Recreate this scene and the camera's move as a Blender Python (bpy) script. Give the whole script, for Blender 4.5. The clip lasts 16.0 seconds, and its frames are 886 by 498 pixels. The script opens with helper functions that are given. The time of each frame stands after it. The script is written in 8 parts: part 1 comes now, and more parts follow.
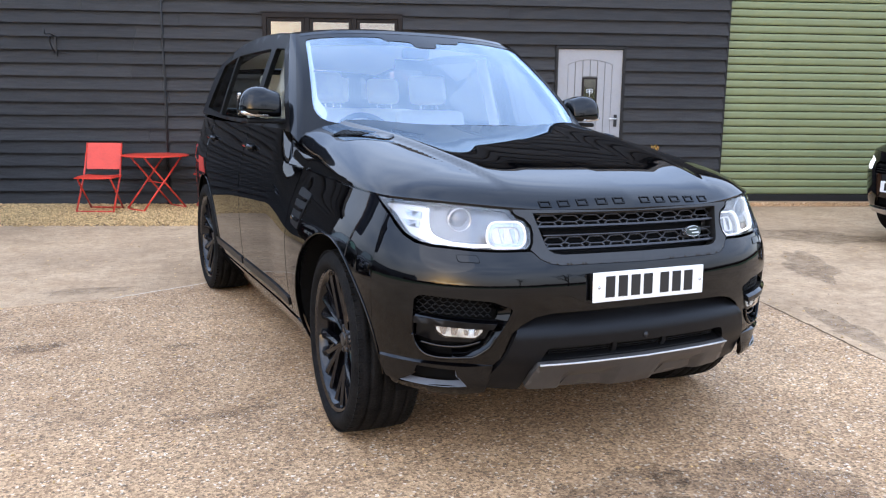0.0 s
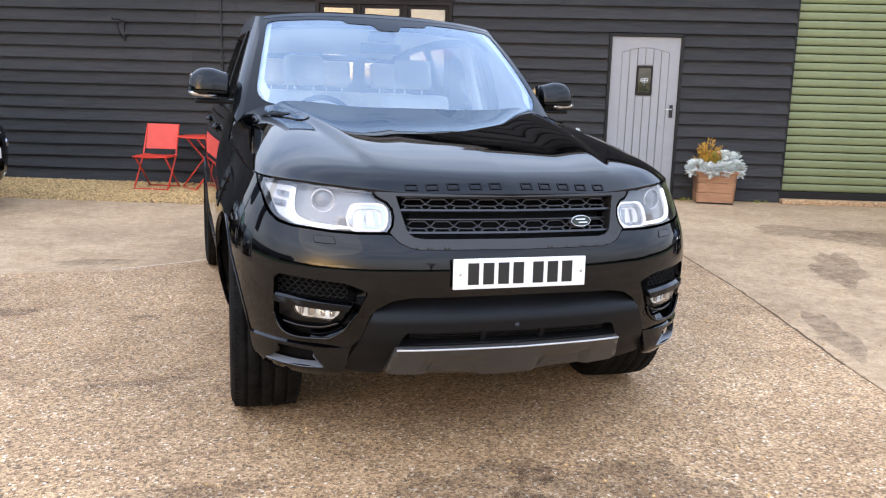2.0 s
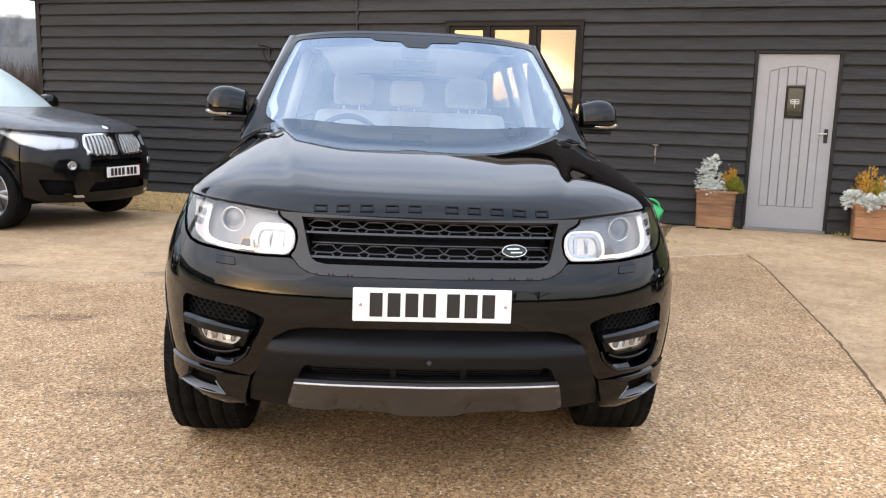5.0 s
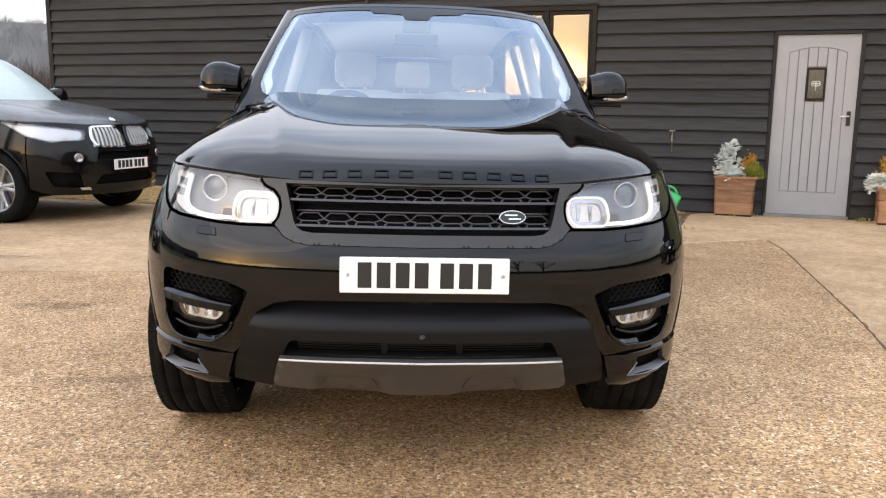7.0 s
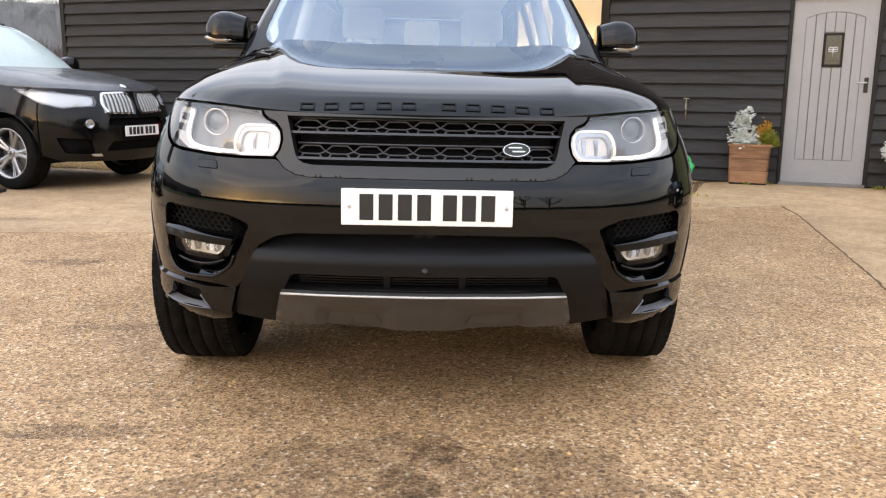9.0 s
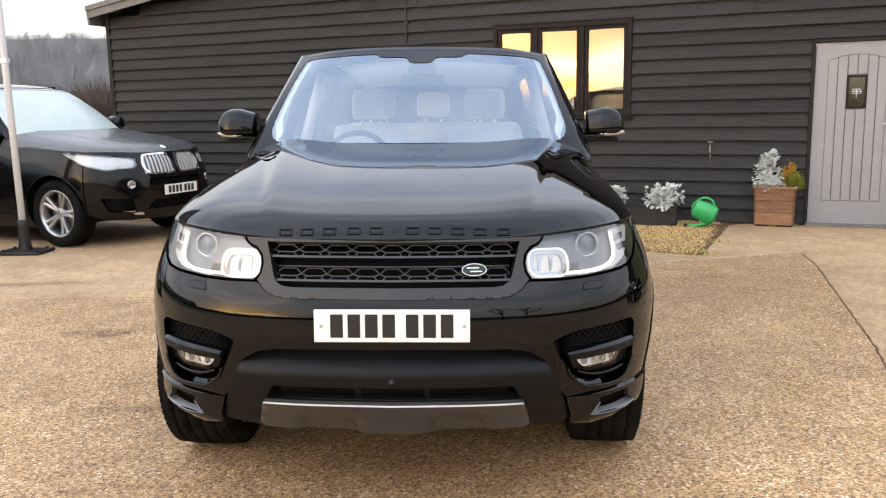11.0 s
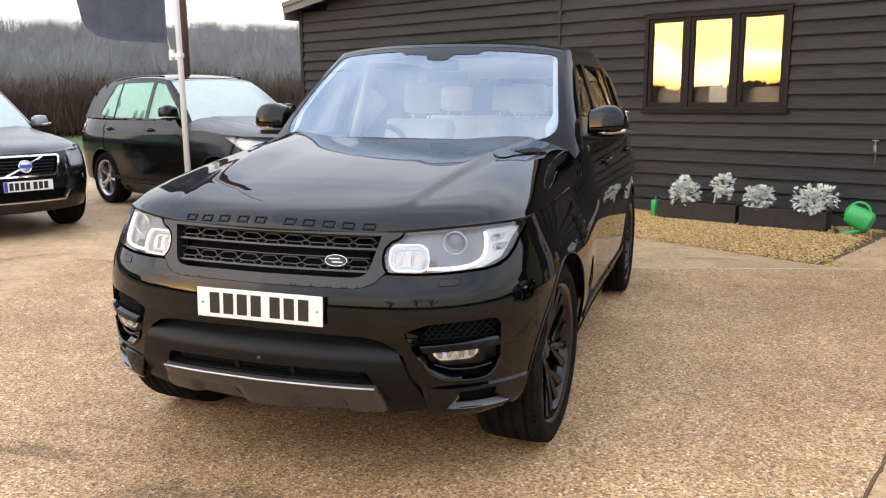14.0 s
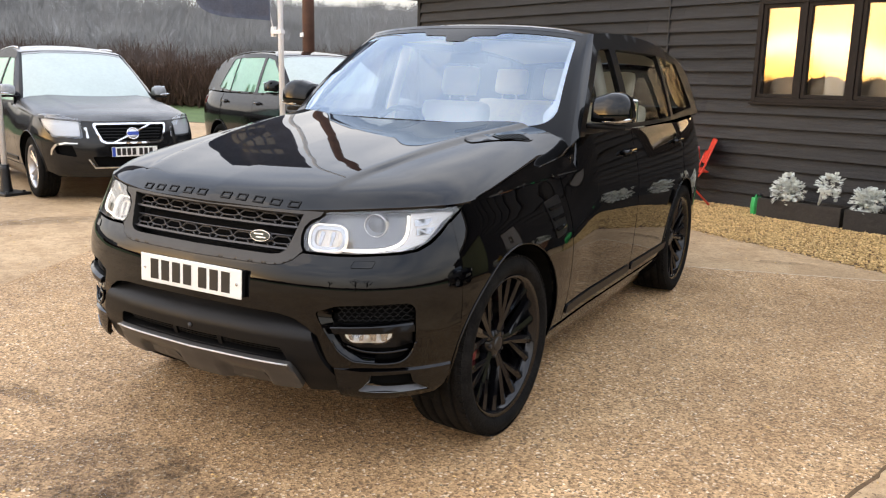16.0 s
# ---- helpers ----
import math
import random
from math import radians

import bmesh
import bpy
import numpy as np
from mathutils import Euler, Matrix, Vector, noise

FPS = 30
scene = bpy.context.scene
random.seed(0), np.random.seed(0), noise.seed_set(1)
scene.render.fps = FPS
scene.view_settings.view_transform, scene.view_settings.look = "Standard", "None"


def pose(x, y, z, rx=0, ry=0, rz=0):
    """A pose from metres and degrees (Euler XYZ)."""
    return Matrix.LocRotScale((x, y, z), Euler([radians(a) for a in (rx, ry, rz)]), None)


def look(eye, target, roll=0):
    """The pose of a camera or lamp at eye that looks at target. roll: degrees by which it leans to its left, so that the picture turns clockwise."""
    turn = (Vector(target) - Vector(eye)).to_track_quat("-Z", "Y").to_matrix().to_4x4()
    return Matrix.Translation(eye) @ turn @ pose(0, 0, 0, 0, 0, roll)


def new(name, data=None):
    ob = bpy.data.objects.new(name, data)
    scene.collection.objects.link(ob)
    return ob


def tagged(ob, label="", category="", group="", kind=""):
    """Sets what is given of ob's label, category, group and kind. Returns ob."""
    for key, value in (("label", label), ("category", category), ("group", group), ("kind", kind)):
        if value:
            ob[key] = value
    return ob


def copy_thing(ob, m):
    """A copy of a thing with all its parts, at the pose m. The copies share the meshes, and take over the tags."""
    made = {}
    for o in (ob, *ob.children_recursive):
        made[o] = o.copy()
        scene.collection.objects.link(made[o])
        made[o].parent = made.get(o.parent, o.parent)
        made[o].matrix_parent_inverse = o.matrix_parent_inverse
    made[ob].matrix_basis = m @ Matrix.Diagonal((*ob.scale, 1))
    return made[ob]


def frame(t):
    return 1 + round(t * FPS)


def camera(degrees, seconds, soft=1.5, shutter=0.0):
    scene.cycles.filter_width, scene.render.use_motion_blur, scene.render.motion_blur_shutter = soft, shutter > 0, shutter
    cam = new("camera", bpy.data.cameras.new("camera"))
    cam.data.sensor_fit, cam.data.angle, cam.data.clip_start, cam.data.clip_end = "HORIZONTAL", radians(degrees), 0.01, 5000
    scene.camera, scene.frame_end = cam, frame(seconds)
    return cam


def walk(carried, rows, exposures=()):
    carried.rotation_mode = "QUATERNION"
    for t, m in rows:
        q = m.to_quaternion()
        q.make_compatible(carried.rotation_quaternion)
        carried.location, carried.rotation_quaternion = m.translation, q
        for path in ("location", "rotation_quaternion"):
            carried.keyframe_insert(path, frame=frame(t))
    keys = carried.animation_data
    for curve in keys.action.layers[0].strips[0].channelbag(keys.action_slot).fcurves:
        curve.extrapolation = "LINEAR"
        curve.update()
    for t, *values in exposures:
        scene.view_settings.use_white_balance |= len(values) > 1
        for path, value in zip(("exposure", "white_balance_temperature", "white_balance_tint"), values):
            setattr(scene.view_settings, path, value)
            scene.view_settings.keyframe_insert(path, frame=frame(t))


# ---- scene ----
cam = camera(56.5, 16.0, soft=1.2)
METRES, EYE, TILT, LEAN, TURN = 5.251, 1.398, 0.0, 0.0, -24.3
ROWS = [
    (0.0, 0.0, 0.0, 0.0, 0.12, -10.19, -0.65),
    (0.5, 0.0402, 0.0097, -0.0041, 1.7, -10.16, -0.22),
    (1.0, 0.0802, 0.0133, -0.0027, 3.68, -10.33, -0.2),
    (1.5, 0.1318, 0.0102, -0.0024, 6.37, -10.71, -1.04),
    (2.0, 0.17, 0.0167, -0.0027, 8.05, -11.05, -1.45),
    (2.5, 0.2094, 0.0303, -0.0036, 9.81, -10.94, -0.77),
    (3.0, 0.2486, 0.0329, -0.0038, 12.84, -10.4, -0.03),
    (3.5, 0.2889, 0.0412, 0.0001, 16.8, -10.0, 0.71),
    (4.0, 0.3128, 0.0685, -0.0025, 19.34, -9.55, -0.88),
    (6.5, 0.3443, 0.1429, -0.0174, 23.47, -9.9, -0.4),
    (7.0, 0.3413, 0.1479, -0.0298, 23.03, -9.78, -0.62),
    (7.5, 0.3421, 0.1533, -0.0438, 22.87, -9.08, -1.02),
    (8.0, 0.3434, 0.1509, -0.0576, 24.01, -8.45, -3.67),
    (8.5, 0.3466, 0.1516, -0.0654, 24.48, -9.44, -3.42),
    (9.0, 0.3474, 0.151, -0.0586, 24.0, -11.1, -0.53),
    (9.5, 0.3518, 0.1459, -0.0324, 23.27, -12.49, 0.04),
    (10.0, 0.3619, 0.138, -0.0097, 23.61, -11.06, -0.07),
    (12.5, 0.5289, 0.1863, 0.0146, 36.61, -9.14, 1.65),
    (13.0, 0.5678, 0.2012, 0.0166, 39.18, -10.83, 0.57),
    (13.5, 0.5971, 0.2362, 0.015, 41.72, -10.34, 0.46),
    (14.0, 0.6306, 0.2661, 0.0147, 44.06, -10.34, 0.5),
    (14.5, 0.6656, 0.2918, 0.0177, 47.12, -10.86, -0.02),
    (15.0, 0.6785, 0.3269, 0.0142, 50.39, -11.34, -0.33),
    (15.5, 0.6981, 0.3641, 0.0133, 52.87, -11.66, -1.15),
    (16.0, 0.7261, 0.3914, 0.0153, 54.9, -11.6, -1.25),
]
walk(cam, [(t, pose(0, 0, EYE, TILT, LEAN, TURN) @ pose(METRES * x, METRES * y, METRES * z, 90 + pitch, roll, yaw)) for t, x, y, z, yaw, pitch, roll in ROWS],
     exposures=[(0.0, -0.03, 6080, 13), (1.5, -0.05, 6350, 13), (3.0, -0.02, 6950, 13), (6.5, -0.09, 7700, 14), (10.0, -0.13, 7850, 14), (12.5, -0.17, 7800, 14), (16.0, -0.20, 8100, 14)])

# ---- world and light ----
SUN_AZ = radians(225)          # low sun, behind the walk, where the window glow comes from
world = bpy.data.worlds.new("sky")
scene.world = world
world.use_nodes = True


def build_sky():
    nt = world.node_tree
    nt.nodes.clear()
    N, L = nt.nodes.new, nt.links.new
    out, bg = N("ShaderNodeOutputWorld"), N("ShaderNodeBackground")
    sky = N("ShaderNodeTexSky")
    sky.sky_type, sky.sun_disc = "NISHITA", False
    sky.sun_elevation, sky.sun_rotation = radians(7), SUN_AZ
    sky.air_density, sky.dust_density = 1.0, 2.0
    geo = N("ShaderNodeTexCoord")
    sep = N("ShaderNodeSeparateXYZ")
    L(geo.outputs["Generated"], sep.inputs[0])
    # clouds stretched along the horizon
    mp = N("ShaderNodeMapping")
    mp.inputs["Scale"].default_value = (1.8, 1.8, 6.0)
    L(geo.outputs["Generated"], mp.inputs[0])
    nz = N("ShaderNodeTexNoise")
    nz.inputs["Scale"].default_value, nz.inputs["Detail"].default_value, nz.inputs["Roughness"].default_value = 1.3, 4, 0.5
    L(mp.outputs[0], nz.inputs["Vector"])
    ramp = N("ShaderNodeValToRGB")
    ramp.color_ramp.elements[0].position, ramp.color_ramp.elements[1].position = 0.30, 0.70
    ramp.color_ramp.elements[0].color = (0.58, 0.64, 0.73, 1)
    ramp.color_ramp.elements[1].color = (1.10, 1.08, 1.04, 1)
    L(nz.outputs["Fac"], ramp.inputs[0])
    # how far towards the low sun
    dot = N("ShaderNodeVectorMath")
    dot.operation = "DOT_PRODUCT"
    dot.inputs[1].default_value = (-0.655, -0.753, 0.055)
    L(geo.outputs["Generated"], dot.inputs[0])
    glow = N("ShaderNodeMapRange")
    glow.interpolation_type = "SMOOTHSTEP"
    glow.inputs[1].default_value, glow.inputs[2].default_value = 0.935, 0.998
    L(dot.outputs["Value"], glow.inputs[0])
    rampz = N("ShaderNodeValToRGB")
    stops = [(0.0, (0.5, 0.24, 0.08)), (0.018, (0.85, 0.50, 0.20)), (0.028, (1, 0.86, 0.60)), (0.043, (1, 0.93, 0.76)), (0.055, (0.46, 0.40, 0.31)), (0.070, (0.26, 0.22, 0.17)), (0.22, (0.16, 0.16, 0.16))]
    els = rampz.color_ramp.elements
    els[0].position, els[0].color = stops[0][0], (*stops[0][1], 1)
    els[1].position, els[1].color = stops[-1][0], (*stops[-1][1], 1)
    for p_, c_ in stops[1:-1]:
        e_ = els.new(p_)
        e_.color = (*c_, 1)
    # ragged cloud edges above the low sun
    rag, ragm = N("ShaderNodeTexNoise"), N("ShaderNodeMath")
    rag.inputs["Scale"].default_value, rag.inputs["Detail"].default_value = 9, 4
    L(geo.outputs["Generated"], rag.inputs["Vector"])
    off = N("ShaderNodeMath")
    off.operation, ragm.operation = "MULTIPLY_ADD", "ADD"
    off.inputs[1].default_value, off.inputs[2].default_value = 0.11, -0.055
    L(rag.outputs["Fac"], off.inputs[0]), L(off.outputs[0], ragm.inputs[0]), L(sep.outputs["Z"], ragm.inputs[1])
    L(ragm.outputs[0], rampz.inputs[0])
    hot = N("ShaderNodeMix")
    hot.data_type, hot.blend_type = "RGBA", "MULTIPLY"
    hot.inputs["Factor"].default_value = 1
    hot.inputs["B"].default_value = (GLOW, GLOW, GLOW, 1)
    L(rampz.outputs[0], hot.inputs["A"])
    low = N("ShaderNodeMapRange")
    low.interpolation_type = "SMOOTHSTEP"
    low.inputs[1].default_value, low.inputs[2].default_value, low.inputs[3].default_value, low.inputs[4].default_value = 0.02, 0.30, 1.0, 0.0
    L(sep.outputs["Z"], low.inputs[0])
    gl = N("ShaderNodeMath")
    gl.operation = "MULTIPLY"
    L(glow.outputs[0], gl.inputs[0]), L(low.outputs[0], gl.inputs[1])
    warm = N("ShaderNodeMix")
    warm.data_type = "RGBA"
    warm.inputs["A"].default_value = (CLOUD * 0.92, CLOUD * 0.985, CLOUD * 1.10, 1)
    L(hot.outputs["Result"], warm.inputs["B"])
    L(gl.outputs[0], warm.inputs["Factor"])
    cl = N("ShaderNodeMix")
    cl.data_type, cl.blend_type = "RGBA", "MULTIPLY"
    cl.inputs["Factor"].default_value = 1
    L(warm.outputs["Result"], cl.inputs["A"]), L(ramp.outputs[0], cl.inputs["B"])
    # brightest a little above the horizon, bluer and deeper overhead
    lift = N("ShaderNodeValToRGB")
    le = lift.color_ramp.elements
    le[0].position, le[0].color = 0.0, (0.62, 0.60, 0.56, 1)
    le[1].position, le[1].color = 1.0, (0.92, 1.05, 1.25, 1)
    for p_, c_ in ((0.25, (0.93, 0.97, 1.04)), (0.45, (0.92, 1.03, 1.20)), (0.70, (0.98, 1.10, 1.29))):
        le.new(p_).color = (*c_, 1)
    L(sep.outputs["Z"], lift.inputs[0])
    toward = N("ShaderNodeMapRange")
    toward.inputs[1].default_value, toward.inputs[2].default_value, toward.inputs[3].default_value, toward.inputs[4].default_value = -0.2, 1.0, 2.15, 2.7
    L(dot.outputs["Value"], toward.inputs[0])
    both_ = N("ShaderNodeVectorMath")
    both_.operation = "SCALE"
    L(lift.outputs[0], both_.inputs[0]), L(toward.outputs[0], both_.inputs["Scale"])
    up = N("ShaderNodeMix")
    up.data_type, up.blend_type = "RGBA", "MULTIPLY"
    up.inputs["Factor"].default_value = 1
    L(cl.outputs["Result"], up.inputs["A"]), L(both_.outputs[0], up.inputs["B"])
    add = N("ShaderNodeMix")
    add.data_type, add.blend_type = "RGBA", "ADD"
    add.inputs["Factor"].default_value = 1
    L(up.outputs["Result"], add.inputs["A"]), L(sky.outputs[0], add.inputs["B"])
    L(add.outputs["Result"], bg.inputs["Color"])
    bg.inputs["Strength"].default_value = SKY
    L(bg.outputs[0], out.inputs[0])


CLOUD, GLOW, SKY = 11.5, 50.0, 0.086
build_sky()
sun = new("sun", bpy.data.lights.new("sun", "SUN"))
sun.data.energy, sun.data.angle, sun.data.color = 0.45, radians(42), (1.0, 0.86, 0.68)
sun.matrix_world = look((0, 0, 20), (12, 12, 8))

# ---- materials ----
def mat(name, color, rough=0.5, metal=0.0, var=0.0, scale=8.0, bump=0.0, bscale=60.0, coat=0.0, spec=0.5, stretch=(1, 1, 1), emit=None, power=0.0, trans=0.0, color2=None, isl=0.0, obj=0.0):
    """A node material: two scales of colour change, fine relief, optional change from piece to piece."""
    m = bpy.data.materials.new(name)
    m.use_nodes = True
    nt = m.node_tree
    N, L = nt.nodes.new, nt.links.new
    b = nt.nodes["Principled BSDF"]
    b.inputs["Base Color"].default_value = (*color, 1)
    b.inputs["Roughness"].default_value, b.inputs["Metallic"].default_value = rough, metal
    b.inputs["Coat Weight"].default_value, b.inputs["Coat Roughness"].default_value = coat, 0.02
    b.inputs["Specular IOR Level"].default_value, b.inputs["Transmission Weight"].default_value = spec, trans
    if emit:
        b.inputs["Emission Color"].default_value, b.inputs["Emission Strength"].default_value = (*emit, 1), power
    if var or bump or isl or obj:
        tc, mp = N("ShaderNodeTexCoord"), N("ShaderNodeMapping")
        mp.inputs["Scale"].default_value = stretch
        L(tc.outputs["Object"], mp.inputs[0])
    if var or isl or obj:
        a, c = N("ShaderNodeTexNoise"), N("ShaderNodeTexNoise")
        a.inputs["Scale"].default_value, a.inputs["Detail"].default_value = scale, 5
        c.inputs["Scale"].default_value, c.inputs["Detail"].default_value = scale * 9, 4
        L(mp.outputs[0], a.inputs["Vector"]), L(mp.outputs[0], c.inputs["Vector"])
        mixn = N("ShaderNodeMath")
        mixn.operation = "ADD"
        L(a.outputs["Fac"], mixn.inputs[0]), L(c.outputs["Fac"], mixn.inputs[1])
        last = mixn.outputs[0]
        if isl or obj:
            g = N("ShaderNodeNewGeometry") if isl else N("ShaderNodeObjectInfo")
            mul = N("ShaderNodeMath")
            mul.operation = "MULTIPLY_ADD"
            mul.inputs[1].default_value = isl or obj
            L(g.outputs["Random Per Island" if isl else "Random"], mul.inputs[0]), L(last, mul.inputs[2])
            last = mul.outputs[0]
        mr = N("ShaderNodeMapRange")
        top = 1.35 + (isl or obj)
        mr.inputs[1].default_value, mr.inputs[2].default_value = 0.65, top
        L(last, mr.inputs[0])
        mx = N("ShaderNodeMix")
        mx.data_type = "RGBA"
        lo = [max(0, v * (1 - var)) for v in color]
        hi = color2 or [min(1, v * (1 + var)) for v in color]
        mx.inputs["A"].default_value, mx.inputs["B"].default_value = (*lo, 1), (*hi, 1)
        L(mr.outputs[0], mx.inputs["Factor"]), L(mx.outputs["Result"], b.inputs["Base Color"])
    if bump:
        bn, bp = N("ShaderNodeTexNoise"), N("ShaderNodeBump")
        bn.inputs["Scale"].default_value, bn.inputs["Detail"].default_value = bscale, 4
        L(mp.outputs[0], bn.inputs["Vector"]), L(bn.outputs["Fac"], bp.inputs["Height"])
        bp.inputs["Strength"].default_value, bp.inputs["Distance"].default_value = bump, 0.01
        L(bp.outputs[0], b.inputs["Normal"])
    return m


def glass(name, tint=(1, 1, 1), gloss=0.12, rough=0.0, blue=(1, 1, 1), gain=1.3):
    """A thin pane: mostly clear, mirrors more at a grazing angle."""
    m = bpy.data.materials.new(name)
    m.use_nodes = True
    nt = m.node_tree
    nt.nodes.clear()
    N, L = nt.nodes.new, nt.links.new
    o, mix, t, g, lw = N("ShaderNodeOutputMaterial"), N("ShaderNodeMixShader"), N("ShaderNodeBsdfTransparent"), N("ShaderNodeBsdfGlossy"), N("ShaderNodeFresnel")
    lw.inputs[0].default_value = 1.5
    ma = N("ShaderNodeMath")
    ma.operation, ma.use_clamp = "MULTIPLY_ADD", True
    ma.inputs[1].default_value, ma.inputs[2].default_value = gain, gloss
    L(lw.outputs[0], ma.inputs[0]), L(ma.outputs[0], mix.inputs[0])
    t.inputs[0].default_value, g.inputs[0].default_value = (*tint, 1), (*blue, 1)
    g.inputs["Roughness"].default_value = rough
    L(t.outputs[0], mix.inputs[1]), L(g.outputs[0], mix.inputs[2]), L(mix.outputs[0], o.inputs[0])
    return m


def concrete(name="concrete", smooth=0.0):
    """Worn exposed-aggregate concrete: pebbles, stains, damp patches."""
    m = mat(name, (0.30, 0.24, 0.17), 0.85)
    nt = m.node_tree
    N, L = nt.nodes.new, nt.links.new
    b = nt.nodes["Principled BSDF"]
    tc = N("ShaderNodeTexCoord")

    def noise_of(scale, detail=4, rough=0.5, src=None):
        n = N("ShaderNodeTexNoise")
        n.inputs["Scale"].default_value, n.inputs["Detail"].default_value, n.inputs["Roughness"].default_value = scale, detail, rough
        L(src or tc.outputs["Object"], n.inputs["Vector"])
        return n.outputs["Fac"]

    def ramp_of(fac, p0, c0, p1, c1):
        r = N("ShaderNodeValToRGB")
        e = r.color_ramp.elements
        e[0].position, e[1].position, e[0].color, e[1].color = p0, p1, (*c0, 1), (*c1, 1)
        L(fac, r.inputs[0])
        return r.outputs[0]

    def blend(a, c, fac, kind="MIX"):
        x = N("ShaderNodeMix")
        x.data_type, x.blend_type = "RGBA", kind
        L(a, x.inputs["A"]), L(c, x.inputs["B"])
        if isinstance(fac, float):
            x.inputs["Factor"].default_value = fac
        else:
            L(fac, x.inputs["Factor"])
        return x.outputs["Result"]

    vo = N("ShaderNodeTexVoronoi")
    vo.inputs["Scale"].default_value, vo.inputs["Randomness"].default_value = 98, 1
    L(tc.outputs["Object"], vo.inputs["Vector"])
    sepc = N("ShaderNodeSeparateColor")
    L(vo.outputs["Color"], sepc.inputs[0])
    stone = ramp_of(sepc.outputs[0], 0.05, (0.165, 0.089, 0.039), 0.95, (0.90, 0.625, 0.36))
    fine = ramp_of(noise_of(230, 3), 0.3, (0.225, 0.125, 0.054), 0.7, (0.78, 0.510, 0.280))
    base = blend(fine, stone, 0.62 - 0.34 * smooth)
    if smooth:
        skin = ramp_of(noise_of(14, 6, 0.65), 0.3, (0.445, 0.318, 0.193), 0.7, (0.68, 0.508, 0.325))
        base = blend(base, skin, 0.72 * smooth)
    pale = ramp_of(sepc.outputs[1], 0.950, (0, 0, 0), 0.958, (1, 1, 1))
    chip = ramp_of(sepc.outputs[2], 0.0, (0.78, 0.63, 0.46), 1.0, (0.95, 0.84, 0.68))
    base = blend(base, chip, pale) if not smooth else base
    # worn light patches and brown damp ones
    big = ramp_of(noise_of(0.55, 6, 0.6), 0.34, (0.70, 0.645, 0.585), 0.66, (1.06, 1.01, 0.955))
    base = blend(base, big, 1.0, "MULTIPLY")
    mid = ramp_of(noise_of(3.5, 5, 0.65), 0.30, (0.84, 0.79, 0.73), 0.60, (1.05, 1.05, 1.05))
    base = blend(base, mid, 1.0, "MULTIPLY")
    pits = N("ShaderNodeTexVoronoi")
    pits.inputs["Scale"].default_value = 92
    L(tc.outputs["Object"], pits.inputs["Vector"])
    sep2 = N("ShaderNodeSeparateColor")
    L(pits.outputs["Color"], sep2.inputs[0])
    dark = ramp_of(sep2.outputs[1], 0.0, (0.085, 0.048, 0.022), 1.0, (0.17, 0.105, 0.055))
    base = blend(base, dark, ramp_of(sep2.outputs[0], 0.91 if not smooth else 0.98, (0, 0, 0), 0.922 if not smooth else 0.99, (0.80, 0.80, 0.80)))
    speck = ramp_of(noise_of(60, 4, 0.7), 0.33, (0.36, 0.31, 0.27), 0.43, (1, 1, 1))
    base = blend(base, speck, 1.0, "MULTIPLY")
    L(base, b.inputs["Base Color"])
    bp = N("ShaderNodeBump")
    bp.inputs["Strength"].default_value, bp.inputs["Distance"].default_value = 0.6, 0.006
    L(vo.outputs["Distance"], bp.inputs["Height"]), L(bp.outputs[0], b.inputs["Normal"])
    rr = N("ShaderNodeMapRange")
    rr.inputs[3].default_value, rr.inputs[4].default_value = 0.55, 0.95
    L(noise_of(0.7, 4), rr.inputs[0]), L(rr.outputs[0], b.inputs["Roughness"])
    return m


M_CONC = concrete()
M_CONC2 = concrete("smooth_concrete", 1.0)
M_JOINT = mat("joint_filler", (0.15, 0.095, 0.055), 0.95, spec=0.1, var=0.4, scale=20)
M_GRAVEL = mat("pea_gravel", (0.46, 0.245, 0.080), 0.8, var=0.5, scale=25, isl=1.2, color2=(0.96, 0.65, 0.29))
M_GRAVELBED = mat("gravel_bed", (0.30, 0.19, 0.09), 0.9, var=0.6, scale=40, bump=1, bscale=90)
M_GRASS = mat("grass", (0.07, 0.12, 0.03), 0.9, var=0.5, scale=1.5, bump=1, bscale=40)
M_BOARD = mat("black_weatherboard", (0.0175, 0.0166, 0.0163), 0.55, spec=0.30, var=0.6, scale=3, bump=0.7, bscale=14, stretch=(1, 8, 14), obj=0.3, color2=(0.043, 0.0405, 0.039))
M_TRIM = mat("dark_trim", (0.014, 0.013, 0.012), 0.6, spec=0.25, var=0.3, scale=5, bump=0.2)
M_WINFRAME = mat("brown_window_frame", (0.016, 0.012, 0.010), 0.6, spec=0.18, var=0.3, scale=5, bump=0.15)
M_DOOR = mat("grey_door_paint", (0.285, 0.282, 0.285), 0.5, var=0.06, scale=4, bump=0.08, bscale=30)
M_SHUT = mat("green_shutter", (0.170, 0.192, 0.088), 0.5, var=0.10, scale=2, bump=0.05)
M_ROOF = mat("roof_sheet", (0.16, 0.15, 0.14), 0.7, var=0.3, scale=3)
M_FASCIA = mat("grey_fascia", (0.17, 0.16, 0.15), 0.6, var=0.25, scale=4, bump=0.2)
# near-black: the shade inside hollows and openings is put into the colour
M_DARK = mat("inner_shade_black", (0.004, 0.004, 0.004), 0.9, spec=0.1, var=0.2)
M_ROOM = mat("room_plaster", (0.62, 0.55, 0.46), 0.8, var=0.15, scale=3)
M_IRON = mat("black_iron", (0.015, 0.015, 0.016), 0.45, 0.3, var=0.3)
M_WHITE = mat("white_plastic", (0.90, 0.90, 0.89), 0.4, var=0.03)
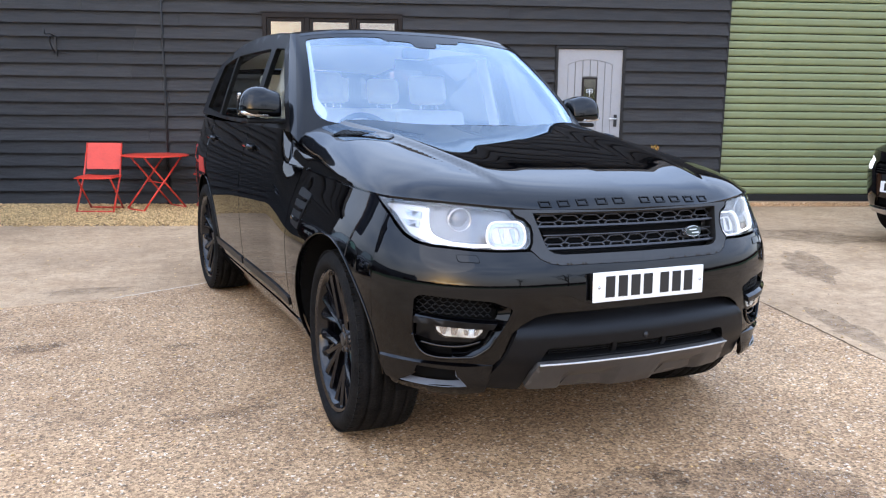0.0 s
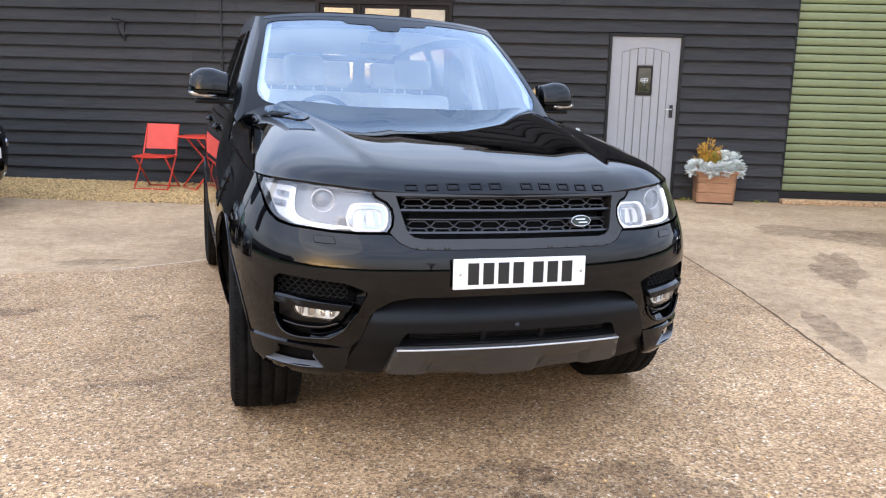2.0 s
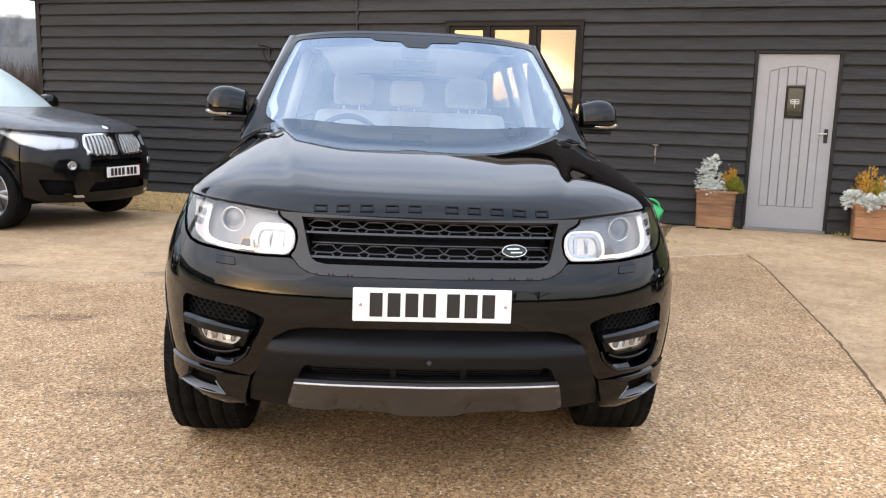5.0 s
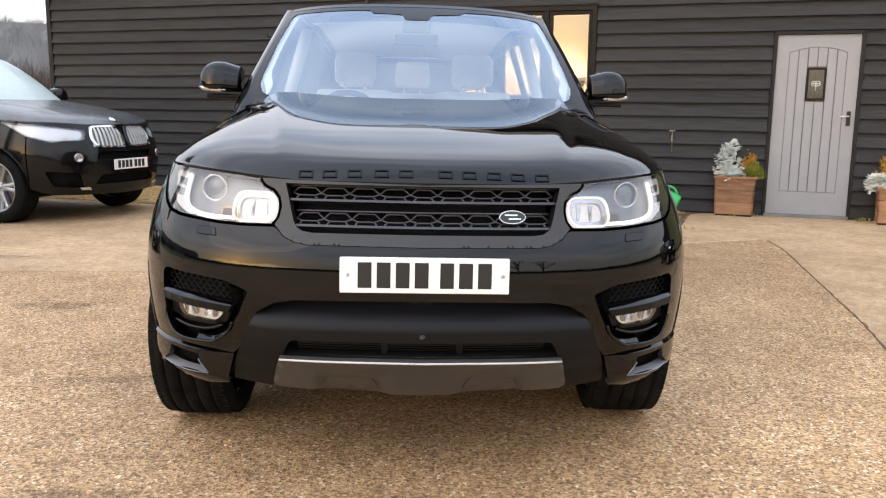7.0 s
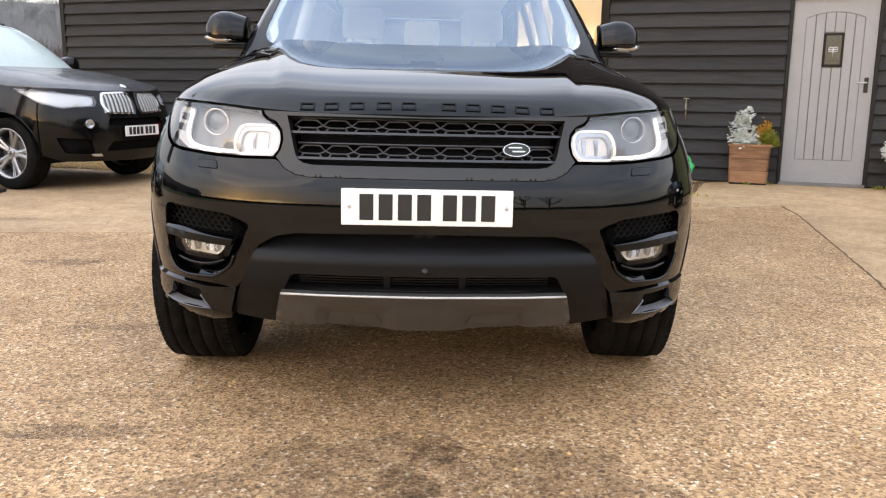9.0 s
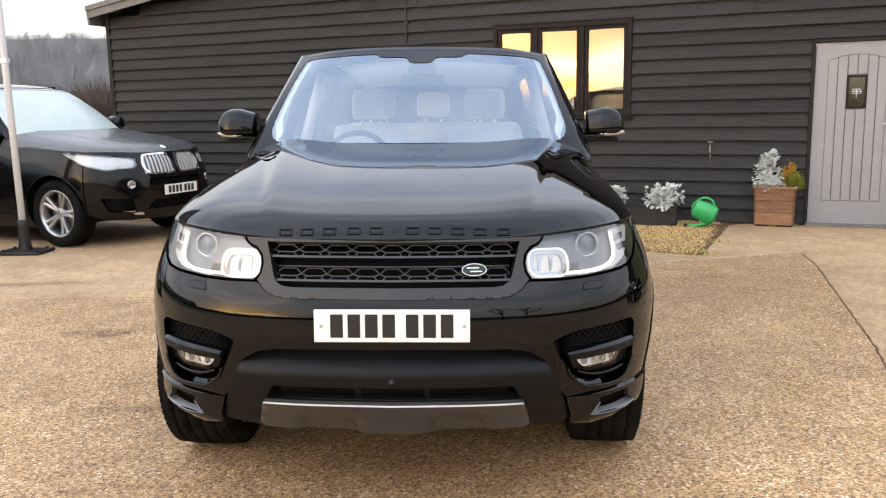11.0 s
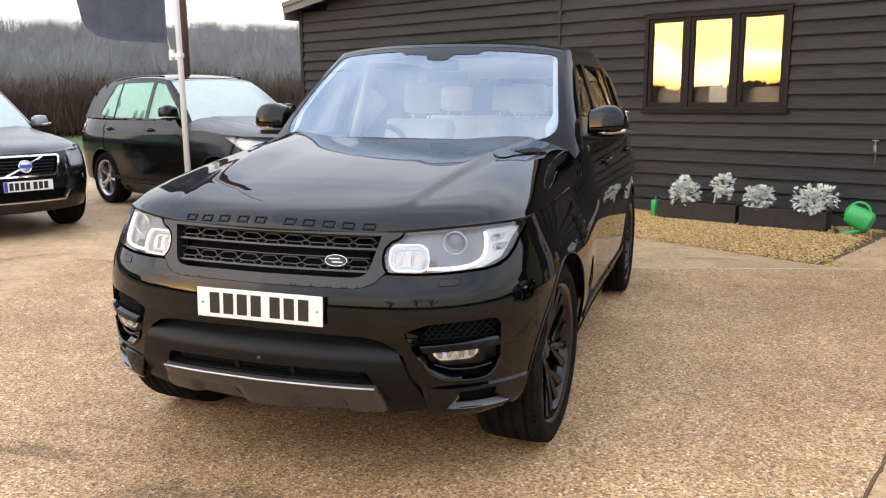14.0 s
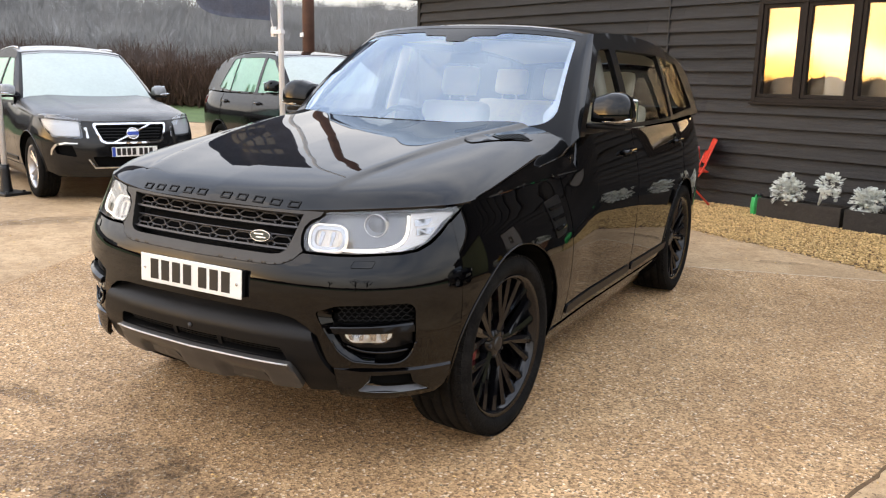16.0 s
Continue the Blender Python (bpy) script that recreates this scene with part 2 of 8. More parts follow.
M_POLE = mat("white_pole", (0.74, 0.74, 0.74), 0.3, var=0.06, scale=3)
M_POST = mat("brown_post", (0.10, 0.045, 0.03), 0.7, var=0.35, scale=6, bump=0.3)
M_FLAG = mat("navy_flag", (0.125, 0.138, 0.180), 0.75, var=0.2, scale=5, bump=0.1, bscale=200)
M_RED = mat("red_paint", (0.64, 0.045, 0.020), 0.45, var=0.12, scale=6)
M_PLANTER = mat("planter_wood", (0.26, 0.112, 0.050), 0.7, var=0.6, scale=7, bump=0.5, bscale=20, stretch=(1, 1, 6), obj=0.5, color2=(0.48, 0.245, 0.122))
M_TROUGH = mat("dark_trough", (0.022, 0.018, 0.015), 0.7, var=0.5, scale=8, bump=0.5, bscale=25)
M_SOIL = mat("soil", (0.04, 0.028, 0.02), 0.95, var=0.5, scale=30, bump=1)
M_SILVER = mat("silver_leaf", (0.70, 0.73, 0.66), 0.85, var=0.3, scale=20, isl=0.8, color2=(0.90, 0.92, 0.86))
M_LEAFG = mat("green_leaf", (0.13, 0.20, 0.03), 0.7, var=0.4, scale=15, isl=0.8, color2=(0.46, 0.46, 0.07))
M_LEAFO = mat("orange_leaf", (0.80, 0.24, 0.02), 0.7, var=0.25, scale=15, isl=0.9, color2=(0.52, 0.42, 0.06))
M_CAN = mat("green_plastic", (0.015, 0.40, 0.11), 0.4, var=0.12, scale=8)
M_BARK = mat("bark", (0.07, 0.055, 0.042), 0.9, var=0.4, scale=6, bump=0.6)
M_HEDGE = mat("hedge_twigs", (0.036, 0.025, 0.018), 0.95, spec=0.1, var=0.5, scale=0.5, isl=0.7, color2=(0.098, 0.058, 0.042))
# distance haze is put into the pale grey of woods and hill
M_WOOD1 = mat("haze_pale_wood", (0.29, 0.284, 0.272), 1.0, spec=0.0, var=0.3, scale=0.02, isl=0.10, color2=(0.37, 0.362, 0.35))
M_HILL = mat("haze_pale_hill", (0.20, 0.196, 0.186), 1.0, spec=0.0, var=0.35, scale=0.30, stretch=(1, 1, 0.2), color2=(0.25, 0.245, 0.235))
M_THICKET = mat("brown_thicket", (0.115, 0.080, 0.066), 1.0, spec=0.0, var=0.3, scale=0.05, isl=0.3, color2=(0.155, 0.118, 0.10))
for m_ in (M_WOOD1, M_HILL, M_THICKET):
    # normals bent skyward: flat, haze-like shading instead of contrast between twigs
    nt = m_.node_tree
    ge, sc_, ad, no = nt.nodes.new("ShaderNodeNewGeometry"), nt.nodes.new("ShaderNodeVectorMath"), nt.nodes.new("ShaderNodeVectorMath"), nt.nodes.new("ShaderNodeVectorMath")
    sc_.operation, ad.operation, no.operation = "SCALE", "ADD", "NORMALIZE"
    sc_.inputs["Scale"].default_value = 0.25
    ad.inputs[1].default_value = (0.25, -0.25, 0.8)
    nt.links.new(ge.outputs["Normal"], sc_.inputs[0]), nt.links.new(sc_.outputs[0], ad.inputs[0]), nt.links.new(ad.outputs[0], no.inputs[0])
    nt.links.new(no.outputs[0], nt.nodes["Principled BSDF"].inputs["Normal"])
M_TAP = mat("brass_tap", (0.32, 0.27, 0.20), 0.5, 0.6, var=0.3)
# cars
M_PAINT = mat("black_paint", (0.0010, 0.0010, 0.0013), 0.02, spec=0.38, var=0.15, scale=40)
M_PAINT2 = mat("black_paint_dusty", (0.0035, 0.0034, 0.0036), 0.11, spec=0.30, var=0.4, scale=5)
M_FRIT = mat("black_glass_border", (0.003, 0.003, 0.0035), 0.1, spec=0.22, var=0.1)
# frost, and sky reflected in the paint, both put into the pale grey
M_FROST_SHINE = mat("frost_shine_paint", (0.30, 0.31, 0.32), 0.45, var=0.25, scale=4, coat=0.6)
M_PAINT3 = mat("grey_paint", (0.007, 0.0073, 0.008), 0.12, spec=0.45, var=0.3, scale=5)
M_SATIN = mat("satin_black", (0.005, 0.005, 0.0055), 0.40, spec=0.19, var=0.12, scale=60, bump=0.06, bscale=600)
M_SKID = mat("dark_grey_skid", (0.078, 0.073, 0.069), 0.34, 0.5, var=0.1, scale=40)
M_GUN = mat("gunmetal_surround", (0.050, 0.048, 0.046), 0.38, 0.75, var=0.06, scale=30)
M_MESH = mat("gloss_black_mesh", (0.055, 0.055, 0.06), 0.28, 0.6, var=0.1, scale=30)
M_TYRE = mat("tyre_rubber", (0.004, 0.004, 0.004), 0.8, spec=0.08, var=0.5, scale=14, bump=0.3, bscale=80, color2=(0.016, 0.015, 0.014))
M_RIM = mat("gloss_black_alloy", (0.004, 0.004, 0.005), 0.08, spec=0.42, var=0.2, scale=20)
M_ALLOY = mat("silver_alloy", (0.55, 0.55, 0.57), 0.28, 0.9, var=0.1, scale=20)
M_CHROME = mat("chrome", (0.75, 0.75, 0.76), 0.08, 1.0, var=0.04, scale=30)
M_SILV = mat("satin_silver", (0.62, 0.62, 0.63), 0.25, 0.9, var=0.04, scale=30)
M_LAMPIN = mat("lamp_inner", (0.42, 0.43, 0.45), 0.22, 0.8, var=0.1, scale=30)
M_LAMPDK = mat("lamp_bezel", (0.045, 0.047, 0.052), 0.3, 0.3, var=0.15, scale=30)
M_DRL = mat("running_light", (0.85, 0.85, 0.85), 0.3, emit=(0.96, 0.98, 1.0), power=2.2)
# grey stands in for sky reflected in the slot's gloss black floor
M_LEDGE = mat("sky_grey_ledge", (0.23, 0.235, 0.25), 0.3, 0.5, var=0.1, scale=30)
M_LAMPBACK = mat("silver_lamp_back", (0.17, 0.175, 0.185), 0.28, 0.4, var=0.2, scale=24)
M_RINGLIT = mat("lit_lamp_ring", (0.8, 0.8, 0.8), 0.3, emit=(0.96, 0.98, 1.0), power=0.75)
M_LOWBEAM = mat("lit_reflector", (0.45, 0.45, 0.47), 0.25, emit=(1.0, 0.99, 0.96), power=0.42)
M_TAILLIT = mat("lit_outer_reflector", (0.60, 0.61, 0.63), 0.25, 0.1, var=0.1, scale=20, emit=(1.0, 0.99, 0.97), power=0.13)
M_LAMPW = mat("pale_lamp_inner", (0.66, 0.68, 0.70), 0.25, 0.15, var=0.12, scale=20)
M_SLAT = mat("silver_slat", (0.52, 0.52, 0.51), 0.35, 0.3, var=0.08, scale=20)
M_RED_LENS = mat("red_lens", (0.35, 0.01, 0.01), 0.15, coat=1.0, var=0.1)
M_PLATE = mat("white_plate", (0.80, 0.80, 0.77), 0.35, var=0.03, scale=10)
M_INK = mat("plate_ink", (0.012, 0.012, 0.012), 0.4, var=0.1)
M_BLUE = mat("blue_band", (0.02, 0.07, 0.40), 0.4, var=0.1)
M_BADGE = mat("badge_green", (0.010, 0.020, 0.014), 0.3, 0.0, var=0.1)
M_CREAM = mat("cream_leather", (0.80, 0.76, 0.68), 0.55, var=0.10, scale=6, bump=0.15, bscale=120)
M_CREAM2 = mat("cream_lining", (0.85, 0.83, 0.79), 0.7, var=0.05, scale=6)
M_DASH = mat("dark_dash", (0.012, 0.012, 0.014), 0.7, spec=0.25, var=0.2, scale=30)
M_CALIPER = mat("red_caliper", (0.16, 0.012, 0.012), 0.35, var=0.1)
M_DISC = mat("brake_disc", (0.25, 0.24, 0.23), 0.4, 0.9, var=0.2)
G_WS = glass("windscreen_glass", (0.88, 0.94, 1.0), 0.21, blue=(0.72, 0.86, 1.0), gain=1.08)
G_SIDE = glass("tinted_glass", (0.62, 0.64, 0.60), 0.0, gain=0.25)
G_CLEAR = glass("clear_lens", (0.97, 0.97, 0.97), 0.03)
G_WIN = glass("window_glass", (0.95, 0.95, 0.93), 0.09)
G_GREEN = mat("misted_green_glass", (0.17, 0.44, 0.31), 0.35, var=0.12, scale=3, coat=0.6)
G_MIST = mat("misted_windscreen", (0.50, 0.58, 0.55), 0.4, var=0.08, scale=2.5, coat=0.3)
M_FOGW = mat("fog_lamp_frame", (0.82, 0.87, 0.92), 0.25, 0.1, var=0.1, scale=30)
M_BEIGE = mat("beige_pane_filler", (0.66, 0.55, 0.44), 0.8, var=0.12, scale=5)
# dew, with the sky's grazing reflection also put into the grey base
M_DEW_SHINE = mat("dew_shine_bonnet_paint", (0.062, 0.063, 0.066), 0.27, spec=0.9, var=0.35, scale=6, bump=0.04, bscale=400)
M_MORTAR = mat("pale_mortar", (0.66, 0.56, 0.42), 0.9, var=0.2, scale=20)

# ---- building helpers ----
from mathutils.geometry import delaunay_2d_cdt


def part(name, bm, material, parent=None, label="", smooth=None):
    """Link a bmesh as one mesh object under a thing or a part."""
    me = bpy.data.meshes.new(name)
    if smooth is not None:
        for f in bm.faces:
            f.smooth = smooth
    bm.to_mesh(me)
    bm.free()
    for mt in material if isinstance(material, (list, tuple)) else (material,):
        me.materials.append(mt)
    ob = new(name, me)
    ob.parent = parent
    if label:
        ob["label"] = label
    return ob


def thing(name, m, label, category, group="", kind=""):
    ob = new(name)
    ob.matrix_world = m
    return tagged(ob, label, category, group, kind)


def box(bm, x0, x1, y0, y1, z0, z1, bev=0.0, m=None):
    v = bmesh.ops.create_cube(bm, size=1)["verts"]
    bmesh.ops.scale(bm, vec=(x1 - x0, y1 - y0, z1 - z0), verts=v)
    bmesh.ops.translate(bm, vec=((x0 + x1) / 2, (y0 + y1) / 2, (z0 + z1) / 2), verts=v)
    if bev:
        es = list({e for a in v for e in a.link_edges})
        v = [w for w in bmesh.ops.bevel(bm, geom=es, offset=bev, segments=2, profile=0.6, affect="EDGES")["verts"]]
    if m is not None:
        bmesh.ops.transform(bm, matrix=m, verts=list(set(v)))
    return v


def boxed(*a, **k):
    bm = bmesh.new()
    box(bm, *a, **k)
    return bm


def tube(bm, pts, r, n=10, caps=True):
    """A round bar along points; r may be a list of radii."""
    pts = [Vector(p) for p in pts]
    rs = r if isinstance(r, (list, tuple)) else [r] * len(pts)
    rings, ref = [], None
    for i, p in enumerate(pts):
        d = (pts[min(i + 1, len(pts) - 1)] - pts[max(i - 1, 0)]).normalized()
        if ref is None:
            ref = d.orthogonal().normalized()
        ref = (ref - d * ref.dot(d)).normalized()
        b = d.cross(ref)
        rings.append([bm.verts.new(p + rs[i] * (math.cos(2 * math.pi * k / n) * ref + math.sin(2 * math.pi * k / n) * b)) for k in range(n)])
    for a, c in zip(rings, rings[1:]):
        for k in range(n):
            f = bm.faces.new((a[k], a[(k + 1) % n], c[(k + 1) % n], c[k]))
            f.smooth = True
    if caps:
        bm.faces.new(rings[0][::-1]), bm.faces.new(rings[-1])
    return rings


def tubed(pts, r, n=10):
    bm = bmesh.new()
    tube(bm, pts, r, n)
    return bm


def lathe(bm, prof, n=48, axis="x", m=None):
    """Turn a profile of (along, radius) round an axis."""
    rings = []
    for a, r in prof:
        ring = []
        for k in range(n):
            c, s = r * math.cos(2 * math.pi * k / n), r * math.sin(2 * math.pi * k / n)
            p = Vector((a, c, s)) if axis == "x" else Vector((c, s, a)) if axis == "z" else Vector((c, a, s))
            ring.append(bm.verts.new(m @ p if m else p))
        rings.append(ring)
    for a, b in zip(rings, rings[1:]):
        for k in range(n):
            f = bm.faces.new((a[k], b[k], b[(k + 1) % n], a[(k + 1) % n]))
            f.smooth = True
    return rings


def lathed(prof, n=48, axis="x", m=None, close=True):
    bm = bmesh.new()
    rings = lathe(bm, prof, n, axis, m)
    if close:
        bm.faces.new(rings[0]), bm.faces.new(rings[-1][::-1])
    bmesh.ops.recalc_face_normals(bm, faces=bm.faces)
    return bm


def spline(pts, n=8):
    """A smooth curve (Catmull-Rom) through points of any dimension."""
    p = [Vector(q) for q in pts]
    out = []
    for i in range(len(p) - 1):
        a, b, c, d = p[max(i - 1, 0)], p[i], p[i + 1], p[min(i + 2, len(p) - 1)]
        for k in range(n):
            t = k / n
            out.append(0.5 * ((2 * b) + (c - a) * t + (2 * a - 5 * b + 4 * c - d) * t * t + (3 * b - a - 3 * c + d) * t ** 3))
    return out + [p[-1]]


def table(rows):
    """A smooth function through (x, y) rows."""
    xs, ys = [r[0] for r in rows], [r[1] for r in rows]
    h = [b - a for a, b in zip(xs, xs[1:])]
    dl = [(b - a) / w for a, b, w in zip(ys, ys[1:], h)]
    t = [dl[0]] + [0 if a * b <= 0 else 2 * a * b / (a + b) for a, b in zip(dl, dl[1:])] + [dl[-1]]

    def f(x):
        if x <= xs[0]:
            return ys[0] + t[0] * (x - xs[0])
        if x >= xs[-1]:
            return ys[-1] + t[-1] * (x - xs[-1])
        i = max(k for k in range(len(xs) - 1) if xs[k] <= x)
        s = (x - xs[i]) / h[i]
        return (1 + 2 * s) * (1 - s) ** 2 * ys[i] + s * (1 - s) ** 2 * h[i] * t[i] + s * s * (3 - 2 * s) * ys[i + 1] + s * s * (s - 1) * h[i] * t[i + 1]
    return f


def rounded(poly, r=0.02, n=4):
    """A polygon with rounded corners; r: one radius or one for each corner."""
    out, m = [], len(poly)
    for i in range(m):
        p, a, b = Vector(poly[i]), Vector(poly[i - 1]), Vector(poly[(i + 1) % m])
        rr = min(r[i] if isinstance(r, (list, tuple)) else r, (a - p).length * 0.48, (b - p).length * 0.48)
        if rr < 1e-4:
            out.append(tuple(p))
            continue
        s, e = p + (a - p).normalized() * rr, p + (b - p).normalized() * rr
        for k in range(n + 1):
            t = k / n
            out.append(tuple((1 - t) ** 2 * s + 2 * t * (1 - t) * p + t * t * e))
    return out


def inside(p, poly):
    x, y, hit = p[0], p[1], False
    j = len(poly) - 1
    for i in range(len(poly)):
        (xi, yi), (xj, yj) = poly[i], poly[j]
        if (yi > y) != (yj > y) and x < (xj - xi) * (y - yi) / (yj - yi) + xi:
            hit = not hit
        j = i
    return hit


def dense(poly, step):
    out = []
    for a, b in zip(poly, list(poly[1:]) + [poly[0]]):
        n = max(1, int(math.hypot(b[0] - a[0], b[1] - a[1]) / step + 0.5))
        out += [(a[0] + (b[0] - a[0]) * k / n, a[1] + (b[1] - a[1]) * k / n) for k in range(n)]
    return out


def sheet(bm, outline, surf, holes=(), step=0.03, thick=0.012, lift=0.0, flip=False, rim=True):
    """A curved panel: the outline (in the surface's own two measures) laid on surf(u, v), with openings, a rim folded inwards, and a lift along its normal."""
    loops = [dense(outline, step)] + [dense(h, step) for h in holes]
    pts, edges = [], []
    for lp in loops:
        o = len(pts)
        pts += lp
        edges += [(o + k, o + (k + 1) % len(lp)) for k in range(len(lp))]
    arr = np.array(pts)
    x0, x1 = min(p[0] for p in outline), max(p[0] for p in outline)
    y0, y1 = min(p[1] for p in outline), max(p[1] for p in outline)
    for i in range(int((x1 - x0) / step) + 1):
        for j in range(int((y1 - y0) / step) + 1):
            q = (x0 + (i + 0.5 + 0.02 * (j % 2)) * step, y0 + (j + 0.5) * step)
            if inside(q, loops[0]) and not any(inside(q, h) for h in loops[1:]) and np.min((arr[:, 0] - q[0]) ** 2 + (arr[:, 1] - q[1]) ** 2) > (0.55 * step) ** 2:
                pts.append(q)
    vs, _, fs, _, _, _ = delaunay_2d_cdt([Vector(p) for p in pts], edges, [], 0, 1e-5)
    e = 1e-3

    def at(u, v):
        p = Vector(surf(u, v))
        n = (Vector(surf(u + e, v)) - Vector(surf(u - e, v))).cross(Vector(surf(u, v + e)) - Vector(surf(u, v - e)))
        n = n.normalized() if n.length > 1e-12 else Vector((0, 0, 1))
        if flip:
            n = -n
        return p, n
    made, nor = {}, {}
    tris = []
    for f in fs:
        c = (sum(vs[i].x for i in f) / len(f), sum(vs[i].y for i in f) / len(f))
        if inside(c, loops[0]) and not any(inside(c, h) for h in loops[1:]):
            tris.append(f)
    for f in tris:
        for i in f:
            if i not in made:
                p, nor[i] = at(vs[i].x, vs[i].y)
                made[i] = bm.verts.new(p + nor[i] * lift)
    count = {}
    faces = []
    for f in tris:
        try:
            fc = bm.faces.new([made[i] for i in (f if not flip else f[::-1])])
        except ValueError:
            continue
        fc.smooth = True
        faces.append(fc)
        for a, b in zip(f, list(f[1:]) + [f[0]]):
            count.setdefault((min(a, b), max(a, b)), []).append((a, b))
    if rim and thick:
        low = {}
        for k, ab in count.items():
            if len(ab) == 1:
                a, b = ab[0]
                for i in (a, b):
                    if i not in low:
                        low[i] = bm.verts.new(made[i].co - nor[i] * thick)
                q = (made[b], made[a], low[a], low[b])
                try:
                    bm.faces.new(q if not flip else q[::-1]).smooth = True
                except ValueError:
                    continue
                ed = bm.edges.get((made[a], made[b]))
                if ed:
                    ed.smooth = False
    return faces


def panel(name, outline, surf, material, parent, holes=(), label="", **k):
    bm = bmesh.new()
    sheet(bm, outline, surf, holes, **k)
    return part(name, bm, material, parent, label)


def grid(bm, f, nu, nv, closed=False):
    """A smooth surface f(i / nu, j / nv)."""
    vs = [[bm.verts.new(f(i / nu, j / nv)) for j in range(nv + 1)] for i in range(nu + (0 if closed else 1))]
    for i in range(nu):
        for j in range(nv):
            a, b = vs[i], vs[(i + 1) % len(vs)]
            bm.faces.new((a[j], b[j], b[j + 1], a[j + 1])).smooth = True
    return vs


def gridded(f, nu, nv, closed=False):
    bm = bmesh.new()
    grid(bm, f, nu, nv, closed)
    bmesh.ops.remove_doubles(bm, verts=bm.verts, dist=1e-5)
    return bm


def smoothstep(a, b, x):
    t = min(1, max(0, (x - a) / (b - a)))
    return t * t * (3 - 2 * t)

# ---- ground ----
def flat(name, poly, z, material, parent=None, label="", kind=""):
    bm = bmesh.new()
    bm.faces.new([bm.verts.new((x, y, z)) for x, y in poly])
    bmesh.ops.recalc_face_normals(bm, faces=bm.faces)
    if bm.faces[:][0].normal.z < 0:
        bmesh.ops.reverse_faces(bm, faces=bm.faces)
    ob = part(name, bm, material, parent, label)
    if kind:
        ob["kind"] = kind
    return ob


def slab(name, poly, z0, z1, material, parent):
    bm = bmesh.new()
    lo = [bm.verts.new((x, y, z0)) for x, y in poly]
    hi = [bm.verts.new((x, y, z1)) for x, y in poly]
    bm.faces.new(hi)
    for i in range(len(poly)):
        j = (i + 1) % len(poly)
        bm.faces.new((lo[i], lo[j], hi[j], hi[i]))
    bmesh.ops.recalc_face_normals(bm, faces=bm.faces)
    return part(name, bm, material, parent)


ground = flat("ground", [(-400, -400), (400, -400), (400, 400), (-400, 400)], -0.06, M_GRASS)
tagged(ground, "short green grass field beyond the yard", "ground", kind="structure")
WALL = pose(2.375, 11.03, 0, 0, 0, -19.7)      # the gable wall: x along it, -y towards the yard


def wpt(u, d, z=0.0):
    p = WALL @ Vector((u, d, z))
    return p if z else (p.x, p.y)


yard = thing("pavement", pose(0, 0, 0), "worn tan exposed-aggregate concrete yard with cracks and damp stains", "pavement", kind="structure")
flat("joint_filler", [(-16, -20), (24, -20), (24, 19), (-16, 19)], -0.005, M_JOINT, yard, "dark earth in the slab joints")
LJ = [(1.1, -1.35), (-3.98, 9.61), (-5.6, 13.1)]           # joint running up on the side of the parked cars
RJ = [(2.2, -3.8), (4.09, 3.1), (4.55, 4.6), (5.20, 7.2), (5.30, 7.85)]   # cracked joint on the door side
w = 0.006
slab("slab", [(-16, -20), (9.6, -20), (LJ[0][0] - 0.0006, LJ[0][1]), (LJ[1][0] - 0.0006, LJ[1][1]), (LJ[2][0] - 0.0006, LJ[2][1]), (-8.2, 18.7), (-16, 18.7)], -0.06, 0, M_CONC2, yard)
slab("slab", [(LJ[0][0] + 0.0006, LJ[0][1]), (9.7, -20), (9.75, -20), (RJ[0][0] - w, RJ[0][1]), (RJ[1][0] - w, RJ[1][1]), (RJ[2][0] - w, RJ[2][1]), (RJ[3][0] - w, RJ[3][1]), (RJ[4][0] - w, RJ[4][1]),
              (2.75, 7.12 - 0.004), (0.2, 6.1), (-2.2969, 5.98)], -0.06, 0, M_CONC, yard)
slab("slab", [(-2.3061, 6.0), (0.2, 6.115), (2.75, 7.12 + 0.006), (5.30, 7.87), wpt(2.9, -2.45), wpt(0.2, -1.92), wpt(-2.3, -1.92), wpt(-6.6, -1.95), (LJ[2][0] + 0.0006, LJ[2][1]), (LJ[1][0] + 0.0006, LJ[1][1])], -0.06, 0, M_CONC2, yard)
slab("slab", [(RJ[0][0] + w, RJ[0][1]), (9.8, -20), (24, -20), (24, 5.5), wpt(14, -0.05), wpt(3.22, -0.05), wpt(3.05, -0.3), wpt(2.95, -2.4), (RJ[4][0] + w, RJ[4][1]), (RJ[3][0] + w, RJ[3][1]), (RJ[2][0] + w, RJ[2][1]), (RJ[1][0] + w, RJ[1][1])], -0.06, 0, M_CONC2, yard)


def blotch(x, y, rx, ry, seed, rot=0.0):
    """An uneven oil or damp stain, a film on the concrete."""
    rng = random.Random(seed)
    ph = [rng.uniform(0, 6.28) for _ in range(4)]
    pts = []
    for k in range(44):
        a = 2 * math.pi * k / 44
        r = 1 + 0.16 * math.sin(2 * a + ph[0]) + 0.12 * math.sin(5 * a + ph[1]) + 0.07 * math.sin(9 * a + ph[2]) + 0.05 * rng.uniform(-1, 1)
        px, py = rx * r * math.cos(a), ry * r * math.sin(a)
        pts.append((x + px * math.cos(rot) - py * math.sin(rot), y + px * math.sin(rot) + py * math.cos(rot)))
    return pts


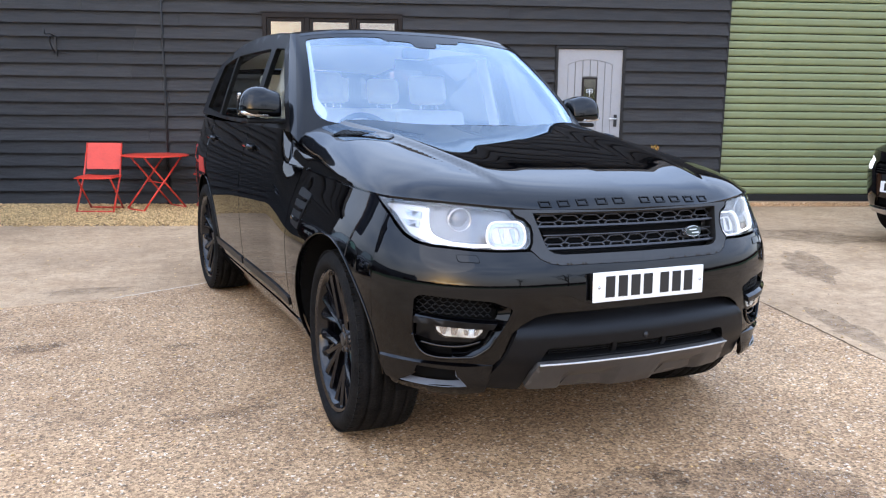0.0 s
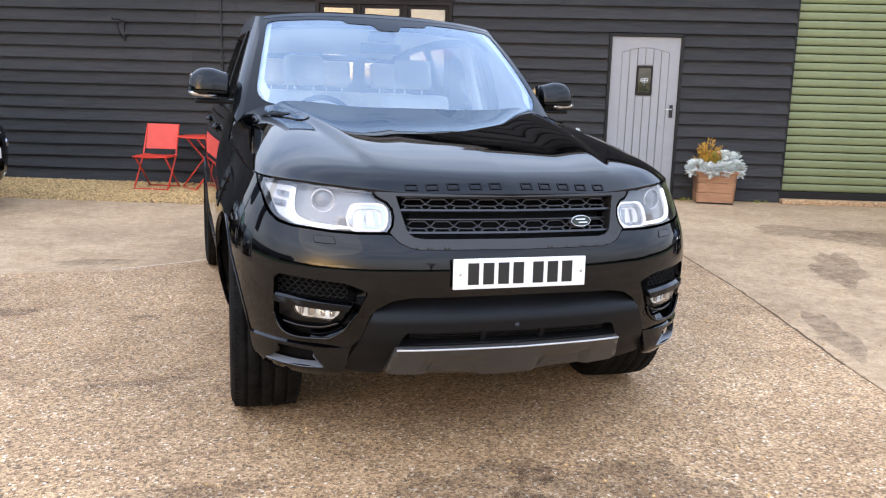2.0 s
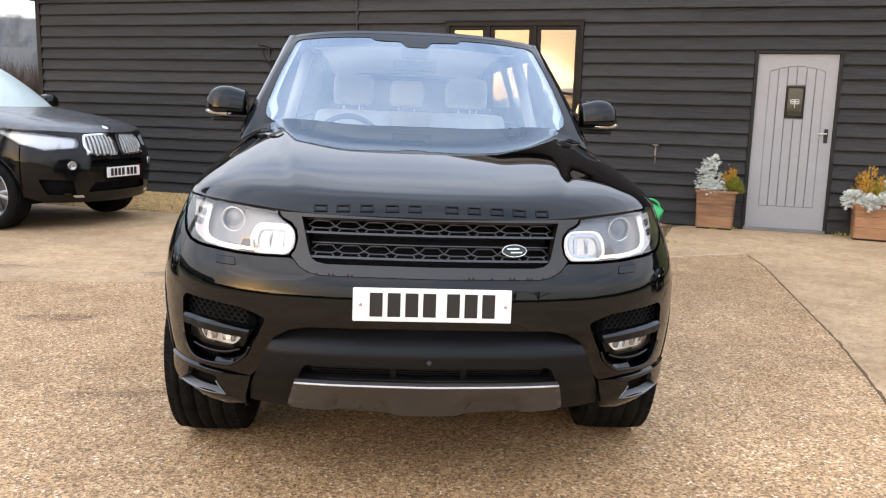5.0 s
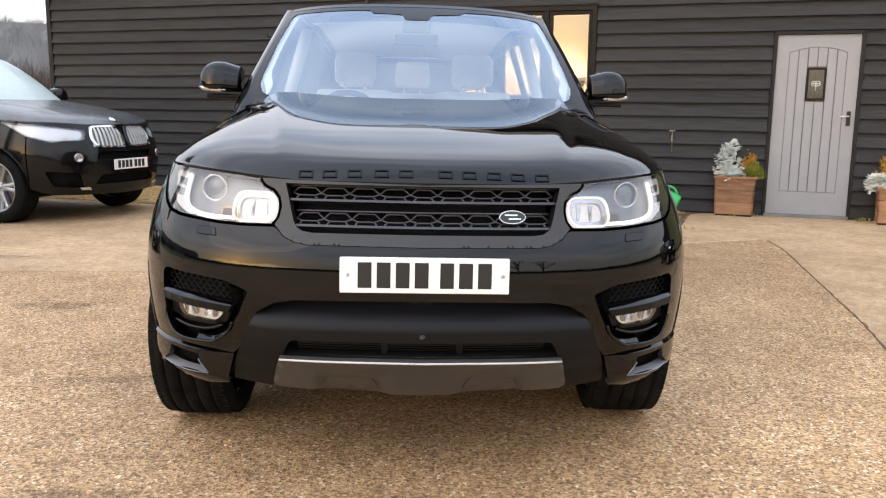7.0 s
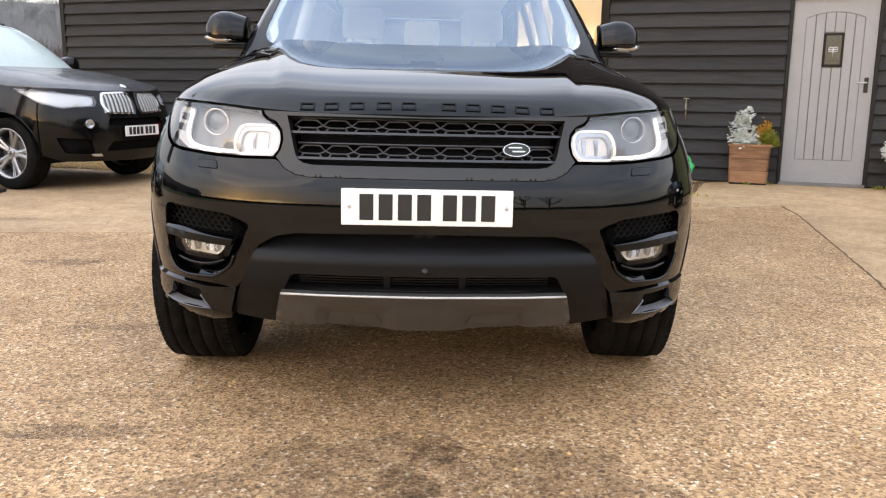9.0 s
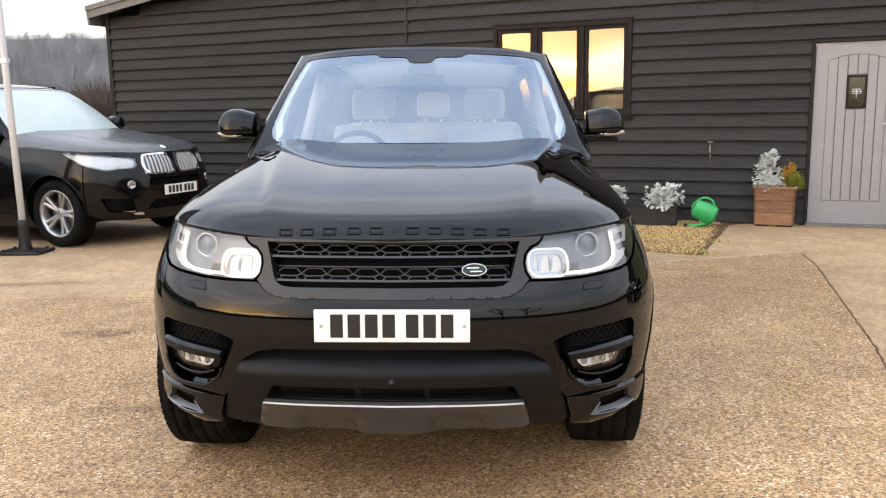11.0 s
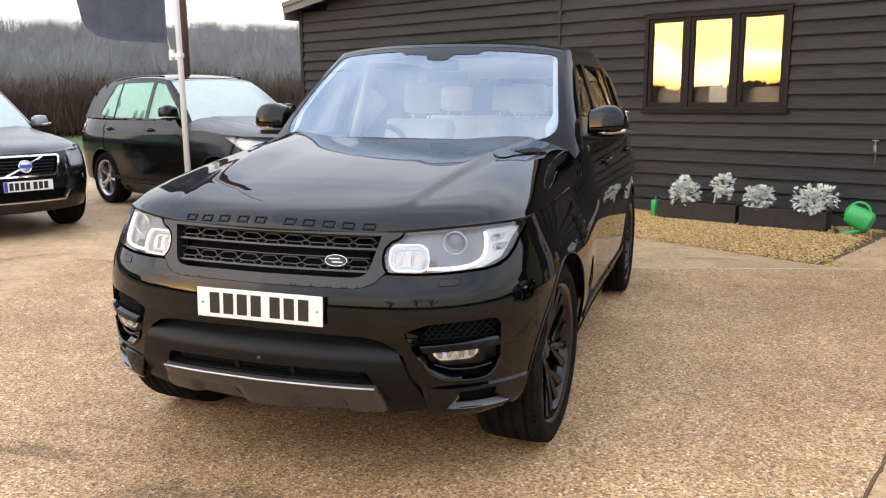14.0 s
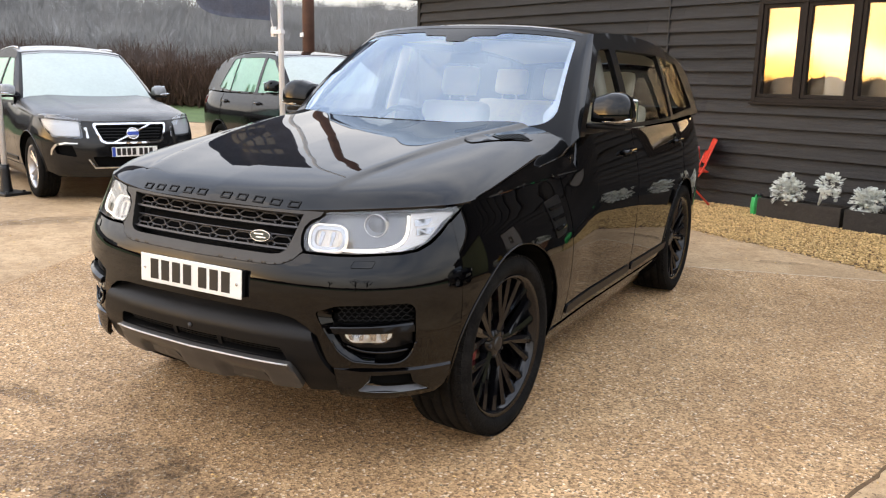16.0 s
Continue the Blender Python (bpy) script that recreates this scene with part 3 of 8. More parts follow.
def stain_mat():
    """A film that darkens the concrete under it unevenly and thins out at random."""
    m = bpy.data.materials.new("damp_stain")
    m.use_nodes = True
    nt = m.node_tree
    nt.nodes.clear()
    N, L = nt.nodes.new, nt.links.new
    o, mix, tr, df, nz, rp, tc = N("ShaderNodeOutputMaterial"), N("ShaderNodeMixShader"), N("ShaderNodeBsdfTransparent"), N("ShaderNodeBsdfPrincipled"), N("ShaderNodeTexNoise"), N("ShaderNodeMapRange"), N("ShaderNodeTexCoord")
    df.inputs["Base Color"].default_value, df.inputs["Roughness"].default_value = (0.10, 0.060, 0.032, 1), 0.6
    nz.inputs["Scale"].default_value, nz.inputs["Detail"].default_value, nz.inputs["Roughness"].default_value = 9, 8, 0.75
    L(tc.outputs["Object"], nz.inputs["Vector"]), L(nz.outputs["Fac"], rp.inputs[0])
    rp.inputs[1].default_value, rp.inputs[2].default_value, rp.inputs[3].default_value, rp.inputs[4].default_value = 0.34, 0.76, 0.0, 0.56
    L(rp.outputs[0], mix.inputs[0]), L(tr.outputs[0], mix.inputs[1]), L(df.outputs[0], mix.inputs[2]), L(mix.outputs[0], o.inputs[0])
    return m


M_DAMP = stain_mat()


def crack(path, lo, hi, seed, z, m, label):
    """A ragged strip along a joint: a crumbled edge or a line of mortar."""
    rng = random.Random(seed)
    pts = []
    for (ax, ay), (bx, by) in zip(path, path[1:]):
        n = max(2, int(math.hypot(bx - ax, by - ay) / 0.06))
        pts += [(ax + (bx - ax) * k / n, ay + (by - ay) * k / n, bx - ax, by - ay) for k in range(n)]
    bm = bmesh.new()
    last = None
    for x, y, dx, dy in pts:
        ln = math.hypot(dx, dy)
        nx, ny = -dy / ln, dx / ln
        j = rng.gauss(0, lo * 0.5)
        a, b = rng.uniform(lo, hi) / 2 + j, rng.uniform(lo, hi) / 2 - j
        cur = (bm.verts.new((x + nx * a, y + ny * a, z)), bm.verts.new((x - nx * b, y - ny * b, z)))
        if last:
            bm.faces.new((last[1], cur[1], cur[0], last[0]))
        last = cur
    part("crack", bm, m, yard, label)


crack(RJ[1:], 0.006, 0.024, 3, 0.0012, M_JOINT, "crumbled dark crack along the joint")
crack([(0.2, 6.108), (2.75, 7.122), (5.28, 7.86)], 0.012, 0.020, 4, 0.0012, M_MORTAR, "pale mortar line between slabs")
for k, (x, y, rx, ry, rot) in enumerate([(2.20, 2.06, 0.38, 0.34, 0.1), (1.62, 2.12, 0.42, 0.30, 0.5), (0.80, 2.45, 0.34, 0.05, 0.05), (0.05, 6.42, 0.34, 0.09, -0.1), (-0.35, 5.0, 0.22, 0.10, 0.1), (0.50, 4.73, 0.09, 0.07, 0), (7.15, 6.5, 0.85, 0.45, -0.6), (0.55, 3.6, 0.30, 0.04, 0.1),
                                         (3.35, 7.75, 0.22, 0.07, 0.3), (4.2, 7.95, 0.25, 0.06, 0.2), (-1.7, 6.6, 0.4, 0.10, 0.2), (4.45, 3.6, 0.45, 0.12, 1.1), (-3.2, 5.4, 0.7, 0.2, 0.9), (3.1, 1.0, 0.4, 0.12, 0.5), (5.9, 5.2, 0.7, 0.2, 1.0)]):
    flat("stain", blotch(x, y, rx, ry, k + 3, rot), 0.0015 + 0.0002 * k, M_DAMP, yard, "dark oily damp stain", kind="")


def crumbs():
    """Loose small stones lying on the concrete."""
    bm = bmesh.new()
    rng = random.Random(5)
    for _ in range(2600):
        x, y = rng.uniform(-5, 8), rng.uniform(-0.5, 9)
        if wpt_inv(x, y) > -2.5:
            continue
        s = rng.uniform(0.003, 0.009)
        stone(bm, x, y, s * 0.4, s, rng)
    return bm


def stone(bm, x, y, z, s, rng):
    a = rng.uniform(0, 6.28)
    q = Matrix.Translation((x, y, z)) @ Matrix.Rotation(a, 4, "Z") @ Matrix.Rotation(rng.uniform(-0.5, 0.5), 4, "X")
    sx, sy, sz = s * rng.uniform(0.9, 1.5), s * rng.uniform(0.7, 1.0), s * rng.uniform(0.5, 0.8)
    t = [bm.verts.new(q @ Vector(p)) for p in ((sx, 0, 0), (0, sy, 0), (-sx, 0, 0), (0, -sy, 0), (0, 0, sz), (0, 0, -sz))]
    for i in range(4):
        j = (i + 1) % 4
        bm.faces.new((t[i], t[j], t[4])).smooth = True
        bm.faces.new((t[j], t[i], t[5])).smooth = True


WINV = WALL.inverted()


def wpt_inv(x, y):
    return (WINV @ Vector((x, y, 0))).y


grit = part("grit", crumbs(), M_GRAVEL)
tagged(grit, "loose grit and small stones on the concrete", "grit", kind="stuff")

# gravel strip along the wall
bed = flat("gravel_bed", [wpt(-6.6, -0.02), wpt(-6.6, -1.93), wpt(-2.3, -1.91), wpt(0.2, -1.9), wpt(2.9, -2.4), wpt(3.0, -0.3), wpt(3.2, -0.02)], -0.012, M_GRAVELBED)
tagged(bed, "sandy bed under the gravel strip", "gravel", kind="structure")


def gravel():
    bm = bmesh.new()
    rng = random.Random(11)
    for _ in range(56000):
        u, d = rng.uniform(-6.5, 3.1), -rng.uniform(0.03, 2.45)
        lim = 1.93 + max(0, (u - 0.2) / 2.7) * 0.5
        if -d > lim + rng.gauss(0, 0.05) or (u > 2.9 + rng.gauss(0, 0.05) and -d < 2.4):
            continue
        x, y = wpt(u, d)
        stone(bm, x, y, rng.uniform(-0.004, 0.012), rng.uniform(0.008, 0.016), rng)
    return bm


tagged(part("gravel", gravel(), M_GRAVEL), "golden pea gravel strip along the black wall", "gravel", kind="stuff")

# ---- the barn ----
barn = thing("wall_north", WALL, "black feather-edge weatherboarded gable wall", "wall", kind="structure")
UL, UR, EAVE, PITCH = -6.6, 14.0, 3.02, 0.15
APEX = (UL + UR) / 2
HOLES = [(0.0, 1.81, 1.30, 2.49), (3.86, 4.82, 0.0, 2.13), (6.22, 10.6, 0.0, 3.05)]


def rooftop(u):
    return EAVE + PITCH * ((APEX - UL) - abs(u - APEX))


def core():
    """Solid wall behind the boards, built of blocks round the openings."""
    bm = bmesh.new()
    cuts = sorted({UL, UR, *[h[0] for h in HOLES], *[h[1] for h in HOLES], APEX})
    for a, b in zip(cuts, cuts[1:]):
        mid = (a + b) / 2
        gaps = [h for h in HOLES if h[0] <= mid <= h[1]]
        spans = [(0, gaps[0][2]), (gaps[0][3], None)] if gaps else [(0, None)]
        for z0, z1 in spans:
            if z1 is not None and z1 - z0 < 0.01:
                continue
            za, zb = (z1, z1) if z1 is not None else (rooftop(a), rooftop(b))
            v = [bm.verts.new(p) for p in ((a, 0.02, z0), (b, 0.02, z0), (b, 0.02, zb), (a, 0.02, za), (a, 0.22, z0), (b, 0.22, z0), (b, 0.22, zb), (a, 0.22, za))]
            for q in ((0, 1, 2, 3), (5, 4, 7, 6), (0, 4, 5, 1), (1, 5, 6, 2), (2, 6, 7, 3), (3, 7, 4, 0)):
                bm.faces.new([v[i] for i in q])
    bmesh.ops.recalc_face_normals(bm, faces=bm.faces)
    return bm


part("wall_core", core(), M_DARK, barn)


def barn_shell():
    """The rest of the building: side and rear walls."""
    bm = bmesh.new()
    box(bm, UL, UL + 0.2, 0.22, 16, 0, EAVE)
    box(bm, UR - 0.2, UR, 0.22, 16, 0, EAVE)
    box(bm, UL, UR, 16, 16.2, 0, EAVE)
    return bm


tagged(part("wall_side", barn_shell(), M_BOARD), "black boarded side and rear walls of the barn", "wall", kind="structure").matrix_world = WALL


def roof():
    bm = bmesh.new()
    for sg in (-1, 1):
        e = UL - 0.18 if sg < 0 else UR + 0.18
        z0, z1 = rooftop(APEX) + 0.08, rooftop(e) + 0.08
        v = [bm.verts.new(p) for p in ((APEX, -0.22, z0), (e, -0.22, z1), (e, 16.4, z1), (APEX, 16.4, z0), (APEX, -0.22, z0 + 0.06), (e, -0.22, z1 + 0.06), (e, 16.4, z1 + 0.06), (APEX, 16.4, z0 + 0.06))]
        for q in ((0, 1, 2, 3), (5, 4, 7, 6), (0, 4, 5, 1), (1, 5, 6, 2), (2, 6, 7, 3)):
            bm.faces.new([v[i] for i in q])
    bmesh.ops.recalc_face_normals(bm, faces=bm.faces)
    return bm


rf = tagged(part("roof", roof(), M_ROOF), "low-pitched grey sheet roof of the barn", "roof", kind="structure")
rf.matrix_world = WALL


def verge(sg):
    bm = bmesh.new()
    e = UL - 0.2 if sg < 0 else UR + 0.2
    for (dy, h, t) in ((-0.25, 0.19, 0.03), (-0.275, 0.075, 0.025)):
        z0, z1 = rooftop(APEX) + 0.16, rooftop(e) + 0.16
        v = [bm.verts.new(p) for p in ((APEX, dy, z0), (e, dy, z1), (e, dy, z1 - h), (APEX, dy, z0 - h), (APEX, dy + t, z0), (e, dy + t, z1), (e, dy + t, z1 - h), (APEX, dy + t, z0 - h))]
        for q in ((0, 1, 2, 3), (5, 4, 7, 6), (0, 4, 5, 1), (1, 5, 6, 2), (2, 6, 7, 3), (3, 7, 4, 0)):
            bm.faces.new([v[i] for i in q])
    bmesh.ops.recalc_face_normals(bm, faces=bm.faces)
    return bm


for sg in (-1, 1):
    part("bargeboard", verge(sg), M_FASCIA, rf, "weathered grey bargeboard")
for u in (UL - 0.18, UR + 0.18):
    part("fascia", boxed(u - 0.02, u + 0.02, -0.24, 16.4, rooftop(UL) - 0.16, rooftop(UL) + 0.12), M_FASCIA, rf)
# corner post
part("corner_post", boxed(UL - 0.03, UL + 0.045, -0.045, 0.03, 0.05, rooftop(UL) - 0.02, bev=0.004), M_TRIM, barn)


# window of three casements
def window():
    win = thing("window_1", WALL @ pose(0, 0, 0), "three-light dark brown timber casement window mirroring the sunset", "window", kind="structure")
    x0, x1, z0, z1 = 0.0, 1.81, 1.30, 2.49

    def ring(name, a, b, c, d, t, y0, y1, par, m):
        bm = bmesh.new()
        box(bm, a, a + t, y0, y1, c, d, 0.004), box(bm, b - t, b, y0, y1, c, d, 0.004)
        box(bm, a + t, b - t, y0, y1, c, c + t, 0.004), box(bm, a + t, b - t, y0, y1, d - t, d, 0.004)
        return part(name, bm, m, par)
    ring("window_frame", x0, x1, z0, z1, 0.055, -0.055, 0.12, win, M_WINFRAME)
    for u in (0.575, 1.185):
        part("mullion", boxed(u - 0.028, u + 0.028, -0.05, 0.11, z0 + 0.05, z1 - 0.05, 0.004), M_WINFRAME, win)
    for a, b in ((0.055, 0.547), (0.603, 1.157), (1.213, 1.755)):
        ring("casement", a + 0.004, b - 0.004, z0 + 0.058, z1 - 0.058, 0.042, -0.035, 0.05, win, M_WINFRAME)
        p = part("pane", boxed(a + 0.04, b - 0.04, -0.005, 0.012, z0 + 0.095, z1 - 0.095), G_WIN, win)
        p.visible_shadow = False
    part("window_sill", boxed(x0 - 0.02, x1 + 0.02, -0.066, 0.0, z0 - 0.028, z0 - 0.002, 0.004), M_WINFRAME, win)
    part("drip_board", boxed(x0 - 0.02, x1 + 0.02, -0.06, 0.0, z1 + 0.002, z1 + 0.022, 0.004), M_WINFRAME, win)
    return win


window()


def room():
    bm = bmesh.new()
    box(bm, -0.6, 2.6, 2.6, 2.7, 0.2, 2.9)
    box(bm, -0.7, -0.6, 0.23, 2.7, 0.2, 2.9)
    box(bm, 2.6, 2.7, 0.23, 2.7, 0.2, 2.9)
    box(bm, -0.7, 2.7, 0.23, 2.7, 0.1, 0.2)
    box(bm, -0.7, 2.7, 0.23, 2.7, 2.9, 3.0)
    return bm


tagged(part("wall_room", room(), M_ROOM), "plain office room behind the window", "wall", kind="structure").matrix_world = WALL
off = thing("filing_box", WALL @ pose(0.945, 0.085, 1.357), "upright white box file standing inside the window", "box")
part("body", boxed(-0.115, 0.115, -0.02, 0.03, 0.0, 0.31, 0.006), M_WHITE, off)
part("label_strip", boxed(-0.05, 0.05, -0.022, -0.0195, 0.10, 0.22), M_CREAM2, off)
# invented shapes giving the lower panes their beige tone; nothing known stands there
for u, hw_, hh in ((0.30, 0.22, 0.33), (0.70, 0.10, 0.30), (1.50, 0.24, 0.30)):
    cu = thing("cushion", WALL @ pose(u, 0.30, 1.281), "pale beige padded shape, added behind the window for its beige tone", "cushion", "window cushions")
    bm = bmesh.new()
    sheet(bm, rounded([(-hw_, 0.0), (hw_, 0.0), (hw_ * 0.97, hh), (-hw_ * 0.97, hh)], [0.02, 0.02, 0.09, 0.09]), lambda a, b: (a, -0.05 + 0.12 * b - 0.05 * math.sin(3.1 * b / 0.34), b), step=0.04, thick=0.05)
    part("pad", bm, M_BEIGE, cu)
shelf = thing("desk", WALL @ pose(0, 0, 0), "pale desk just inside the window", "desk")
part("desktop", boxed(-0.4, 2.3, 0.125, 0.9, 1.24, 1.28, 0.006), M_PLANTER, shelf)
for u in (-0.3, 2.2):
    part("leg", boxed(u - 0.03, u + 0.03, 0.45, 1.0, 0.2, 1.24, 0.004), M_PLANTER, shelf)


# door
def door():
    d = thing("door_1", WALL @ pose(0, 0, 0), "pale grey boarded cottage door with an arched top panel, closed", "door", kind="structure")
    a, b, z0, z1 = 3.90, 4.78, 0.035, 2.10
    for u0, u1, c, e in ((3.86, 3.897, 0.0, 2.13), (4.783, 4.82, 0.0, 2.13), (3.86, 4.82, 2.104, 2.14)):
        part("door_frame", boxed(u0, u1, -0.05, 0.08, c, e, 0.003), M_TRIM, d)
    part("threshold", boxed(3.88, 4.80, -0.09, 0.05, 0.0, 0.033, 0.004), M_FASCIA, d)
    leaf = part("leaf", boxed(a, b, -0.004, 0.035, z0, z1, 0.003), M_FASCIA, d)
    # arched border proud of the boarding
    bm = bmesh.new()
    l, r, zb, zs, za = a + 0.135, b - 0.135, 0.30, 1.90, 1.965
    arc = [(l + (r - l) * k / 14, zs + (za - zs) * (1 - (2 * k / 14 - 1) ** 2)) for k in range(15)]
    opening = [(l, zb), (r, zb)] + arc[::-1]
    lite = [(a + 0.335, 1.36), (b - 0.335, 1.36), (b - 0.335, 1.73), (a + 0.335, 1.73)]
    sheet(bm, [(a, z0), (b, z0), (b, z1), (a, z1)], lambda u, v: (u, -0.021, v), [opening], step=0.2, thick=0.018)
    part("door_border", bm, M_DOOR, leaf)
    n = 6
    for k in range(n):
        u0, u1 = l + (r - l) * k / n + 0.0055, l + (r - l) * (k + 1) / n - 0.0055
        um = (u0 + u1) / 2
        t0, t1 = [zs + (za - zs) * (1 - (2 * (q - l) / (r - l) - 1) ** 2) - 0.006 for q in (u0, u1)]
        spans = [(zb + 0.005, None)]
        if lite[0][0] - 0.02 < um < lite[1][0] + 0.02:
            spans = [(zb + 0.005, 1.345), (1.745, None)]
        for s0, s1 in spans:
            bm = bmesh.new()
            c0, c1 = (s1, s1) if s1 else (t0, t1)
            sheet(bm, [(u0, s0), (u1, s0), (u1, c1), (u0, c0)], lambda u, v: (u, -0.018, v), step=0.5, thick=0.015)
            part("plank", bm, M_DOOR, leaf)
    lt = part("door_light", boxed(a + 0.335, b - 0.335, -0.028, -0.010, 1.36, 1.73, 0.003), M_WINFRAME, leaf, "small dark leaded light")
    part("glass_pane", boxed(a + 0.36, b - 0.36, -0.031, -0.027, 1.385, 1.705), mat("dark_mirror_glass", (0.030, 0.031, 0.016), 0.10, coat=1.0, var=0.6, scale=9), lt)
    bm = bmesh.new()
    um = (a + b) / 2
    for k in range(4):
        t = (k + 0.5) * math.pi / 2
        c0 = (um + 0.03 * math.cos(t), 1.55 + 0.016 * math.sin(t))
        tube(bm, [(c0[0] + 0.026 * math.cos(a), -0.033, c0[1] + 0.014 * math.sin(a)) for a in [6.2832 * q / 12 for q in range(13)]], 0.005, 6)
    tube(bm, [(um, -0.034, 1.47), (um, -0.034, 1.55)], 0.005, 6)
    part("ornament", bm, M_SLAT, lt)
    h = part("door_handle", boxed(b - 0.090, b - 0.046, -0.036, -0.02, 1.075, 1.24, 0.007), M_IRON, leaf, "black iron lever handle")
    part("lever", tubed([(b - 0.068, -0.03, 1.185), (b - 0.068, -0.075, 1.185), (b - 0.165, -0.08, 1.182)], 0.009, 8), M_SLAT, h)
    return d


door()


# roller shutter
def shutter():
    s = thing("roller_shutter", WALL @ pose(0, 0, 0), "closed olive-green slatted roller shutter door", "shutter", kind="structure")
    x0, x1 = 6.22, 10.6
    bm = bmesh.new()
    pr = [(0.014, 0.004), (0.0, 0.006), (-0.008, 0.016), (-0.012, 0.035), (-0.012, 0.075), (-0.006, 0.092), (0.002, 0.099), (0.014, 0.100)]
    for y, z in pr:
        bm.verts.new((x0 + 0.03, y, z)), bm.verts.new((x1 - 0.03, y, z))
    bm.verts.ensure_lookup_table()
    for k in range(len(pr) - 1):
        bm.faces.new((bm.verts[2 * k], bm.verts[2 * k + 1], bm.verts[2 * k + 3], bm.verts[2 * k + 2]))
    first = part("slat", bm, M_SHUT, s)
    first.location = (0, 0.035, 0.15)
    for k in range(1, 28):
        o = new("slat", first.data)
        o.parent, o.location = s, (0, 0.035, 0.15 + 0.105 * k)
    part("curtain_back", boxed(x0 + 0.02, x1 - 0.02, 0.060, 0.075, 0.1, 3.06), M_DARK, s)
    part("bottom_rail", boxed(x0 + 0.02, x1 - 0.02, 0.0, 0.06, 0.055, 0.148, 0.006), M_TRIM, s)
    for a, b in ((x0 - 0.012, x0 + 0.022), (x1 - 0.022, x1 + 0.012)):
        part("guide_rail", boxed(a, b, -0.028, 0.06, 0.0, 3.06, 0.004), M_TRIM, s)
    part("curtain_box", boxed(x0 - 0.04, x1 + 0.04, -0.03, 0.15, 3.06, 3.10), M_TRIM, s)
    part("kerb", boxed(x0, x1, -0.16, 0.1, 0.0, 0.055, 0.01), M_CONC, s)
    return s


shutter()


# boards: one course above another, each overlapping the one below
BH = 0.1645


def boards():
    rng = random.Random(2)
    k = 0
    while True:
        z0 = 0.011 + BH * k
        if z0 > rooftop(APEX):
            break
        z1 = z0 + BH
        # free stretches of this course
        spans = [(UL + 0.046, UR)]
        for h in HOLES:
            if z1 > h[2] + 0.05 and z0 < h[3] - 0.02:
                pad = 0.002
                spans = [q for s in spans for q in ((s[0], min(s[1], h[0] - pad)), (max(s[0], h[1] + pad), s[1])) if q[1] - q[0] > 0.05]
        if z1 > EAVE:      # under the sloping verge
            lim = max(0.0, (z1 - 0.02 - EAVE) / PITCH)
            spans = [(max(a, UL + 0.05 + lim), min(b, UR - lim)) for a, b in spans]
            spans = [s for s in spans if s[1] - s[0] > 0.1]
        for a, b in spans:
            cut = [a]
            while cut[-1] < b - 6.2:
                cut.append(cut[-1] + rng.uniform(4.2, 6.0))
            cut.append(b)
            for p, q in zip(cut, cut[1:]):
                top = z1 + 0.012
                bm = bmesh.new()
                n = max(2, int((q - p) / 0.7))
                lo_f, lo_b, hi_f = [], [], []
                for i in range(n + 1):
                    u = p + 0.0015 + (q - p - 0.003) * i / n
                    sag = rng.gauss(0, 0.0022)
                    bow = rng.gauss(0, 0.002)
                    lo_f.append(bm.verts.new((u, -0.046 + bow, z0 + sag)))
                    lo_b.append(bm.verts.new((u, 0.012, z0 + sag + 0.002)))
                    hi_f.append(bm.verts.new((u, -0.004, top)))
                for i in range(n):
                    bm.faces.new((lo_f[i], lo_f[i + 1], hi_f[i + 1], hi_f[i]))
                    bm.faces.new((lo_b[i + 1], lo_b[i], lo_f[i], lo_f[i + 1])[::-1])
                bm.faces.new((lo_f[0], hi_f[0], lo_b[0])), bm.faces.new((lo_f[-1], lo_b[-1], hi_f[-1]))
                bmesh.ops.recalc_face_normals(bm, faces=bm.faces)
                part("board", bm, M_BOARD, barn)
        k += 1


boards()
# cable down the wall, hook bracket, flood lamp, tap
cable = thing("cable", WALL @ pose(-1.265, -0.035, 0), "black cable conduit running down the boards", "cable")
part("conduit", tubed([(0, 0, 0.25), (0.004, -0.003, 1.2), (-0.004, 0, 2.3), (0, 0, 3.7)], 0.016, 8), M_IRON, cable)
for z in (0.8, 1.7, 2.6, 3.3):
    part("clip", boxed(-0.03, 0.03, -0.012, 0.02, z, z + 0.03, 0.003), M_IRON, cable)
hook = thing("bracket", WALL @ pose(-2.60, -0.035, 0), "black iron scroll bracket for a hanging basket", "bracket")
part("back_bar", boxed(-0.012, 0.012, -0.012, 0.005, 1.90, 2.18, 0.003), M_IRON, hook)
part("arm", tubed(spline([(0, -0.01, 2.15), (-0.02, -0.12, 2.17), (-0.03, -0.24, 2.16), (-0.03, -0.27, 2.19), (-0.03, -0.25, 2.21)], 5), 0.008, 8), M_IRON, hook)
part("scroll", tubed(spline([(0, -0.01, 1.93), (-0.01, -0.07, 1.98), (-0.02, -0.13, 2.06), (-0.02, -0.16, 2.13), (-0.02, -0.12, 2.13), (-0.02, -0.11, 2.09)], 5), 0.007, 8), M_IRON, hook)
lamp = thing("flood_lamp", WALL @ pose(-1.85, -0.06, 3.02), "small black flood lamp under the verge", "lamp")
part("housing", boxed(-0.07, 0.07, -0.13, -0.03, -0.03, 0.08, 0.015), M_IRON, lamp)
part("bracket_arm", boxed(-0.02, 0.02, -0.05, 0.035, 0.0, 0.12, 0.005), M_IRON, lamp)
part("lens", boxed(-0.055, 0.055, -0.11, -0.05, -0.036, -0.03), M_SILV, lamp)
tap = thing("tap", WALL @ pose(2.78, -0.03, 0), "small weathered outdoor tap on a wooden peg", "tap")
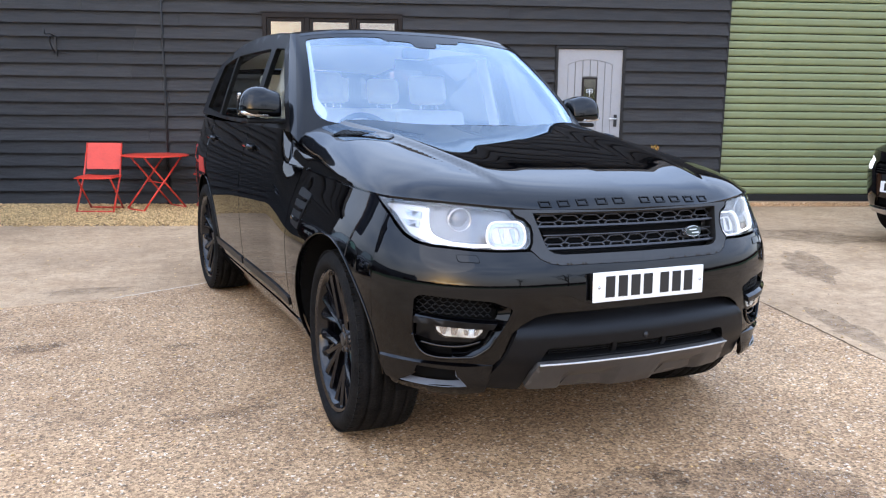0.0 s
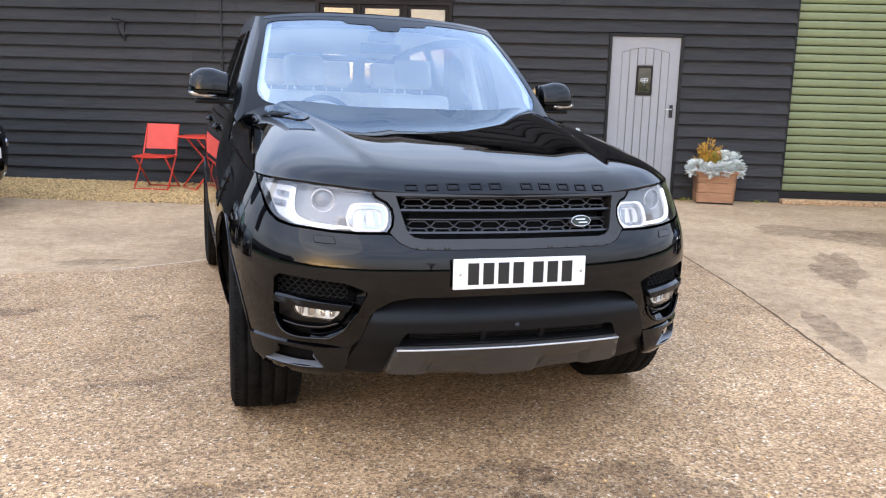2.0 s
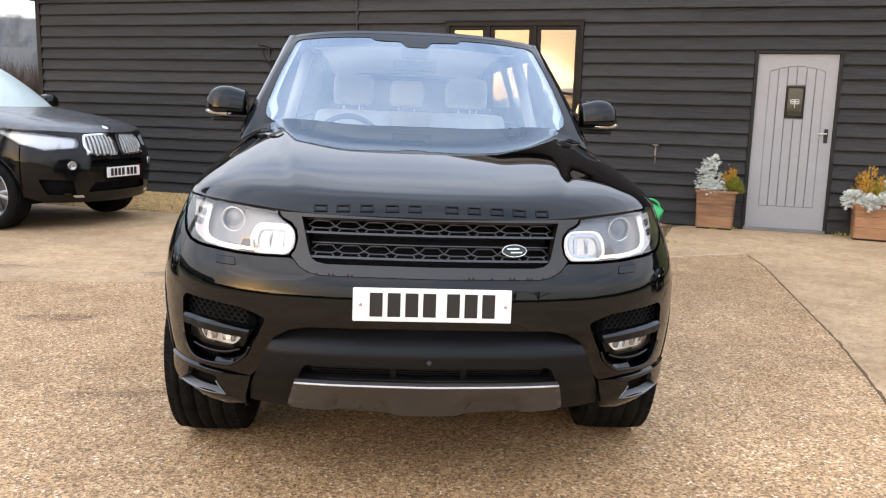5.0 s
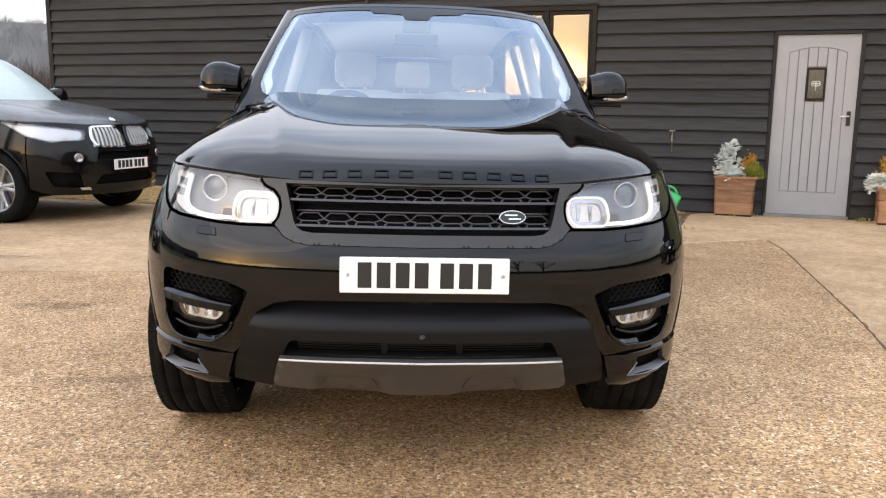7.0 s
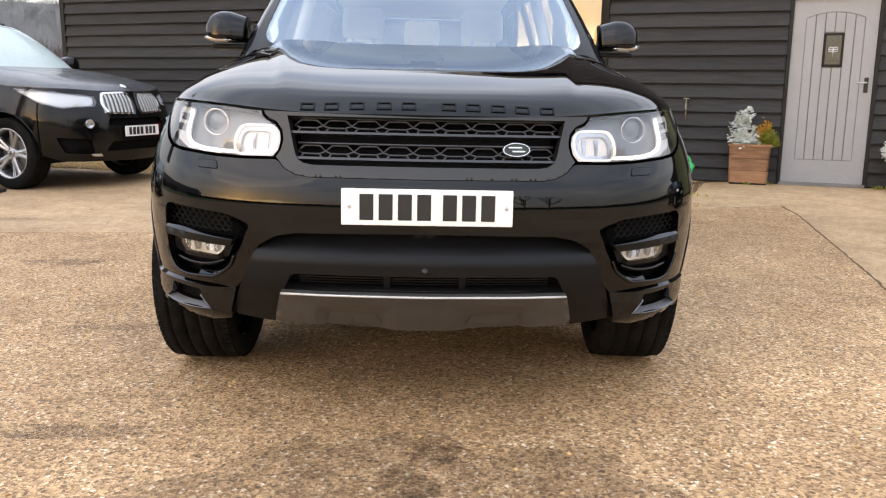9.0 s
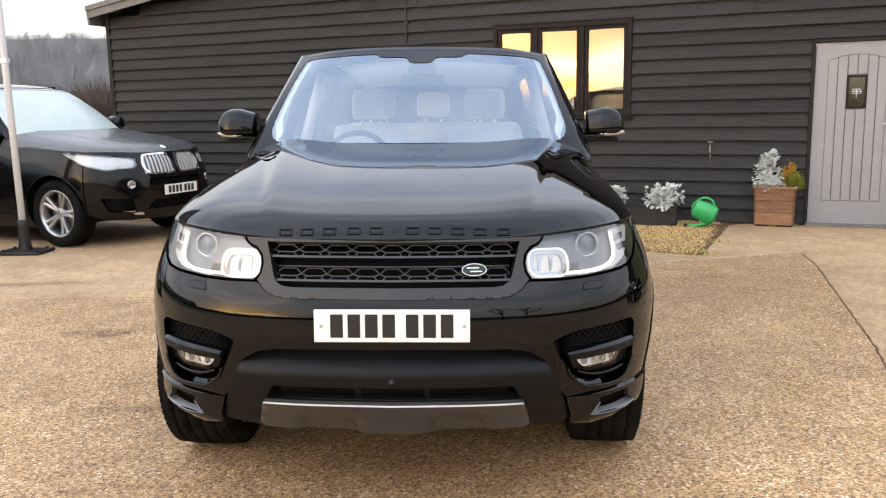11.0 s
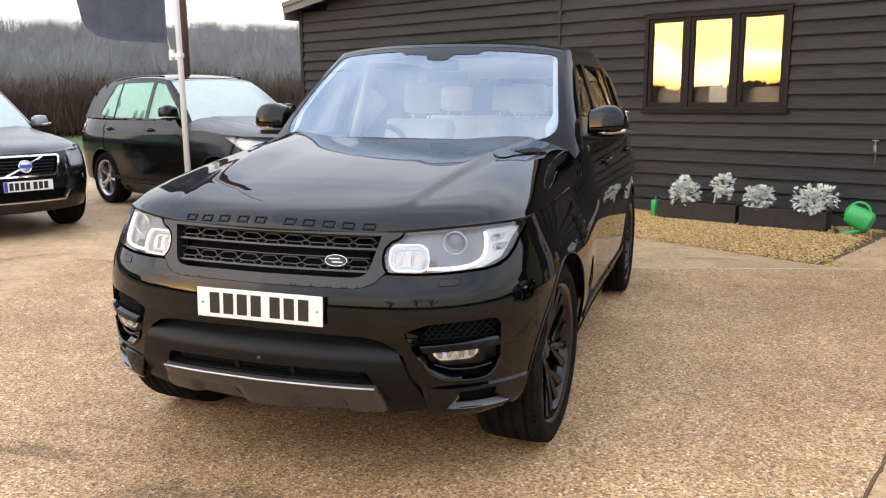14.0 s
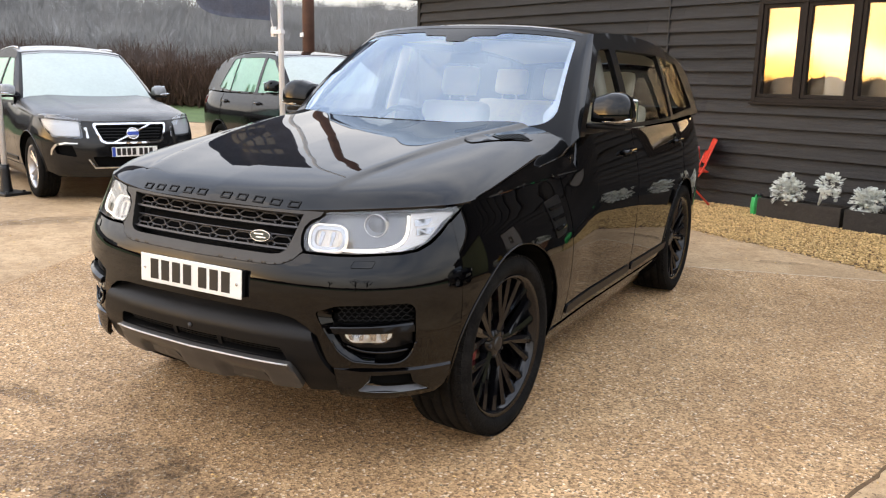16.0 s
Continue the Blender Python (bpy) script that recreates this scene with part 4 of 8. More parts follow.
part("pipe", tubed([(0, 0, 0.72), (0, -0.01, 0.95)], 0.008, 8), M_TAP, tap)
part("spout", tubed(spline([(0, 0, 0.93), (0, -0.05, 0.94), (0, -0.09, 0.92), (0, -0.09, 0.87)], 4), 0.008, 8), M_TAP, tap)
part("handle", tubed([(-0.035, -0.05, 0.985), (0.035, -0.05, 0.985)], 0.008, 8), M_TAP, tap)
part("stem", tubed([(0, -0.05, 0.94), (0, -0.05, 0.985)], 0.006, 8), M_TAP, tap)


# ---- garden furniture and plants ----
def chair():
    c = thing("folding_chair", pose(0, 0, 0), "bright red folding metal garden chair on the gravel", "chair", "red garden furniture")
    w = 0.21
    bm = bmesh.new()
    sheet(bm, rounded([(-w + 0.008, 0.51), (w - 0.008, 0.51), (w - 0.008, 0.83), (-w + 0.008, 0.83)], 0.02), lambda u, v: (u, 0.135 + 0.33 * (v - 0.50) + 0.015 * (1 - (u / w) ** 2), v), step=0.06, thick=0.008)
    part("backrest", bm, M_RED, c)
    bm = bmesh.new()
    sheet(bm, rounded([(-w + 0.006, -0.23), (w - 0.006, -0.23), (w - 0.006, 0.17), (-w + 0.006, 0.17)], 0.02), lambda u, v: (u, v, 0.444 - 0.012 * (1 - (u / w) ** 2) - 0.01 * max(0, -v - 0.15) / 0.08), step=0.06, thick=0.008)
    part("seat", bm, M_RED, c)
    for s in (-1, 1):
        part("seat_rail", tubed([(s * w, -0.23, 0.425), (s * w, 0.18, 0.425)], 0.010, 8), M_RED, c)
        part("leg", tubed([(s * (w + 0.012), -0.20, 0.012), (s * (w + 0.012), 0.10, 0.43), (s * w, 0.25, 0.83)], 0.011, 8), M_RED, c)
        part("leg", tubed([(s * (w - 0.012), 0.22, 0.012), (s * (w - 0.012), -0.19, 0.43)], 0.011, 8), M_RED, c)
    part("stretcher", tubed([(-w, -0.20, 0.02), (w, -0.20, 0.02)], 0.009, 8), M_RED, c)
    part("stretcher", tubed([(-w, 0.22, 0.02), (w, 0.22, 0.02)], 0.009, 8), M_RED, c)
    return c


c1 = chair()
c1.matrix_world = pose(0.305, 11.03, 0.0, 0, 0, -22)
copy_thing(c1, pose(1.73, 10.95, 0.0, 0, 0, -70))


def garden_table():
    t = thing("garden_table", pose(0.975, 11.02, 0, 0, 0, 24), "bright red folding metal garden table with crossed legs", "table", "red garden furniture")
    part("tabletop", lathed([(0.672, 0.0), (0.672, 0.395), (0.677, 0.41), (0.684, 0.41), (0.688, 0.40), (0.688, 0.0)], 40, "z", close=False), M_RED, t)
    for s in (-1, 1):
        part("leg", tubed([(-0.30, s * 0.20, 0.012), (0.24, s * 0.20, 0.66)], 0.011, 8), M_RED, t)
        part("leg", tubed([(0.30, s * 0.17, 0.012), (-0.24, s * 0.17, 0.66)], 0.011, 8), M_RED, t)
    for x in (-0.30, 0.30):
        y = 0.20 if x < 0 else 0.17
        part("foot_bar", tubed([(x, -y, 0.014), (x, y, 0.014)], 0.010, 8), M_RED, t)
    part("pivot", tubed([(0, -0.2, 0.34), (0, 0.2, 0.34)], 0.007, 8), M_RED, t)
    return t


garden_table()


def frond(bm, base, d, length, width, rng, lobes=5):
    """A lobed leaf as a thin curved blade with side lobes."""
    d = Vector(d).normalized()
    side = d.cross(Vector((0, 0, 1)))
    side = side.normalized() if side.length > 1e-3 else Vector((1, 0, 0))
    up = side.cross(d)
    base = Vector(base)

    def leaf(p, q, w_):
        ax = q - p
        sd = ax.cross(up)
        sd = sd.normalized() * w_ if sd.length > 1e-6 else side * w_
        a, b, c, e = p, p + ax * 0.55 + sd, q, p + ax * 0.55 - sd
        vv = [bm.verts.new(x) for x in (a, b, c, e)]
        m_ = bm.verts.new(p + ax * 0.55 + up * w_ * 0.5)
        for i in range(4):
            bm.faces.new((vv[i], vv[(i + 1) % 4], m_))
    tip = base + d * length - Vector((0, 0, 0.25 * length))
    leaf(base, tip, width * 0.35)
    for k in range(1, lobes):
        p = base + d * length * k / lobes - Vector((0, 0, 0.25 * length)) * (k / lobes) ** 2
        for s in (-1, 1):
            leaf(p, p + (d * 0.5 + side * s * 0.8 + up * rng.uniform(-0.1, 0.3)).normalized() * width * (1.15 - 0.5 * k / lobes), width * 0.22)


def clump(bm, cx, cy, cz, rx, rz, n, rng, size=0.05, low=-0.7):
    """A rounded mass of felted lobed leaves, thick outside, drooping at the skirt."""
    ph = [rng.uniform(0, 6.283) for _ in range(3)]
    for _ in range(n):
        a, sn = rng.uniform(0, 6.283), rng.uniform(math.sin(low), 1.0)
        e = math.asin(sn)
        d = Vector((math.cos(a) * math.cos(e), math.sin(a) * math.cos(e), sn))
        lump = 1 + 0.16 * math.sin(3 * a + ph[0] + 2 * e) + 0.12 * math.sin(5 * e + 2 * a + ph[1])
        r = rng.uniform(0.5, 0.95) ** 0.6 * lump
        p = Vector((cx + d.x * rx * r, cy + d.y * rx * r, cz + rz * d.z * r))
        frond(bm, p, d + Vector((rng.gauss(0, 0.35), rng.gauss(0, 0.35), 0.25 + rng.gauss(0, 0.3))), size * rng.uniform(0.7, 1.4), size * 0.62, rng, 4)


def silver_plant(m, h, r, seed, leggy=False, tall=False):
    p = thing("silver_ragwort", m, "leggy silver-white ragwort leaning from a trough" if leggy else "tall silver-white felted ragwort tapering to a tip" if tall else "bushy silver-white felted ragwort with lobed leaves", "plant", "silver plants")
    rng = random.Random(seed)
    bm = bmesh.new()
    lean = 0.10 if leggy else 0.0
    for k in range(5):
        a = k * 1.256 + rng.uniform(-0.3, 0.3)
        tube(bm, [(-lean, 0, -0.02), (0.2 * r * math.cos(a) - lean * 0.5, 0.2 * r * math.sin(a), h * 0.4), (0.5 * r * math.cos(a), 0.5 * r * math.sin(a), h * 0.7)], [0.006, 0.005, 0.003], 6)
    part("stem", bm, M_SILVER, p)
    bm = bmesh.new()
    if leggy:
        clump(bm, 0.02, 0, h * 0.72, r * 0.75, h * 0.26, 95, rng, 0.055, -1.2)
        clump(bm, 0.06, -0.02, h * 0.36, r * 0.5, h * 0.10, 26, rng, 0.05, -1.0)
    elif tall:
        for q, f in ((0.10, 1.0), (0.25, 0.95), (0.40, 0.82), (0.55, 0.68), (0.68, 0.52), (0.80, 0.38), (0.90, 0.24)):
            clump(bm, rng.gauss(0, 0.2) * r, rng.gauss(0, 0.2) * r, h * q, r * f * 0.85, h * 0.13, int(130 * f) + 20, rng, 0.045, -1.0)
    else:
        for k in range(6):
            a, q = k * 1.05 + rng.uniform(-0.3, 0.3), (0.0 if k == 5 else 0.5) * r
            clump(bm, q * math.cos(a), q * math.sin(a), h * rng.uniform(0.30, 0.58), r * rng.uniform(0.45, 0.62), h * rng.uniform(0.30, 0.44), 62, rng, 0.052, -1.0)
    part("leaves", bm, M_SILVER, p)
    return p


def box_planter(x, y, rz, w_, h):
    t = thing("planter", pose(x, y, 0, 0, 0, rz), "square oiled-timber planter box beside the grey door", "planter", "wooden planters")
    n, hw, hb = 3, w_ / 2, w_ / 2 * 0.93
    for face in range(4):
        for k in range(n):
            z0, z1 = 0.02 + (h - 0.04) * k / n + 0.002, 0.02 + (h - 0.04) * (k + 1) / n - 0.002
            a0, a1 = hb + (hw - hb) * z0 / h, hb + (hw - hb) * z1 / h
            bm = bmesh.new()
            v = [bm.verts.new(p) for p in ((-a0, -a0, z0), (a0, -a0, z0), (a1, -a1, z1), (-a1, -a1, z1), (-a0, -a0 + 0.022, z0), (a0, -a0 + 0.022, z0), (a1, -a1 + 0.022, z1), (-a1, -a1 + 0.022, z1))]
            for q in ((0, 1, 2, 3), (5, 4, 7, 6), (0, 4, 5, 1), (1, 5, 6, 2), (2, 6, 7, 3), (3, 7, 4, 0)):
                bm.faces.new([v[i] for i in q])
            bmesh.ops.recalc_face_normals(bm, faces=bm.faces)
            bmesh.ops.transform(bm, matrix=Matrix.Rotation(face * math.pi / 2, 4, "Z"), verts=bm.verts)
            part("plank", bm, M_PLANTER, t)
        part("rim", boxed(-hw - 0.012, hw - 0.03, -hw - 0.012, -hw + 0.03, h - 0.022, h, 0.003, m=Matrix.Rotation(face * math.pi / 2, 4, "Z")), M_PLANTER, t)
    part("soil", boxed(-hw + 0.025, hw - 0.025, -hw + 0.025, hw - 0.025, h - 0.09, h - 0.035), M_SOIL, t)
    part("base", boxed(-hb + 0.01, hb - 0.01, -hb + 0.01, hb - 0.01, 0.0, 0.04), M_TRIM, t)
    return t


def shrub(m, h, r, seed, orange):
    s = thing("conifer_shrub", m, "small bushy golden and green evergreen shrub in a planter", "shrub", "planter shrubs")
    rng = random.Random(seed)
    part("trunk", tubed([(0, 0, -0.03), (0.005, 0, h * 0.5), (0, 0.004, h * 0.9)], [0.012, 0.009, 0.004], 6), M_BARK, s)
    bm = bmesh.new()
    # separate upright sprays of different height, the middle ones tallest
    for k in range(13):
        a, q = k * 2.4 + rng.uniform(-0.3, 0.3), r * math.sqrt(k / 13) * rng.uniform(0.75, 1.05)
        cx, cy = q * math.cos(a) * 0.75, q * math.sin(a) * 0.75
        tip = h * (1.0 - 0.55 * (q / r) ** 1.5) * rng.uniform(0.85, 1.08)
        for _ in range(62):
            z = rng.uniform(0.0, 1.0)
            b, w_ = rng.uniform(0, 6.283), r * 0.42 * (1.05 - z) ** 0.6 * rng.uniform(0.3, 1.0)
            frond(bm, (cx + w_ * math.cos(b), cy + w_ * math.sin(b), z * tip * 0.9), (math.cos(b) * 0.6 + math.cos(a) * 0.3, math.sin(b) * 0.6 + math.sin(a) * 0.3, 0.7 + 0.8 * z), 0.050 * rng.uniform(0.6, 1.3), 0.015, rng, 3)
    part("foliage", bm, orange, s)
    return s


# beside the hinge side of the door
box_planter(5.70, 9.80, -22, 0.46, 0.47)
silver_plant(pose(5.60, 9.80, 0.43), 0.43, 0.17, 21, tall=True)
shrub(pose(5.86, 9.68, 0.43), 0.23, 0.14, 5, M_LEAFG)
shrub(pose(5.84, 9.77, 0.44), 0.36, 0.155, 6, M_LEAFO)
# beside the latch side
box_planter(7.30, 9.06, -26, 0.50, 0.42)
shrub(pose(7.22, 9.10, 0.40), 0.47, 0.26, 7, M_LEAFO)
shrub(pose(7.27, 9.05, 0.42), 0.26, 0.11, 9, M_LEAFG)
silver_plant(pose(7.45, 9.02, 0.40), 0.27, 0.15, 22)
silver_plant(pose(7.05, 9.08, 0.37), 0.19, 0.125, 23)
silver_plant(pose(7.15, 8.90, 0.38), 0.15, 0.12, 24)
silver_plant(pose(7.31, 8.85, 0.38), 0.16, 0.12, 26)
silver_plant(pose(7.48, 8.86, 0.38), 0.17, 0.11, 27)


def trough(u, d, ln, seed):
    t = thing("trough", WALL @ pose(u, d, 0, 0, 0, random.Random(seed).uniform(-2, 2)), "dark stained wooden trough planter on the gravel", "trough", "dark troughs")
    h, w_ = 0.22, 0.26
    part("front_board", boxed(-ln / 2, ln / 2, -w_ / 2, -w_ / 2 + 0.025, 0.005, h, 0.005), M_TROUGH, t)
    part("back_board", boxed(-ln / 2, ln / 2, w_ / 2 - 0.025, w_ / 2, 0.005, h, 0.005), M_TROUGH, t)
    for s in (-1, 1):
        part("end_board", boxed(s * ln / 2 - (0.025 if s > 0 else 0), s * ln / 2 + (0.025 if s < 0 else 0), -w_ / 2 + 0.026, w_ / 2 - 0.026, 0.005, h, 0.005), M_TROUGH, t)
    part("soil", boxed(-ln / 2 + 0.03, ln / 2 - 0.03, -w_ / 2 + 0.027, w_ / 2 - 0.027, 0.02, h - 0.03), M_SOIL, t)
    return t


for u, d, ln, s in ((0.98, -0.42, 0.98, 1), (1.99, -0.46, 0.94, 2)):
    trough(u, d, ln, s)
for u, h, r, s, lg in ((0.79, 0.33, 0.17, 31, False), (1.25, 0.35, 0.145, 32, True), (1.68, 0.25, 0.155, 33, False), (2.30, 0.32, 0.21, 34, False)):
    silver_plant(WALL @ pose(u, -0.44, 0.20), h, r, s, lg)


def can(m):
    c = thing("watering_can", m, "bright green plastic watering can lying on the gravel", "watering can", "green cans")
    prof = [(0.0, 0.10), (0.02, 0.115), (0.14, 0.12), (0.24, 0.105), (0.255, 0.10)]
    bm = bmesh.new()
    for ring in lathe(bm, prof, 24, "z"):
        for v in ring:
            v.co.x *= 0.72
    bm.faces.new([v for v in bm.verts if abs(v.co.z) < 1e-6])
    bmesh.ops.recalc_face_normals(bm, faces=bm.faces)
    part("body", bm, M_CAN, c)
    part("spout", tubed(spline([(0, 0.09, 0.05), (0, 0.15, 0.10), (0, 0.20, 0.17), (0, 0.235, 0.235)], 4), [0.032, 0.031, 0.029, 0.027, 0.025, 0.023, 0.021, 0.02, 0.019, 0.018, 0.017, 0.016, 0.016], 12), M_CAN, c)
    part("rose", lathed([(0, 0.016), (0.03, 0.042), (0.045, 0.044), (0.05, 0.0)], 20, "z", Matrix.Translation((0, 0.235, 0.23)) @ Matrix.Rotation(radians(-38), 4, "X"), close=False), M_IRON, c, "black sprinkler rose")
    part("handle", tubed(spline([(0, -0.10, 0.05), (0, -0.155, 0.11), (0, -0.155, 0.20), (0, -0.09, 0.26), (0, 0.0, 0.282), (0, 0.085, 0.245)], 5), 0.013, 10), M_CAN, c)
    return c


can(WALL @ pose(2.91, -0.58, 0.135) @ pose(0, 0, 0, 0, 0, 84) @ pose(0, 0, 0, -66, 0, 0))
can(WALL @ pose(0.40, -0.40, 0.0) @ pose(0, 0, 0, 0, 0, 20) @ Matrix.Diagonal((0.72, 0.72, 0.8, 1)))


# ---- flagpoles and post ----
def flagpole(x, y, with_flag, lean):
    p = thing("flagpole", pose(x, y, 0), "slim white flagpole on a black ground base", "flagpole", "flagpoles")
    part("pole", tubed([(0, 0, 0.22), (lean * 0.5, 0, 2.6), (lean * 1.2, 0, 6.0)], [0.036, 0.034, 0.026], 14), M_POLE, p)
    part("sleeve", lathed([(0.03, 0.075), (0.10, 0.062), (0.30, 0.05), (0.36, 0.046), (0.36, 0.0)], 18, "z", close=False), M_IRON, p, "black rubber sleeve")
    part("base_plate", boxed(-0.24, 0.24, -0.17, 0.17, 0.0, 0.035, 0.012), M_IRON, p)
    for a, b in ((-0.18, -0.11), (0.18, -0.11), (-0.18, 0.11), (0.18, 0.11)):
        part("bolt", lathed([(0.034, 0.018), (0.052, 0.018), (0.056, 0.012)], 8, "z", Matrix.Translation((a, b, 0))), M_IRON, p)
    if with_flag:
        z0 = 2.0
        part("tie", boxed(-0.14, 0.03, -0.04, 0.03, z0 - 0.02, z0 + 0.03, 0.006), M_POLE, p)
        part("clip", boxed(-0.15, -0.10, -0.025, 0.025, z0 - 0.05, z0 + 0.07, 0.006), M_CREAM2, p)
        part("cord", tubed([(-0.12, 0, z0), (-0.20, 0, z0 + 0.28), (-0.17, 0, z0 + 0.9)], 0.008, 6), M_POLE, p)
    return p


flagpole(-2.66, 8.22, True, -0.03)
flagpole(-5.30, 6.20, True, -0.05)


def flag(m, seed):
    f = thing("flag", m, "dark navy cloth banner flag hanging in folds from a pole", "flag", "flags")

    def at(i, j):
        # i from the pole outwards, j from the lower hem up
        wv = 0.07 * math.sin(i * 7 + 1.2 * j + seed) * i + 0.05 * math.sin(i * 13 - j * 3) * i
        drop = 0.10 * i * (1 - j) + 0.16 * i ** 2
        return Vector((-1.28 * i * (0.76 + 0.24 * j), wv - 0.25 * i, 2.6 * j - drop * 0.4 + (1 - j) ** 2 * (0.12 * i + 0.24 * i ** 5)))
    bm = bmesh.new()
    grid(bm, at, 36, 40)
    bmesh.ops.solidify(bm, geom=bm.faces[:], thickness=0.003)
    part("cloth", bm, M_FLAG, f)
    # unreadable lettering as pale bars
    for r, (a, b) in enumerate(((0.2, 0.75), (0.25, 0.72))):
        for k in range(4):
            i0 = a + (b - a) * k / 4
            bm = bmesh.new()
            grid(bm, lambda i, j, i0=i0, r=r, a=a, b=b: at(i0 + (b - a) * 0.19 * i, 0.62 - 0.13 * r + 0.075 * j) + Vector((0, -0.006, 0)), 4, 4)
            part("lettering", bm, M_FASCIA, f)
    return f


flag(pose(-2.82, 8.20, 2.14, 0, 0, 10), 1)
flag(pose(-5.48, 6.18, 2.30, 0, 0, 10), 2)
post = thing("post", pose(-6.2, 13.0, 0), "tall brown round timber post behind the parked cars", "post")
part("shaft", tubed([(0, 0, 0), (0, 0, 3.5), (0, 0, 8.0)], [0.12, 0.112, 0.10], 16), M_POST, post)
part("notice", boxed(-0.10, -0.02, -0.135, -0.115, 2.22, 2.30), M_WHITE, post)


def tufts():
    """Small weeds along the foot of the wall, by the planters and at the gravel's corner."""
    bm = bmesh.new()
    rng = random.Random(17)
    spots = [(wpt(3.72, -0.10), 26), (wpt(4.95, -0.12), 30), (wpt(5.15, -0.16), 24), (wpt(3.55, -0.25), 16), (wpt(2.98, -2.38), 16), (wpt(2.86, -2.30), 8), (wpt(3.02, -1.6), 14), (wpt(5.9, -0.12), 14), (wpt(-5.2, -1.9), 12)]
    for (x, y), n in spots:
        for _ in range(n):
            bx, by = x + rng.gauss(0, 0.07), y + rng.gauss(0, 0.04)
            a, ln = rng.uniform(0, 6.283), rng.uniform(0.02, 0.055)
            dx, dy = math.cos(a) * ln * 0.6, math.sin(a) * ln * 0.6
            wx, wy = -math.sin(a) * 0.005, math.cos(a) * 0.005
            p = [bm.verts.new(q) for q in ((bx - wx, by - wy, -0.002), (bx + wx, by + wy, -0.002), (bx + dx * 0.5 + wx, by + dy * 0.5 + wy, ln * 0.7), (bx + dx * 0.5 - wx, by + dy * 0.5 - wy, ln * 0.7), (bx + dx, by + dy, ln * 0.8))]
            bm.faces.new(p[:4]), bm.faces.new((p[3], p[2], p[4]))
    return bm


tagged(part("weeds", tufts(), M_LEAFG), "small green weeds along the wall foot and slab edges", "weeds", kind="stuff")

# ---- cars ----
class Shell:
    """The skin of a car. x to its left side, y backwards from its nose, z up. wrap(s, z): the sides, s measured round the outline from the middle of the nose."""

    def __init__(self, contour, front, side, door, zb0=1.008, zbx=0.032, zby=0.032, hub_f=0.85, hub_r=3.80, rad=0.39, belt=1.125, sz=1.0, roof=None, ws=None, sill=0.30, rise=None, lean=(0.30, 0.13), shoulder=0.80, crease=None):
        pts = spline(contour, 24)
        self.p = [(q.x, q.y) for q in pts]
        self.s = [0.0]
        for a, b in zip(self.p, self.p[1:]):
            self.s.append(self.s[-1] + math.hypot(b[0] - a[0], b[1] - a[1]))
        self.xs, self.ys, self.ss = np.array([q[0] for q in self.p]), np.array([q[1] for q in self.p]), np.array(self.s)
        self.f, self.g, self.gd = table(front), table(side), table(door)
        self.zb0, self.zbx, self.zby, self.hub_f, self.hub_r, self.rad, self.belt, self.sz, self.sill = zb0, zbx, zby, hub_f, hub_r, rad, belt, sz, sill
        self.rise = table(rise or [(0, 0), (0.01, 0.016), (0.03, 0.036), (0.06, 0.056), (0.1, 0.074), (0.2, 0.100), (0.35, 0.124), (0.6, 0.150), (0.9, 0.172), (1.4, 0.20)])
        self.roofline = table(roof or [(2.2, 1.769), (2.35, 1.794), (2.5, 1.810), (3.0, 1.827), (3.6, 1.812), (4.2, 1.762), (4.7, 1.69)])
        self.ws = ws or dict(xb=0.845, yb=1.42, cb=0.22, zb=1.20, xt=0.655, yt=2.23, ct=0.07, zt=1.772, zc=0.038)
        self.lean, self.shoulder, self.crease = lean, shoulder, crease
        imax = int(np.argmax(self.ys))
        self.half = self.ss[imax]

    def s_y(self, y):
        k = int(np.argmax(self.xs))
        n = len(self.ys) * 3 // 4
        return float(np.interp(y, self.ys[:n], self.ss[:n]))

    def s_at(self, x, z):
        """Where along the outline the skin stands x to the side at height z."""
        lo, hi = 0.0, 1.5
        for _ in range(30):
            mid = (lo + hi) / 2
            if self.wrap(mid, z)[0] < x:
                lo = mid
            else:
                hi = mid
        return lo

    def s_x(self, x):
        n = len(self.xs) // 2
        return math.copysign(float(np.interp(abs(x), self.xs[:n], self.ss[:n])), x)

    def wrap(self, s, z):
        a = abs(s)
        x, y = float(np.interp(a, self.ss, self.xs)), float(np.interp(a, self.ss, self.ys))
        d = 0.03
        x1, y1 = float(np.interp(a + d, self.ss, self.xs)), float(np.interp(a + d, self.ss, self.ys))
        x0, y0 = (float(np.interp(a - d, self.ss, self.xs)), float(np.interp(a - d, self.ss, self.ys))) if a > d else (-float(np.interp(d - a, self.ss, self.xs)), float(np.interp(d - a, self.ss, self.ys)))
        tx, ty = x1 - x0, y1 - y0
        ln = math.hypot(tx, ty) or 1
        nx, ny = ty / ln, -tx / ln
        w = ny * ny if y < 2.5 else 0
        side = self.g(z) + (self.gd(z) - self.g(z)) * smoothstep(1.3, 1.9, y)
        if y > 2.5 and ny > 0:
            side += 0.10 * ny * ny * smoothstep(0.9, 0.3, z)
        ins = self.f(z) * w + side * (1 - w)
        x, y = x - nx * ins, y - ny * ins
        return (math.copysign(x, s) if abs(s) > 1e-9 else 0.0, y, z)

    def zbase(self, x, y):
        return self.zb0 + self.zbx * smoothstep(0.3, 0.85, abs(x)) + self.zby * max(0, y - 0.5)

    def zb(self, s):
        x, y, _ = self.wrap(s, self.zb0 + 0.02)
        return self.zbase(x, y)

